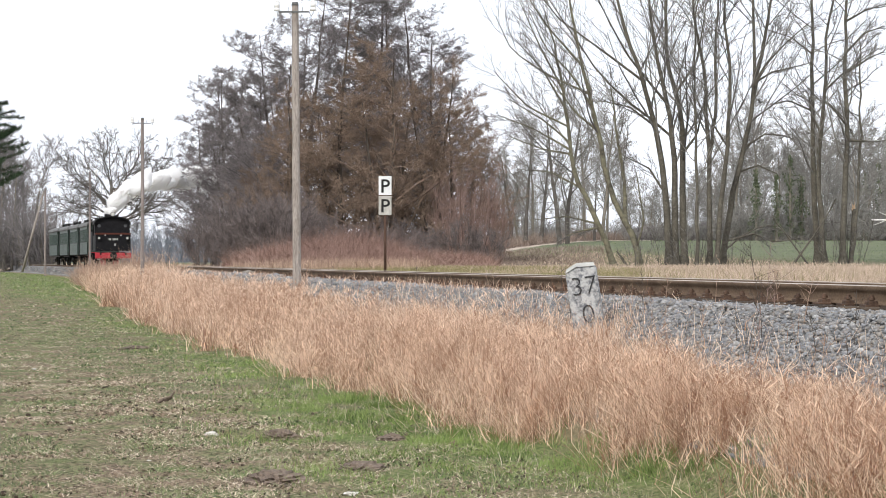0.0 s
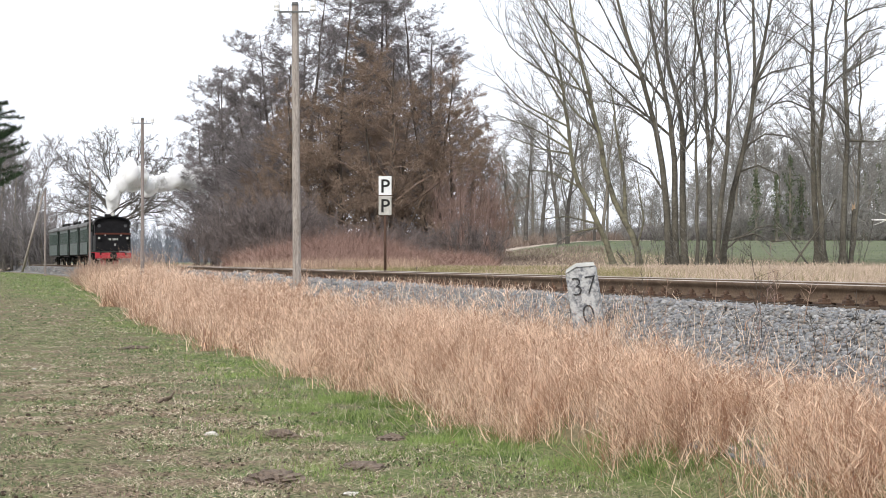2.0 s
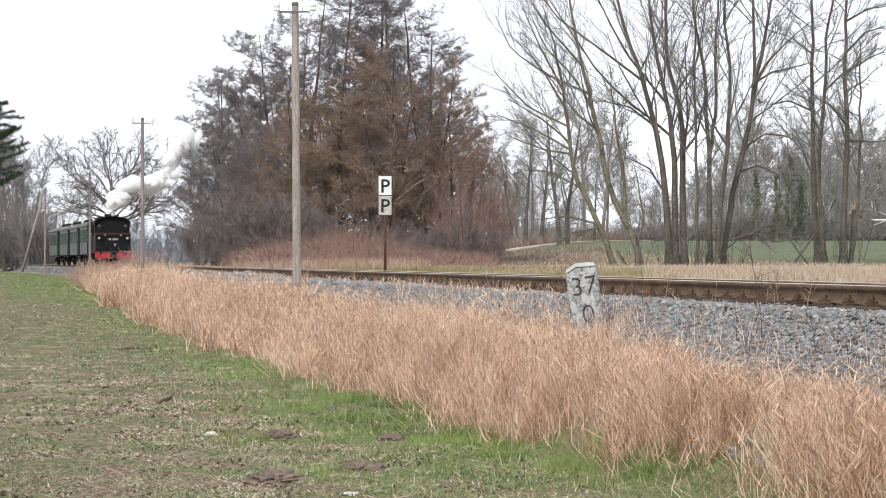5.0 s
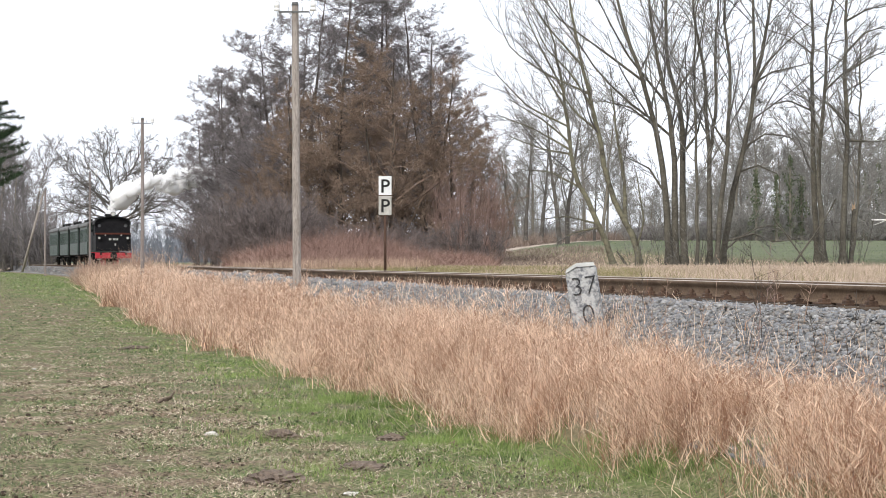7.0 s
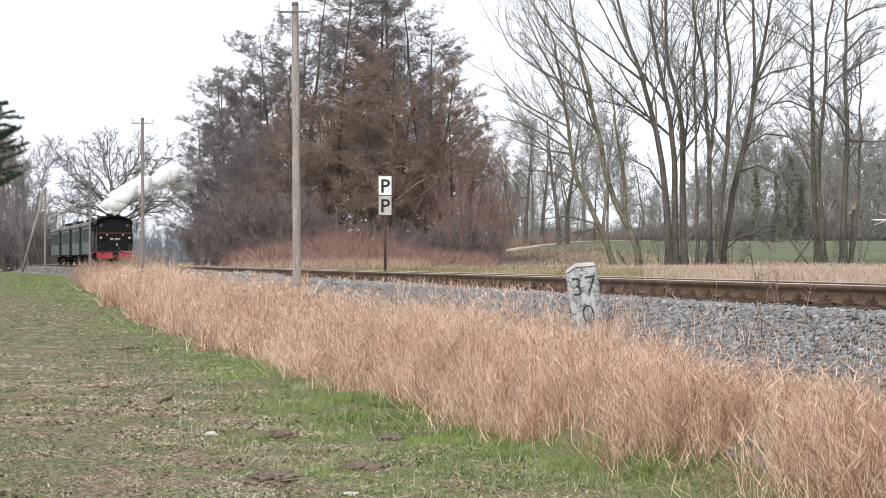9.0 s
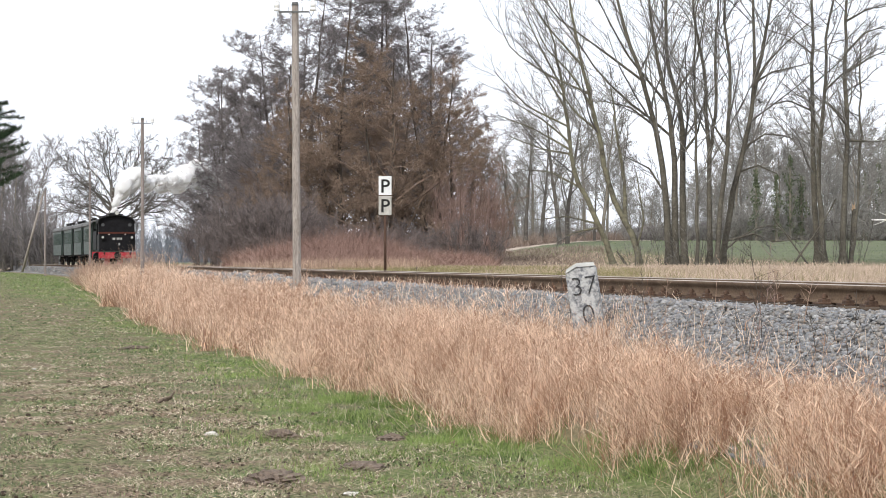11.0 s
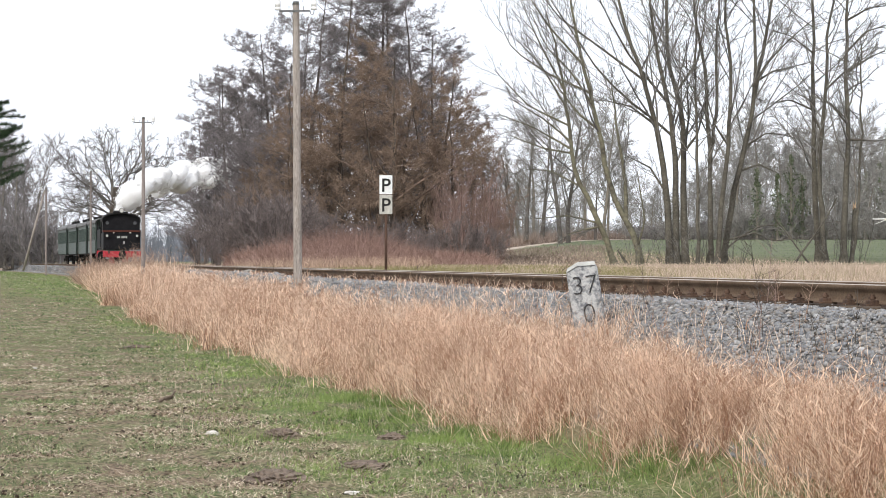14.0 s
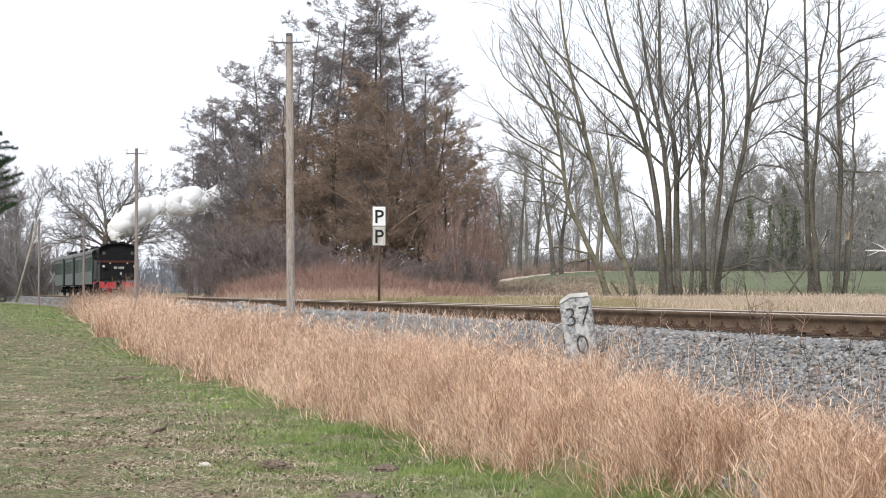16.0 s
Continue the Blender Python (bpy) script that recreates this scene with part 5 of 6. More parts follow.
for k in range(41):
    t = k / 40
    y = 180 + 65 * t
    px = 860 + 90 * t + 190 * t * t
    line.append((y * (px - 784) / FOCAL, y))
ribbon("dirt_track", "pale sandy farm track winding up the meadow", line, 3.8, "dirt")


def track_bank():
    """Withered growth on the low bank along the far side of the farm track."""
    rng = np.random.default_rng(36)
    n = 9000
    t = rng.uniform(-0.1, 0.95, n)
    y = 180 + 65 * t + rng.uniform(2, 14, n)
    x = y * (860 + 90 * t + 190 * t * np.abs(t) - 784 - rng.uniform(4, 16, n)) / FOCAL
    h = rng.uniform(0.4, 1.5, n) * (0.5 + 0.7 * lumpy(x, y, 0.6))
    v, f = blades(rng, x, y, ground_z(x, y) - 0.03, h, rng.uniform(0.03, 0.07, n), np.abs(rng.normal(0.4, 0.4, n)), 2)
    stuff("bank_growth", "withered reddish-brown growth on the bank by the farm track", "undergrowth", mesh_of("bank_growth", v, f, "bank"))


track_bank()


def farm_shed(px, y):
    """A long low shed whose tiled roof shows over the meadow's crest."""
    x = y * (px - 784) / FOCAL
    ob = thing("farm_shed", "far low brick shed with a red tiled roof", "shed", pose(x, y, float(ground_z(x, y)), 0, 0, 4))
    bm = BM()
    box(bm, (0, 0, 1.0), (13.0, 6.0, 2.3), 0.02)
    part("wall", bm, "brick_wall", ob)
    bm = BM()
    bmesh.ops.rotate(prism(bm, [(-3.4, 2.05), (3.4, 2.05), (3.4, 2.2), (0.0, 3.75), (-3.4, 2.2)], -6.8, 6.8), verts=bm.verts, cent=(0, 0, 0), matrix=Matrix.Rotation(radians(90), 3, "Z"))
    part("roof", bm, "tile_red", ob, "red tiled roof")


farm_shed(1232, 520)
ribbon("crossing_road", "pale sandy road at the level crossing", [(float(at_track(-14 + 2 * k, 236 - 0.4 * k)), 236 - 0.4 * k) for k in range(13)], 4.0, "dirt")


def toppled_sapling(px, y, reach, height, r, seed, label="thin dead sapling toppled among the ash trees"):
    """A thin dead stem that has toppled against its neighbours."""
    rng = np.random.default_rng(seed)
    w = Wood()
    ln = math.hypot(reach, height)
    pts = path(rng, (0, 0, -0.1), (reach, 0.05, height), ln, 8, 0.03, 0.0)
    w.tube(pts, r, r * 0.45, 7)
    b = Wood()
    sprout(rng, b, pts, r, ln, 0, [(4, 0.3, 0.7, 0.03, 0.35, 4, 4, 0.12, 0.4, 0.012), (4, 0.4, 0.6, 0.05, 0.1, 0.008, 0, 0)])
    x = y * (px - 784) / FOCAL
    ob = thing("toppled_sapling", label, "sapling", pose(x, y, float(ground_z(x, y))), "toppled saplings")
    child("stem", w.mesh("stem", "bark_ash", True), ob)
    tagged(child("branches", b.mesh("branches", "bark_ash"), ob), kind="stuff")


toppled_sapling(1433, 105, -1.5, 2.3, 0.05, 84)
toppled_sapling(1401, 104.5, 1.95, 3.0, 0.055, 85)
toppled_sapling(1462, 106, -0.6, 1.3, 0.04, 86)
toppled_sapling(1112, 106, -0.55, 0.75, 0.075, 87)


def broken_snag(px, y, height):
    """The stub of a snapped tree with a pale splintered top."""
    rng = np.random.default_rng(88)
    w, s = Wood(), Wood()
    w.tube(np.array([(-0.12, 0, -0.2), (0.0, 0, 1.0), (0.02, 0.02, height * 0.7), (0.06, 0, height)]), 0.12, 0.085, 10)
    for _ in range(14):
        a, q = rng.uniform(0, 6.28), rng.uniform(0.02, 0.085)
        b = np.array((0.06 + q * math.cos(a), q * math.sin(a), height - 0.05))
        s.tube(np.stack([b, b + np.array((rng.normal(0, 0.06), rng.normal(0, 0.06), rng.uniform(0.1, 0.42)))]), 0.035, 0.004, 4)
    x = y * (px - 784) / FOCAL
    ob = thing("broken_snag", "snapped tree stub with a pale splintered top", "dead wood", pose(x, y, float(ground_z(x, y))))
    child("stub", w.mesh("stub", "bark_ash", True), ob)
    child("splinters", s.mesh("splinters", "broken_wood"), ob, "pale orange splintered wood")


broken_snag(1509, 107, 2.45)


def peeled_branch(px, y, z):
    """A bare pale branch that hangs snapped from the trees."""
    rng = np.random.default_rng(89)
    w = Wood()
    main = path(rng, (0, 0, 0), (-1, 0, 0.02), 1.5, 7, 0.07, 0.0)
    w.tube(main, 0.055, 0.03, 7)
    w.tube(path(rng, main[2], (-0.8, 0, 0.5), 0.9, 5, 0.10, 0.02), 0.035, 0.012, 6)
    w.tube(path(rng, main[4], (-0.9, 0, -0.3), 0.6, 4, 0.10, 0.02), 0.03, 0.012, 6)
    w.tube(path(rng, main[0], (0.6, 0, -0.75), 2.6, 6, 0.04, 0.0), 0.055, 0.05, 7)
    x = y * (px - 784) / FOCAL
    ob = thing("peeled_branch", "pale barkless broken branch propped beside the ash trees", "branch", pose(x, y, z))
    child("wood", w.mesh("wood", "peeled", True), ob)


peeled_branch(1602, 106, 3.25)


# ---------------------------------------------------------------- poles, boards, kilometre stone
def insulator(ob, x, z):
    bm = BM()
    cyl(bm, (x, 0, z), (x, 0, z + 0.06), 0.07, 0.052, 14)
    cyl(bm, (x, 0, z + 0.055), (x, 0, z + 0.17), 0.050, 0.058, 14)
    cyl(bm, (x, 0, z + 0.17), (x, 0, z + 0.215), 0.048, 0.024, 14)
    part("insulator", bm, "porcelain", ob, "white porcelain insulator", True)


def hook(ob, x, z, s):
    """A bent iron pin that carries an insulator."""
    bm = BM()
    last = None
    for k in range(9):
        a = math.pi * k / 8
        p = (x - s * 0.035 * (1 - math.cos(a)), 0, z - 0.07 * math.sin(a))
        if last:
            cyl(bm, last, p, 0.008, n=6)
        last = p
    cyl(bm, last, (last[0], 0, z + 0.04), 0.008, n=6)
    part("hook", bm, "zinc", ob, "bent iron hook")
    return last[0]


def lineside_pole(px, y, top, r, arm=True, lean=0.0, mat="pole"):
    x = y * (px - 784) / FOCAL
    z = float(ground_z(x, y))
    ob = thing("telegraph_pole", "weathered grey wooden telegraph pole beside the track", "pole", pose(x, y, z, 0, lean, 0), "telegraph poles")
    h = top - z
    w = Wood()
    rng = np.random.default_rng(int(px))
    pts = np.array([(0.004 * rng.normal(), 0.004 * rng.normal(), -0.5 + (h + 0.5) * k / 14) for k in range(15)])
    w.tube(pts, r * 1.14, r * 0.88, 20)
    child("shaft", w.mesh("shaft", mat, True), ob)
    if arm:
        bm = BM()
        cyl(bm, (0, 0, h - 0.03), (0, 0, h + 0.035), r * 0.95, r * 0.80, 20)
        part("cap", bm, "far_iron", ob, "dark tarred pole top", True)
        bm = BM()
        box(bm, (-0.02, -r * 0.9, h - 0.155), (0.60, 0.02, 0.035), 0.004)
        part("crossarm", bm, "far_iron", ob, "thin iron crossarm")
        bm = BM()
        cyl(bm, (0, 0, h - 0.175), (0, 0, h - 0.135), r * 1.02, r * 1.02, 20)
        part("clamp", bm, "zinc", ob)
        for s in (-1, 1):
            hx = hook(ob, s * 0.28, h - 0.155, -s)
            insulator(ob, hx, h - 0.13)
        for xp in (-0.13, 0.15):
            bm = BM()
            cyl(bm, (xp, -r * 0.9, h - 0.15), (xp, -r * 0.9, h - 0.06), 0.008, n=6)
            part("pin", bm, "zinc", ob)
    return ob


lineside_pole(526, 46.0, 6.49, 0.075, lean=-0.45)
lineside_pole(252, 82.0, 6.43, 0.062, mat="far_pole")
lineside_pole(159, 131.0, 6.42, 0.06, mat="far_pole")
brace = lineside_pole(80, 160.0, 6.4, 0.075, mat="far_pole")
tagged(brace, "wooden end pole with a slanting stay beside the crossing")
bm = BM()
cyl(bm, (-1.6, 0.3, 0.3), (-0.12, 0.05, 5.7), 0.085, 0.07, 14)
part("stay", bm, "pole", brace, "slanting wooden stay", True)


def letters(text, size, parent, name, m, fat=0.0, depth=0.004, mat="letter"):
    cu = bpy.data.curves.new(name, "FONT")
    cu.body, cu.size, cu.extrude, cu.offset, cu.align_x, cu.resolution_u = text, size, depth, fat, "CENTER", 4
    tmp = bpy.data.objects.new(name, cu)
    me = bpy.data.meshes.new_from_object(tmp)
    bpy.data.objects.remove(tmp)
    me.materials.clear()
    me.materials.append(M[mat])
    ob = child(name, me, parent)
    ob.matrix_basis = m
    return ob


def whistle_board():
    y = 58.0
    x = y * (681.5 - 784) / FOCAL
    z = float(ground_z(x, y))
    ob = thing("whistle_board", "two white whistle boards with a black P on an iron post", "railway sign", pose(x, y, z, 0, 0, -1.5))
    bm = BM()
    cyl(bm, (0, 0.03, -0.4), (0, 0.03, 3.62 - z), 0.034, n=12)
    part("post", bm, "post_iron", ob, "rusty brown post", True)
    for zc, mat, lab in ((3.352, "white", "clean white board"), (2.868, "dirty_white", "weathered cream board")):
        bm = BM()
        box(bm, (0, -0.012, zc - z), (0.315, 0.012, 0.465), 0.004)
        bd = part("board", bm, mat, ob, lab)
        letters("P", 0.46, bd, "letter_p", Matrix.Translation((0.0, -0.022, zc - z - 0.165)) @ Matrix.Rotation(radians(90), 4, "X"), 0.005)
    bm = BM()
    box(bm, (0, -0.01, 3.11 - z), (0.33, 0.016, 0.02), 0.003)
    part("bracket", bm, "post_iron", ob)
    return ob


whistle_board()


def kilometre_stone():
    y = 22.0
    x = y * (1043 - 784) / FOCAL
    z = float(ground_z(x, y))
    ob = thing("kilometre_stone", "leaning whitewashed kilometre stone with flaking paint", "kilometre stone", pose(x, y, z, 4, -8, -6))
    bm = BM()
    h = 1.465 - z
    outline = [(-0.13, -0.4), (0.165, -0.4), (0.155, h - 0.03), (0.140, h - 0.012), (-0.025, h), (-0.13, h - 0.045)]
    prism(bm, outline, -0.10, 0.12)
    bmesh.ops.bevel(bm, geom=[e for e in bm.edges], offset=0.010, segments=2, affect="EDGES")
    bmesh.ops.subdivide_edges(bm, edges=[e for e in bm.edges if e.calc_length() > 0.1], cuts=5, use_grid_fill=True)
    for v in bm.verts:
        k = noise.noise(v.co * 9) * 0.006
        v.co += Vector((k, k * 0.8, 0))
    st = part("stone", bm, "concrete", ob)
    # top face in a paler paint: the daylight on it is put into the colour
    bm = BM()
    cap = [(-0.130, h - 0.040), (-0.025, h + 0.005), (0.142, h - 0.005)]
    low = [bm.verts.new((x, -0.104, z - 0.004)) for x, z in cap]
    up = [bm.verts.new((x * 0.96, 0.10, z + 0.020)) for x, z in cap]
    foot = [bm.verts.new((x * 0.9, 0.10, z - 0.05)) for x, z in cap]
    for k in range(2):
        bm.faces.new((low[k], low[k + 1], up[k + 1], up[k]))
        bm.faces.new((up[k], up[k + 1], foot[k + 1], foot[k]))
        bm.faces.new((low[k + 1], low[k], foot[k], foot[k + 1]))
    bm.faces.new((low[0], up[0], foot[0]))
    bm.faces.new((low[2], foot[2], up[2]))
    part("top_slab", bm, "dirty_white", ob, "pale whitewashed sloping top with daylight in its colour")
    for txt, dx, dz, size in (("3", -0.040, h - 0.262, 0.25), ("7", 0.086, h - 0.262, 0.25), ("0", 0.030, h - 0.535, 0.265)):
        letters(txt, size, st, "digit", Matrix.Translation((dx, -0.1045, dz)) @ Matrix.Rotation(radians(90), 4, "X"), -0.005, 0.003, "faded_letter")


kilometre_stone()


def crossing_sign(px, y):
    """A white cross of two boards on a post, at the level crossing."""
    x = y * (px - 784) / FOCAL
    z = float(ground_z(x, y))
    ob = thing("crossing_sign", "white cross-shaped level crossing sign on a grey post", "road sign", pose(x, y, z))
    bm = BM()
    cyl(bm, (0, 0, -0.3), (0, 0, 3.2 - z), 0.04, n=12)
    part("post", bm, "zinc", ob)
    for s in (-1, 1):
        bm = BM()
        box(bm, (0, -0.06 - 0.012 * s, 2.84 - z), (0.12, 0.02, 1.15), 0.004, Matrix.Rotation(radians(s * 30), 4, "Y"))
        part("board", bm, "hazed_board", ob, "white slanting board, greyed to imitate haze")


crossing_sign(105, 212)


# ---------------------------------------------------------------- small things on field and bank
def spot(px, py, z):
    """The place where a line of sight meets the level z."""
    y = (EYE[2] - z) * FOCAL / (py - 463)
    return y * (px - 784) / FOCAL, y


def molehill(px, py, r, h, seed):
    x, y = spot(px, py, 0.0)
    rng = np.random.default_rng(seed)
    bm = BM()
    bmesh.ops.create_icosphere(bm, subdivisions=4, radius=1.0)
    for v in bm.verts:
        k = 1 + 0.20 * noise.noise(v.co * 2.3 + Vector((seed, 0, 0))) + 0.24 * noise.noise(v.co * 7 + Vector((0, seed, 0))) + 0.20 * noise.noise(v.co * 15)
        v.co = Vector((v.co.x * r * k, v.co.y * r * 1.3 * k, max(v.co.z, -0.1) * h * 1.7 * k))
    ob = thing("molehill", "low heap of dark crumbly earth on the field", "molehill", pose(x, y, float(ground_z(x, y)) - 0.01), "molehills")
    part("earth", bm, "clod", ob)
    bm = BM()
    for _ in range(110):
        a, q = rng.uniform(0, 6.3), r * rng.uniform(0.5, 1.5)
        s = rng.uniform(0.008, 0.022)
        box(bm, (q * math.cos(a), q * 1.2 * math.sin(a), 0.01), (s, s * rng.uniform(0.6, 1.4), s), 0, Euler(rng.uniform(0, 3, 3)).to_matrix().to_4x4())
    tagged(part("loose_earth", bm, "clod", ob), kind="stuff")


for i, (px, py, r, h) in enumerate(((485, 852, 0.20, 0.05), (495, 776, 0.16, 0.05), (640, 832, 0.17, 0.04), (692, 781, 0.13, 0.04), (240, 618, 0.26, 0.04))):
    molehill(px, py, r, h, 500 + i)


def field_stone(px, py, s, seed, mat="stone_piece", label="pale stone lying on the field"):
    x, y = spot(px, py, 0.0)
    rng = random.Random(seed)
    bm = BM()
    bmesh.ops.create_icosphere(bm, subdivisions=2, radius=1.0)
    for v in bm.verts:
        k = 1 + 0.6 * noise.noise(v.co * 1.7 + Vector((seed, seed, 0)))
        v.co = Vector((v.co.x * s * 1.5 * k, v.co.y * s * k, v.co.z * s * 0.55 * k))
    ob = thing("field_stone", label, "stone", pose(x, y, float(ground_z(x, y)) + s * 0.25, 0, 0, rng.uniform(0, 180)), "stones on the field")
    part("stone", bm, mat, ob)


for i, (px, py, s) in enumerate(((375, 771, 0.045), (621, 876, 0.03), (207, 553, 0.06), (268, 577, 0.06), (262, 818, 0.02), (60, 655, 0.03))):
    field_stone(px, py, s, 520 + i, "pale_stone")


def dead_twig(px, py):
    x, y = spot(px, py, 0.0)
    w = Wood()
    w.tube(np.array([(-0.05, 0, 0.0), (0.0, 0.01, 0.035), (0.05, 0, 0.05), (0.075, 0.0, 0.085)]), 0.014, 0.006, 6)
    w.tube(np.array([(0.0, 0.0, 0.03), (0.03, 0.02, 0.03), (0.06, 0.02, 0.045)]), 0.018, 0.004, 6)
    ob = thing("dead_twig", "short dark rotten twig lying on the field", "twig", pose(x, y, float(ground_z(x, y)) + 0.005))
    ob.scale = (1.5, 1.5, 1.5)
    child("wood", w.mesh("wood", "clod", True), ob)


dead_twig(290, 716)


def weed(px, u_y, height, seed, mat, spread=0.5, count=9):
    """A dry weed: an upright stalk with thin side stems."""
    x = u_y * (px - 784) / FOCAL
    rng = np.random.default_rng(seed)
    w = Wood()
    pts = path(rng, (0, 0, -0.03), (rng.normal(0, 0.08), 0, 1), height, 7, 0.06, 0.02)
    w.tube(pts, 0.0028, 0.0013, 5)
    sides = []
    for _ in range(count):
        t = rng.uniform(0.25, 0.95)
        p = pts[0] + (pts[-1] - pts[0]) * t
        sub = path(rng, p, side_dir(rng, np.array((0, 0, 1.0)), rng.uniform(0.6, 1.2)), height * spread * rng.uniform(0.3, 0.8), 4, 0.12, 0.03)
        side = Wood()
        side.tube(sub, 0.002, 0.001, 4)
        sides.append(side)
    ob = thing("dry_weed", "thin dry weed stalk with bare side stems", "weed", pose(x, u_y, float(ground_z(x, u_y))), "dry weeds")
    stalk = child("stalk", w.mesh("stalk", mat), ob)
    for side in sides:
        child("side_stem", side.mesh("side_stem", mat), stalk)


rw = random.Random(17)
for i in range(30):
    px = rw.uniform(380, 1560)
    yy = 18 * 1518 / max(px + 10, 200) * rw.uniform(0.82, 0.97)
    weed(px, yy, rw.uniform(0.28, 0.46), 600 + i, rw.choice(("twig_red", "bark_alder", "withered")))
weed(1347, 17.6, 0.80, 640, "bark_alder", 0.55, 14)
weed(1325, 17.4, 0.62, 641, "bark_alder", 0.5, 12)
weed(1356, 19.2, 0.62, 642, "twig_red", 0.5, 6)
weed(1265, 20.3, 0.45, 643, "withered", 0.3, 3)
weed(870, 28.0, 0.6, 644, "withered", 0.3, 4)


# ---------------------------------------------------------------- the train
def wheelset(parent, y, r, half, mat, tyre=0.06):
    ob = thing_part("wheelset", parent, pose(0, y, r))
    for s in (-1, 1):
        bm = BM()
        x = s * half
        cyl(bm, (x - 0.045, 0, 0), (x + 0.045, 0, 0), r, n=28)
        cyl(bm, (x - s * 0.06, 0, 0), (x - s * 0.04, 0, 0), r + 0.025, n=28)
        cyl(bm, (x + s * 0.045, 0, 0), (x + s * 0.07, 0, 0), r * 0.25, n=12)
        box(bm, (x + s * 0.05, 0, -r * 0.55), (0.02, r * 0.7, r * 0.25))
        part("wheel", bm, mat, ob)
    bm = BM()
    cyl(bm, (-half, 0, 0), (half, 0, 0), 0.05, n=10)
    part("axle", bm, "soot", ob)
    return ob


def thing_part(name, parent, m):
    ob = new(name)
    ob.parent = parent
    ob.matrix_basis = m
    return ob


def arch(half, eave, top, n=12, under=0.0):
    """The outline of an arched roof over a width of 2 * half."""
    pts = []
    for k in range(n + 1):
        a = math.pi * k / n
        pts.append((half * math.cos(a), eave + (top - eave) * math.sin(a) ** 0.8))
    return pts


def build_loco():
    ob = thing("steam_locomotive", "black narrow-gauge steam locomotive with a red buffer beam", "locomotive", track_pose(FRONT))
    P = lambda name, bm, mat, label="", sm=False: part(name, bm, mat, ob, label, sm)
    bm = BM()
    box(bm, (0, 0.06, 0.66), (2.3, 0.12, 0.36), 0.02)
    beam = P("buffer_beam", bm, "red", "bright red buffer beam")
    bm = BM()
    cyl(bm, (0, 0, 0.66), (0, -0.32, 0.66), 0.09, n=14)
    cyl(bm, (0, -0.32, 0.66), (0, -0.38, 0.66), 0.22, n=20)
    part("buffer", bm, "soot", beam, "black centre buffer")
    for s in (-1, 1):
        bm = BM()
        box(bm, (s * 0.8, -0.05, 0.78), (0.10, 0.10, 0.16), 0.02)
        part("bracket", bm, "soot", beam)
    bm = BM()
    box(bm, (0, 4.4, 0.78), (1.5, 8.4, 0.2), 0.02)
    P("frame", bm, "soot", "black frame")
    bm = BM()
    box(bm, (0, 0.62, 1.50), (2.24, 0.96, 1.1), 0.03)
    bunker = P("coal_bunker", bm, "black", "black coal bunker")
    for z in (1.12, 1.92):
        bm = BM()
        for k in range(24):
            cyl(bm, (-1.1 + k * 0.0957, 0.145, z), (-1.1 + k * 0.0957, 0.128, z), 0.014, 0.008, 6)
        part("rivet_row", bm, "black", bunker)
    bm = BM()
    box(bm, (0, 0.60, 2.06), (2.28, 1.04, 0.11), 0.01)
    part("rim", bm, "dull_red", bunker, "dull red rim")
    bm = BM()
    box(bm, (0.0, 0.132, 1.70), (0.72, 0.02, 0.20), 0.005)
    plate = part("number_plate", bm, "letter", bunker, "black plate with pale bars")
    for k, w in ((-0.25, 0.07), (-0.16, 0.07), (0.0, 0.06), (0.08, 0.06), (0.17, 0.06), (0.26, 0.06)):
        part("bar", box(BM(), (k, 0.118, 1.70), (w, 0.012, 0.13)), "cream", plate)
    for s in (-1, 1):
        bm = BM()
        cyl(bm, (s * 0.90, 0.14, 1.78), (s * 0.90, -0.06, 1.78), 0.11, 0.13, 20)
        box(bm, (s * 0.90, 0.10, 1.62), (0.16, 0.10, 0.06), 0.01)
        lamp = P("lamp", bm, "soot", "black oil lamp")
        bm = BM()
        cyl(bm, (s * 0.90, -0.06, 1.78), (s * 0.90, -0.075, 1.78), 0.075, 0.065, 20)
        part("lens", bm, "lamp_glass", lamp, "pale glass lens")
        bm = BM()
        cyl(bm, (s * 0.50, 0.14, 1.97), (s * 0.50, 0.10, 1.97), 0.05, n=12)
        part("marker", bm, "cream", bunker, "small white marker")
    bm = BM()
    box(bm, (0.12, 0.10, 1.36), (0.08, 0.06, 0.16), 0.015)
    part("latch", bm, "cream", bunker, "white latch")
    # cab with its arched roof
    bm = BM()
    prism(bm, [(-1.12, 0.95), (1.12, 0.95)] + arch(1.12, 2.72, 3.11), 0.95, 1.0)
    cab = P("cab", bm, "black", "black cab with round windows")
    for s in (-1, 1):
        bm = BM()
        box(bm, (s * 1.10, 1.25, 1.9), (0.04, 0.5, 1.9))
        box(bm, (s * 1.10, 2.2, 1.45), (0.04, 1.5, 1.0))
        box(bm, (s * 1.10, 2.85, 1.9), (0.04, 0.3, 1.9))
        part("side_wall", bm, "black", cab)
        bm = BM()
        cyl(bm, (s * 0.84, 0.93, 2.58), (s * 0.84, 0.96, 2.58), 0.11, n=24)
        part("window", bm, "sky_pane", cab, "round cab window, reflected sky in its colour")
        bm = BM()
        for k in range(24):
            a0, a1 = 2 * math.pi * k / 24, 2 * math.pi * (k + 1) / 24
            cyl(bm, (s * 0.84 + 0.12 * math.cos(a0), 0.935, 2.58 + 0.12 * math.sin(a0)), (s * 0.84 + 0.12 * math.cos(a1), 0.935, 2.58 + 0.12 * math.sin(a1)), 0.02, n=5, caps=False)
        part("window_ring", bm, "black", cab)
    bm = BM()
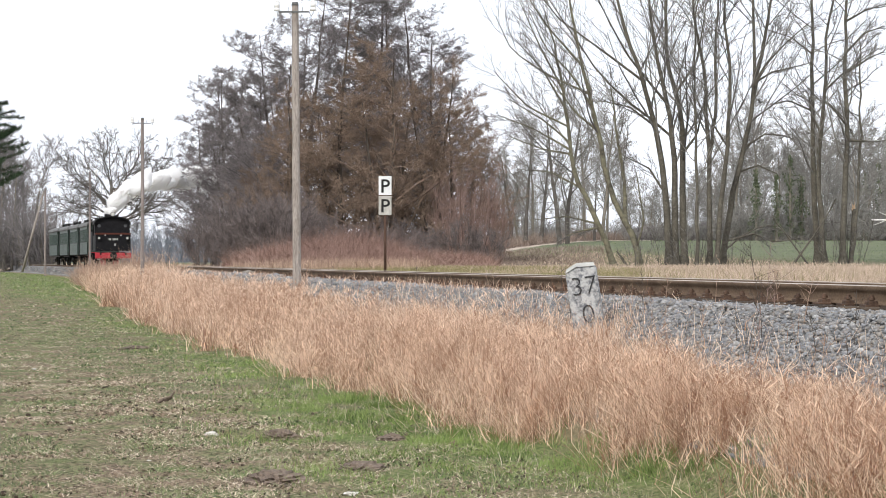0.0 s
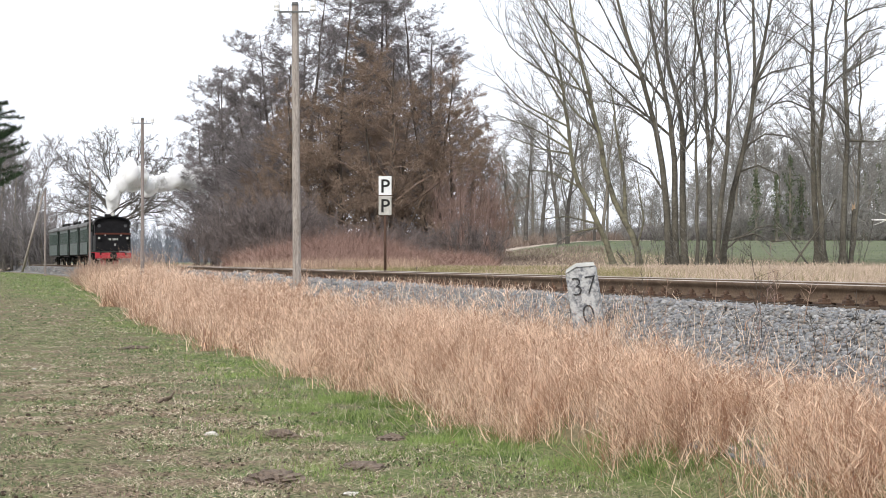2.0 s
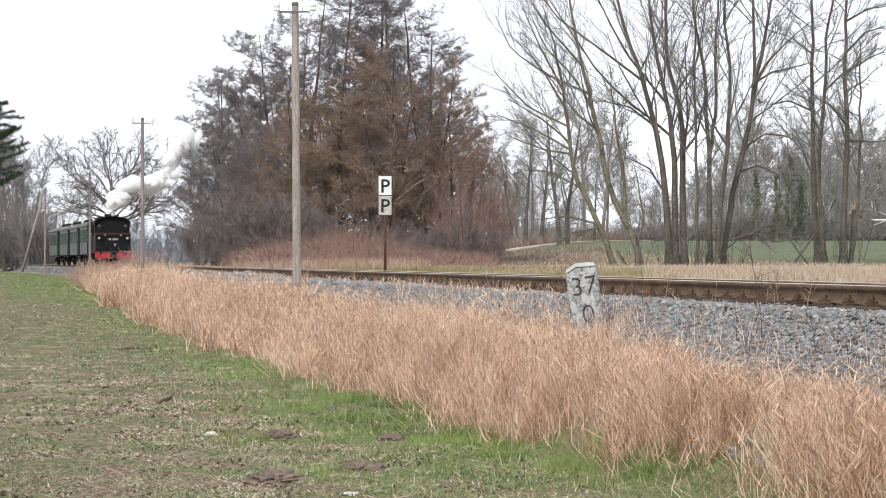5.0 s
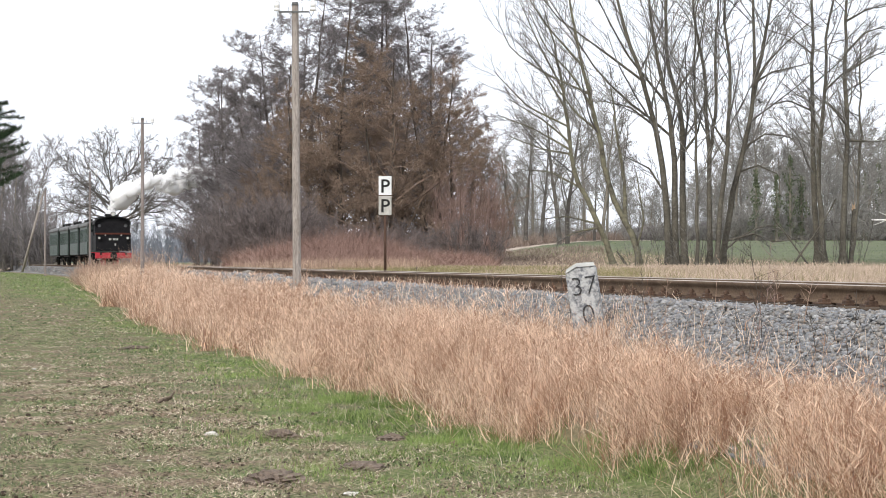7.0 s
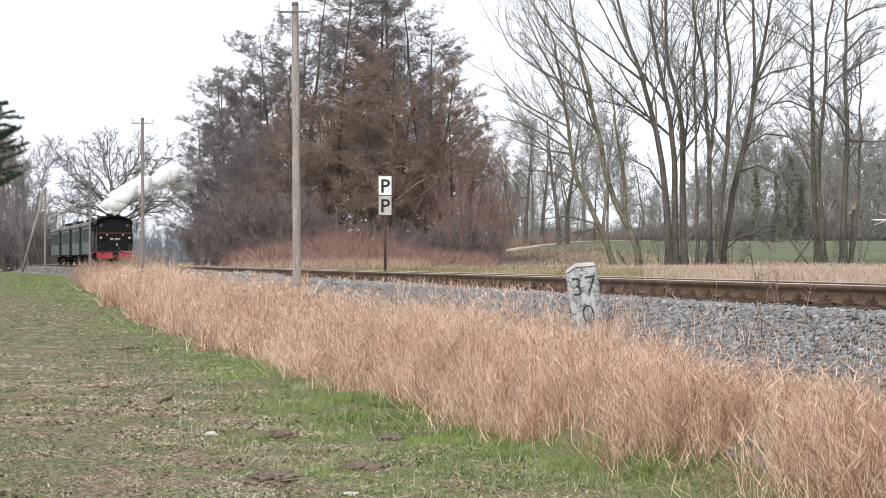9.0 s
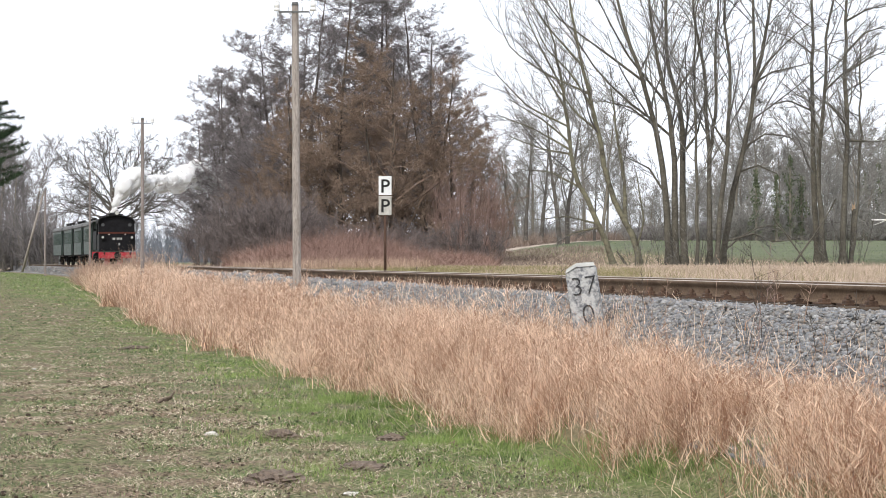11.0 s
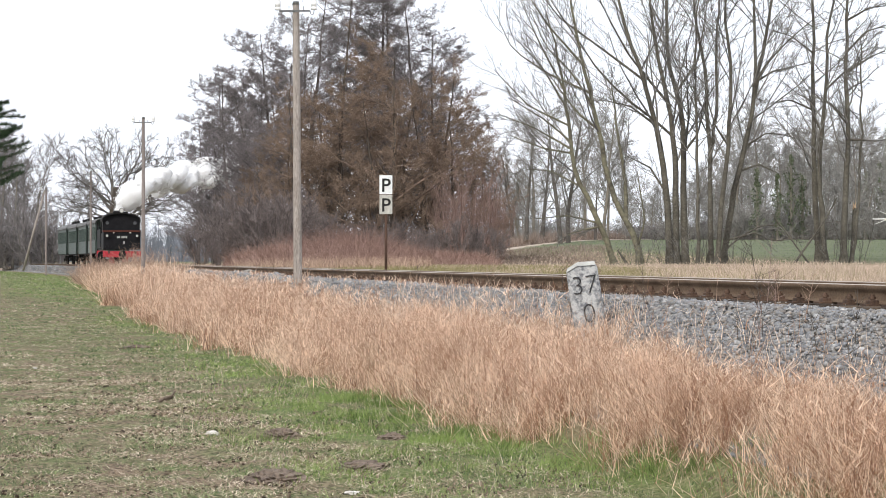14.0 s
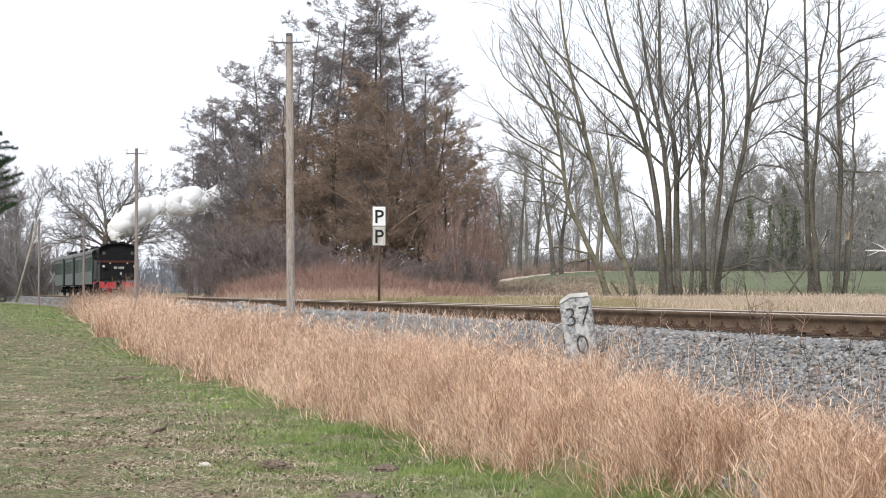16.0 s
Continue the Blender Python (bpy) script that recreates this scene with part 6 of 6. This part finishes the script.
    prism(bm, [(-1.12, 0.95), (1.12, 0.95)] + arch(1.12, 2.72, 3.11), 2.95, 3.0)
    part("front_wall", bm, "black", cab)
    bm = BM()
    outer = arch(1.18, 2.68, 3.20, 16)
    prism(bm, outer + [(x * 0.96, z - 0.06) for x, z in outer[::-1]], 0.72, 3.15)
    roof = P("roof", bm, "soot", "sooty arched roof")
    bm = BM()
    box(bm, (0, 1.9, 3.24), (0.9, 0.9, 0.08), 0.02)
    part("vent", bm, "soot", roof)
    bm = BM()
    cyl(bm, (0.02, 0.98, 3.33), (0.02, 0.72, 3.33), 0.13, 0.16, 20)
    box(bm, (0.02, 0.85, 3.21), (0.12, 0.18, 0.10), 0.01)
    top = P("headlamp", bm, "soot", "headlamp on the cab roof")
    bm = BM()
    cyl(bm, (0.02, 0.72, 3.33), (0.02, 0.70, 3.33), 0.135, 0.12, 20)
    part("lens", bm, "lamp_glass", top, "pale glass lens")
    # boiler
    bm = BM()
    cyl(bm, (0, 3.0, 2.05), (0, 6.3, 2.05), 0.62, n=32)
    P("boiler", bm, "black", sm=False)
    bm = BM()
    cyl(bm, (0, 6.3, 2.05), (0, 8.3, 2.05), 0.66, n=32)
    cyl(bm, (0, 8.3, 2.05), (0, 8.36, 2.05), 0.55, n=32)
    P("smokebox", bm, "soot")
    bm = BM()
    cyl(bm, (0.1, 6.8, 2.6), (0.1, 6.8, 3.38), 0.20, 0.18, 24)
    cyl(bm, (0.1, 6.8, 3.30), (0.1, 6.8, 3.45), 0.21, 0.26, 24)
    P("chimney", bm, "soot", "sooty chimney", True)
    for y, r, h in ((4.2, 0.32, 3.05), (5.7, 0.28, 3.0)):
        bm = BM()
        cyl(bm, (0, y, 2.5), (0, y, h), r, n=24)
        bmesh.ops.create_uvsphere(bm, u_segments=24, v_segments=10, radius=r, matrix=Matrix.Translation((0, y, h)))
        P("dome", bm, "black", sm=True)
    for s in (-1, 1):
        bm = BM()
        box(bm, (s * 0.90, 4.9, 1.62), (0.52, 3.8, 1.2), 0.04)
        P("side_tank", bm, "black", "black side tank")
        bm = BM()
        cyl(bm, (s * 0.85, 7.1, 0.62), (s * 0.85, 8.0, 0.62), 0.26, n=20)
        P("cylinder", bm, "black")
        bm = BM()
        box(bm, (s * 0.66, 4.3, 0.42), (0.05, 3.5, 0.09), 0.01)
        P("coupling_rod", bm, "zinc", "steel coupling rod")
    bm = BM()
    box(bm, (0, 8.65, 0.70), (2.2, 0.12, 0.42), 0.02)
    P("front_beam", bm, "red", "red front beam")
    sets = [wheelset(ob, y, 0.425, 0.42, "red") for y in (2.3, 3.5, 4.7, 5.9)]
    return ob, sets


def build_coach():
    ob = thing("railway_coach", "dark green wooden coach with a grey arched roof", "railway coach", group="coaches of the train")
    L, half = 9.9, 1.06
    bm = BM()
    box(bm, (0, L / 2, 0.82), (2.0, L, 0.16), 0.01)
    P = lambda name, bm, mat, label="", sm=False: part(name, bm, mat, ob, label, sm)
    P("underframe", bm, "soot", "black underframe")
    bm = BM()
    box(bm, (-half, L / 2, 1.20), (0.05, L - 1.5, 0.84))
    box(bm, (half, L / 2, 1.20), (0.05, L - 1.5, 0.84))
    box(bm, (-half, L / 2, 2.62), (0.05, L - 1.5, 0.26))
    box(bm, (half, L / 2, 2.62), (0.05, L - 1.5, 0.26))
    n = 8
    for k in range(n + 1):
        y = 0.75 + (L - 1.5) * k / n
        for s in (-1, 1):
            box(bm, (s * half, y, 2.05), (0.06, 0.28, 0.92))
            box(bm, (s * (half + 0.02), y, 1.25), (0.02, 0.05, 0.72))
    body = P("body", bm, "coach_green", "dark green panelled sides")
    for y in (0.78, L - 0.78):
        bm = BM()
        prism(bm, [(-half, 0.9), (half, 0.9)] + arch(half, 2.70, 3.02, 10), y - 0.03, y + 0.03)
        end = P("end_wall", bm, "coach_green", "dark green end wall")
        f = -1 if y < 2 else 1
        bm = BM()
        box(bm, (0, y + f * 0.035, 1.75), (0.7, 0.02, 1.7), 0.01)
        part("door", bm, "coach_green", end)
        for x in (-0.68, 0.68):
            bm = BM()
            box(bm, (x, y + f * 0.035, 2.1), (0.42, 0.02, 0.72), 0.01)
            part("window", bm, "glass", end)
    for k in range(n):
        y = 0.75 + (L - 1.5) * (k + 0.5) / n
        for s in (-1, 1):
            bm = BM()
            box(bm, (s * (half - 0.01), y, 2.05), (0.01, 0.8, 0.90))
            part("window", bm, "glass", body)
    bm = BM()
    box(bm, (-half - 0.028, L / 2, 1.60), (0.012, L - 1.5, 0.03))
    box(bm, (half + 0.028, L / 2, 1.60), (0.012, L - 1.5, 0.03))
    part("waist_line", bm, "roof_grey", body, "dull grey waist line")
    bm = BM()
    o = arch(1.16, 2.72, 3.14, 12)
    prism(bm, o + [(x * 0.97, z - 0.05) for x, z in o[::-1]], 0.0, L)
    roof = P("roof", bm, "roof_grey", "grey felt roof")
    for y in (2.2, 5.0, 7.7):
        bm = BM()
        cyl(bm, (0, y, 3.08), (0, y, 3.32), 0.10, n=10)
        cyl(bm, (0, y, 3.32), (0, y, 3.40), 0.19, 0.08, 10)
        part("vent", bm, "soot", roof)
    for y in (0.06, L - 0.06):
        for s in (-1, 1):
            bm = BM()
            cyl(bm, (s * 0.98, y, 0.9), (s * 0.98, y, 2.75), 0.03, n=8)
            P("platform_post", bm, "soot")
        bm = BM()
        for z in (1.35, 1.85):
            cyl(bm, (-0.98, y, z), (0.98, y, z), 0.02, n=6)
        for k in range(9):
            cyl(bm, (-0.9 + k * 0.225, y, 0.9), (-0.9 + k * 0.225, y, 1.85), 0.012, n=5)
        P("platform_rail", bm, "soot")
        bm = BM()
        f = -1 if y < 2 else 1
        cyl(bm, (0, y, 0.66), (0, y + f * 0.25, 0.66), 0.07, n=10)
        cyl(bm, (0, y + f * 0.25, 0.66), (0, y + f * 0.29, 0.66), 0.19, n=16)
        P("buffer", bm, "soot")
    sets = []
    for yb in (1.9, L - 1.9):
        bm = BM()
        for s in (-1, 1):
            box(bm, (s * 0.55, yb, 0.45), (0.08, 1.9, 0.16), 0.02)
            for dy in (-0.65, 0.65):
                box(bm, (s * 0.58, yb + dy, 0.36), (0.12, 0.20, 0.22), 0.02)
        box(bm, (0, yb, 0.58), (1.2, 0.3, 0.2), 0.02)
        P("bogie", bm, "soot", "black bogie")
        sets += [wheelset(ob, yb + dy, 0.32, 0.42, "soot") for dy in (-0.65, 0.65)]
    return ob, sets


loco, loco_wheels = build_loco()
coach, coach_wheels = build_coach()
coaches = [(coach, coach_wheels)]
for i in range(3):
    c = copy_thing(coach, track_pose(175.0 + 10.5 * i))
    coaches.append((c, [o for o in c.children if o.name.startswith("wheelset")]))

RUN = [(0.0, 0.0), (6.5, 0.0), (7.0, 0.24), (7.5, 0.64), (8.0, 1.04), (8.5, 1.45), (9.0, 1.93), (9.5, 2.45), (10.0, 3.01), (10.5, 3.57), (11.0, 4.14), (11.5, 4.7),
       (12.0, 5.26), (12.5, 5.9), (13.0, 6.58), (13.5, 7.31), (14.0, 8.11), (14.5, 8.99), (15.0, 9.96), (15.5, 11.0), (16.0, 12.12)]


def gone(t):
    return float(np.interp(t, [a for a, _ in RUN], [b for _, b in RUN]))


# ---------------------------------------------------------------- steam
def puff_mesh(seed, shrink=1.0):
    """A billow of steam: a white ball with lumps of three sizes."""
    rng = np.random.default_rng(seed)
    bm = bmesh.new()
    bmesh.ops.create_icosphere(bm, subdivisions=3, radius=1.0)
    hv = np.array([tuple(p.co) for p in bm.verts])
    hf = np.array([[q.index for q in p.verts] for p in bm.faces])
    bm.free()
    k1, k2 = rng.normal(0, 2.6, (3, 3)), rng.normal(0, 6, (3, 3))
    k3 = rng.normal(0, 13, (3, 4))
    lump = 1 + 0.13 * np.sin(hv @ k1).sum(1) + 0.055 * np.sin(hv @ k2).sum(1) + 0.02 * np.sin(hv @ k3).sum(1)
    size = (0.40, 0.50, 0.60, 0.72)[seed % 4]
    v, f = hv * (size * np.clip(lump, 0.5, 1.45))[:, None] * np.array((1.45, 1.0, 0.85)), hf
    if seed % 3 == 0:      # some are looser: a small core in a cloud of flakes
        v = v * 0.6
    n = 200 if seed % 3 == 0 else 50
    d = rng.normal(size=(n, 3))
    d /= np.linalg.norm(d, axis=1)[:, None]
    c = d * ((0.25 + size * 0.85) * rng.uniform(0.55, 1, n) ** 0.5)[:, None] * np.array((1.45, 1.0, 0.85)) * (1 + 0.13 * np.sin(d @ k1).sum(1))[:, None]
    a, b = rng.normal(0, 0.045, (n, 3)), rng.normal(0, 0.045, (n, 3))
    fv, ff = np.stack([c - (a + b) / 3, c + a, c + b], 1).reshape(-1, 3), np.arange(n * 3).reshape(-1, 3)
    core = len(f)
    v, f = merge((v * 0.92, f), (fv, ff))
    v = v * shrink
    me = mesh_of("puff", v, f, "wisp", True)
    me.materials.append(M["steam"])
    for p in me.polygons[:core]:
        p.material_index = 1
    return me


plume = thing("steam_plume", "white steam drifting from the locomotive's chimney", "steam")
puff_meshes = [puff_mesh(400 + i) for i in range(8)]
jet_meshes = [puff_mesh(421 + i, 0.46) for i in range(4)]
PUFFS = []
rp = random.Random(12)
TICK = 1 / FPS
t = -2.6
while t < 15.95:
    ob = tagged(child("puff", puff_meshes[rp.randrange(8)], plume), kind="stuff")
    PUFFS.append((round(t / TICK) * TICK, ob, False))
    hard = 1.5 < t < 2.2 or 3.1 < t < 4.2 or t > 10.6
    t += rp.uniform(0.016, 0.05) if hard else rp.uniform(0.03, 0.075)
t = -0.3
while t < 15.95:
    PUFFS.append((round(t / TICK) * TICK, tagged(child("puff", jet_meshes[rp.randrange(4)], plume), kind="stuff"), True))
    t += rp.uniform(0.014, 0.032)


def chimney_at(t):
    return track_pose(FRONT - gone(max(t, 0)) * 0.98) @ Vector((0.18, 6.8, 3.5))


def boost(t):
    """How hard the steam is thrown up at t seconds."""
    return float(np.interp(t, [-3, 1.45, 1.6, 2.05, 2.2, 3.1, 3.25, 3.95, 4.15, 10.4, 10.8, 11.6, 12.4, 13.0, 14.0, 16.0],
                           [0.95, 0.95, 1.75, 1.75, 0.95, 0.9, 1.85, 1.85, 0.9, 0.9, 1.7, 1.4, 1.0, 0.75, 0.66, 0.95]))


def puff_place(t0, age, sway):
    """Where a puff that left the chimney at t0 is, age seconds later."""
    age = max(age, 0.0)
    k = boost(t0)
    rise = float(np.interp(t0, [13.2, 13.7, 14.6, 15.1], [0.15, 0.68, 0.68, 0.3]))
    run = 3.7 * (age - 0.04 * (1 - math.exp(-age / 0.04)))
    up = 2.35 * (k + 0.14) * (1 - math.exp(-age / 0.42)) + rise * age
    spread = 0.02 + 0.44 * age ** 0.8
    p = chimney_at(t0) + Vector((run + sway[0] * spread, 0.05 * run + 9.0 * max(0.0, age - 0.45) + sway[1] * spread, up + sway[2] * spread * 0.8))
    return p


def motions():
    """All that moves: the train, its wheels and the steam."""
    def run_rows(y0):
        return [(t, track_pose(y0 - s * 0.98)) for t, s in RUN]

    def turn_rows(o, r):
        base = o.location.copy()
        rows = []
        for t in [x * 0.5 for x in range(33)]:
            rows.append((t, pose(base.x, base.y, base.z, math.degrees(gone(t) / r))))
        return rows

    walk(loco, run_rows(FRONT))
    for w in loco_wheels:
        walk(w, turn_rows(w, 0.425))
    for i, (c, sets) in enumerate(coaches):
        walk(c, run_rows(FRONT + (9.3 + 10.55 * i) * 0.977))
        for w in sets:
            walk(w, turn_rows(w, 0.32))
    rnd = random.Random(14)
    for t0, ob, jet in PUFFS:
        wide = 0.35 if jet else 0.7 if t0 < 14 else 0.9
        sway = (rnd.gauss(0, wide), rnd.gauss(0, wide), rnd.gauss(0, wide))
        spin = (rnd.uniform(-60, 60), rnd.uniform(-45, -5) if boost(t0) < 1.5 else rnd.uniform(-80, -40), rnd.uniform(-15, 15))
        rows = []
        store = Vector((0, 6.8, 2.2 if jet else -3.2))
        if t0 > 0:
            for t in [x for x, _ in RUN if x < t0 - 1.5 * TICK] + [t0 - TICK]:
                p = track_pose(FRONT - gone(t) * 0.98) @ store
                rows.append((t, pose(*p, *spin)))
        for age in (0.0, 3 * TICK, 4 * TICK, 0.24, 0.35, 0.55, 0.8, 1.1, 1.5, 2.0, 2.6, 3.4, 4.5, 6.0, 8.0, 11.0, 14.0, 19.0):
            t = t0 + age
            if 0 <= t <= 16.0:
                p = puff_place(t0, min(age, 3.4), sway)
                if age < 0.12 and not jet:      # billows swell out of the thin jet
                    p = track_pose(FRONT - gone(max(t, 0)) * 0.98) @ store
                if age > 3.4:
                    p += Vector((0.35, 3.0, 0.5)) * (age - 3.4)
                if not rows or t > rows[-1][0] + 0.9 * TICK:
                    rows.append((t, pose(*p, spin[0] + 20 * age, spin[1], spin[2] + 4 * age)))
        if rows[0][0] > 0:
            a0 = -t0
            p = puff_place(t0, min(a0, 3.4), sway) + Vector((0.35, 3.0, 0.5)) * max(0.0, a0 - 3.4)
            rows.insert(0, (0.0, pose(*p, spin[0] + 20 * a0, spin[1], spin[2] + 4 * a0)))
        if rows[-1][0] < 16.0:
            a1 = 16.0 - t0
            p = puff_place(t0, min(a1, 3.4), sway) + Vector((0.35, 3.0, 0.5)) * max(0.0, a1 - 3.4)
            rows.append((16.0, pose(*p, spin[0] + 20 * a1, spin[1], spin[2] + 4 * a1)))
        walk(ob, rows)


motions()
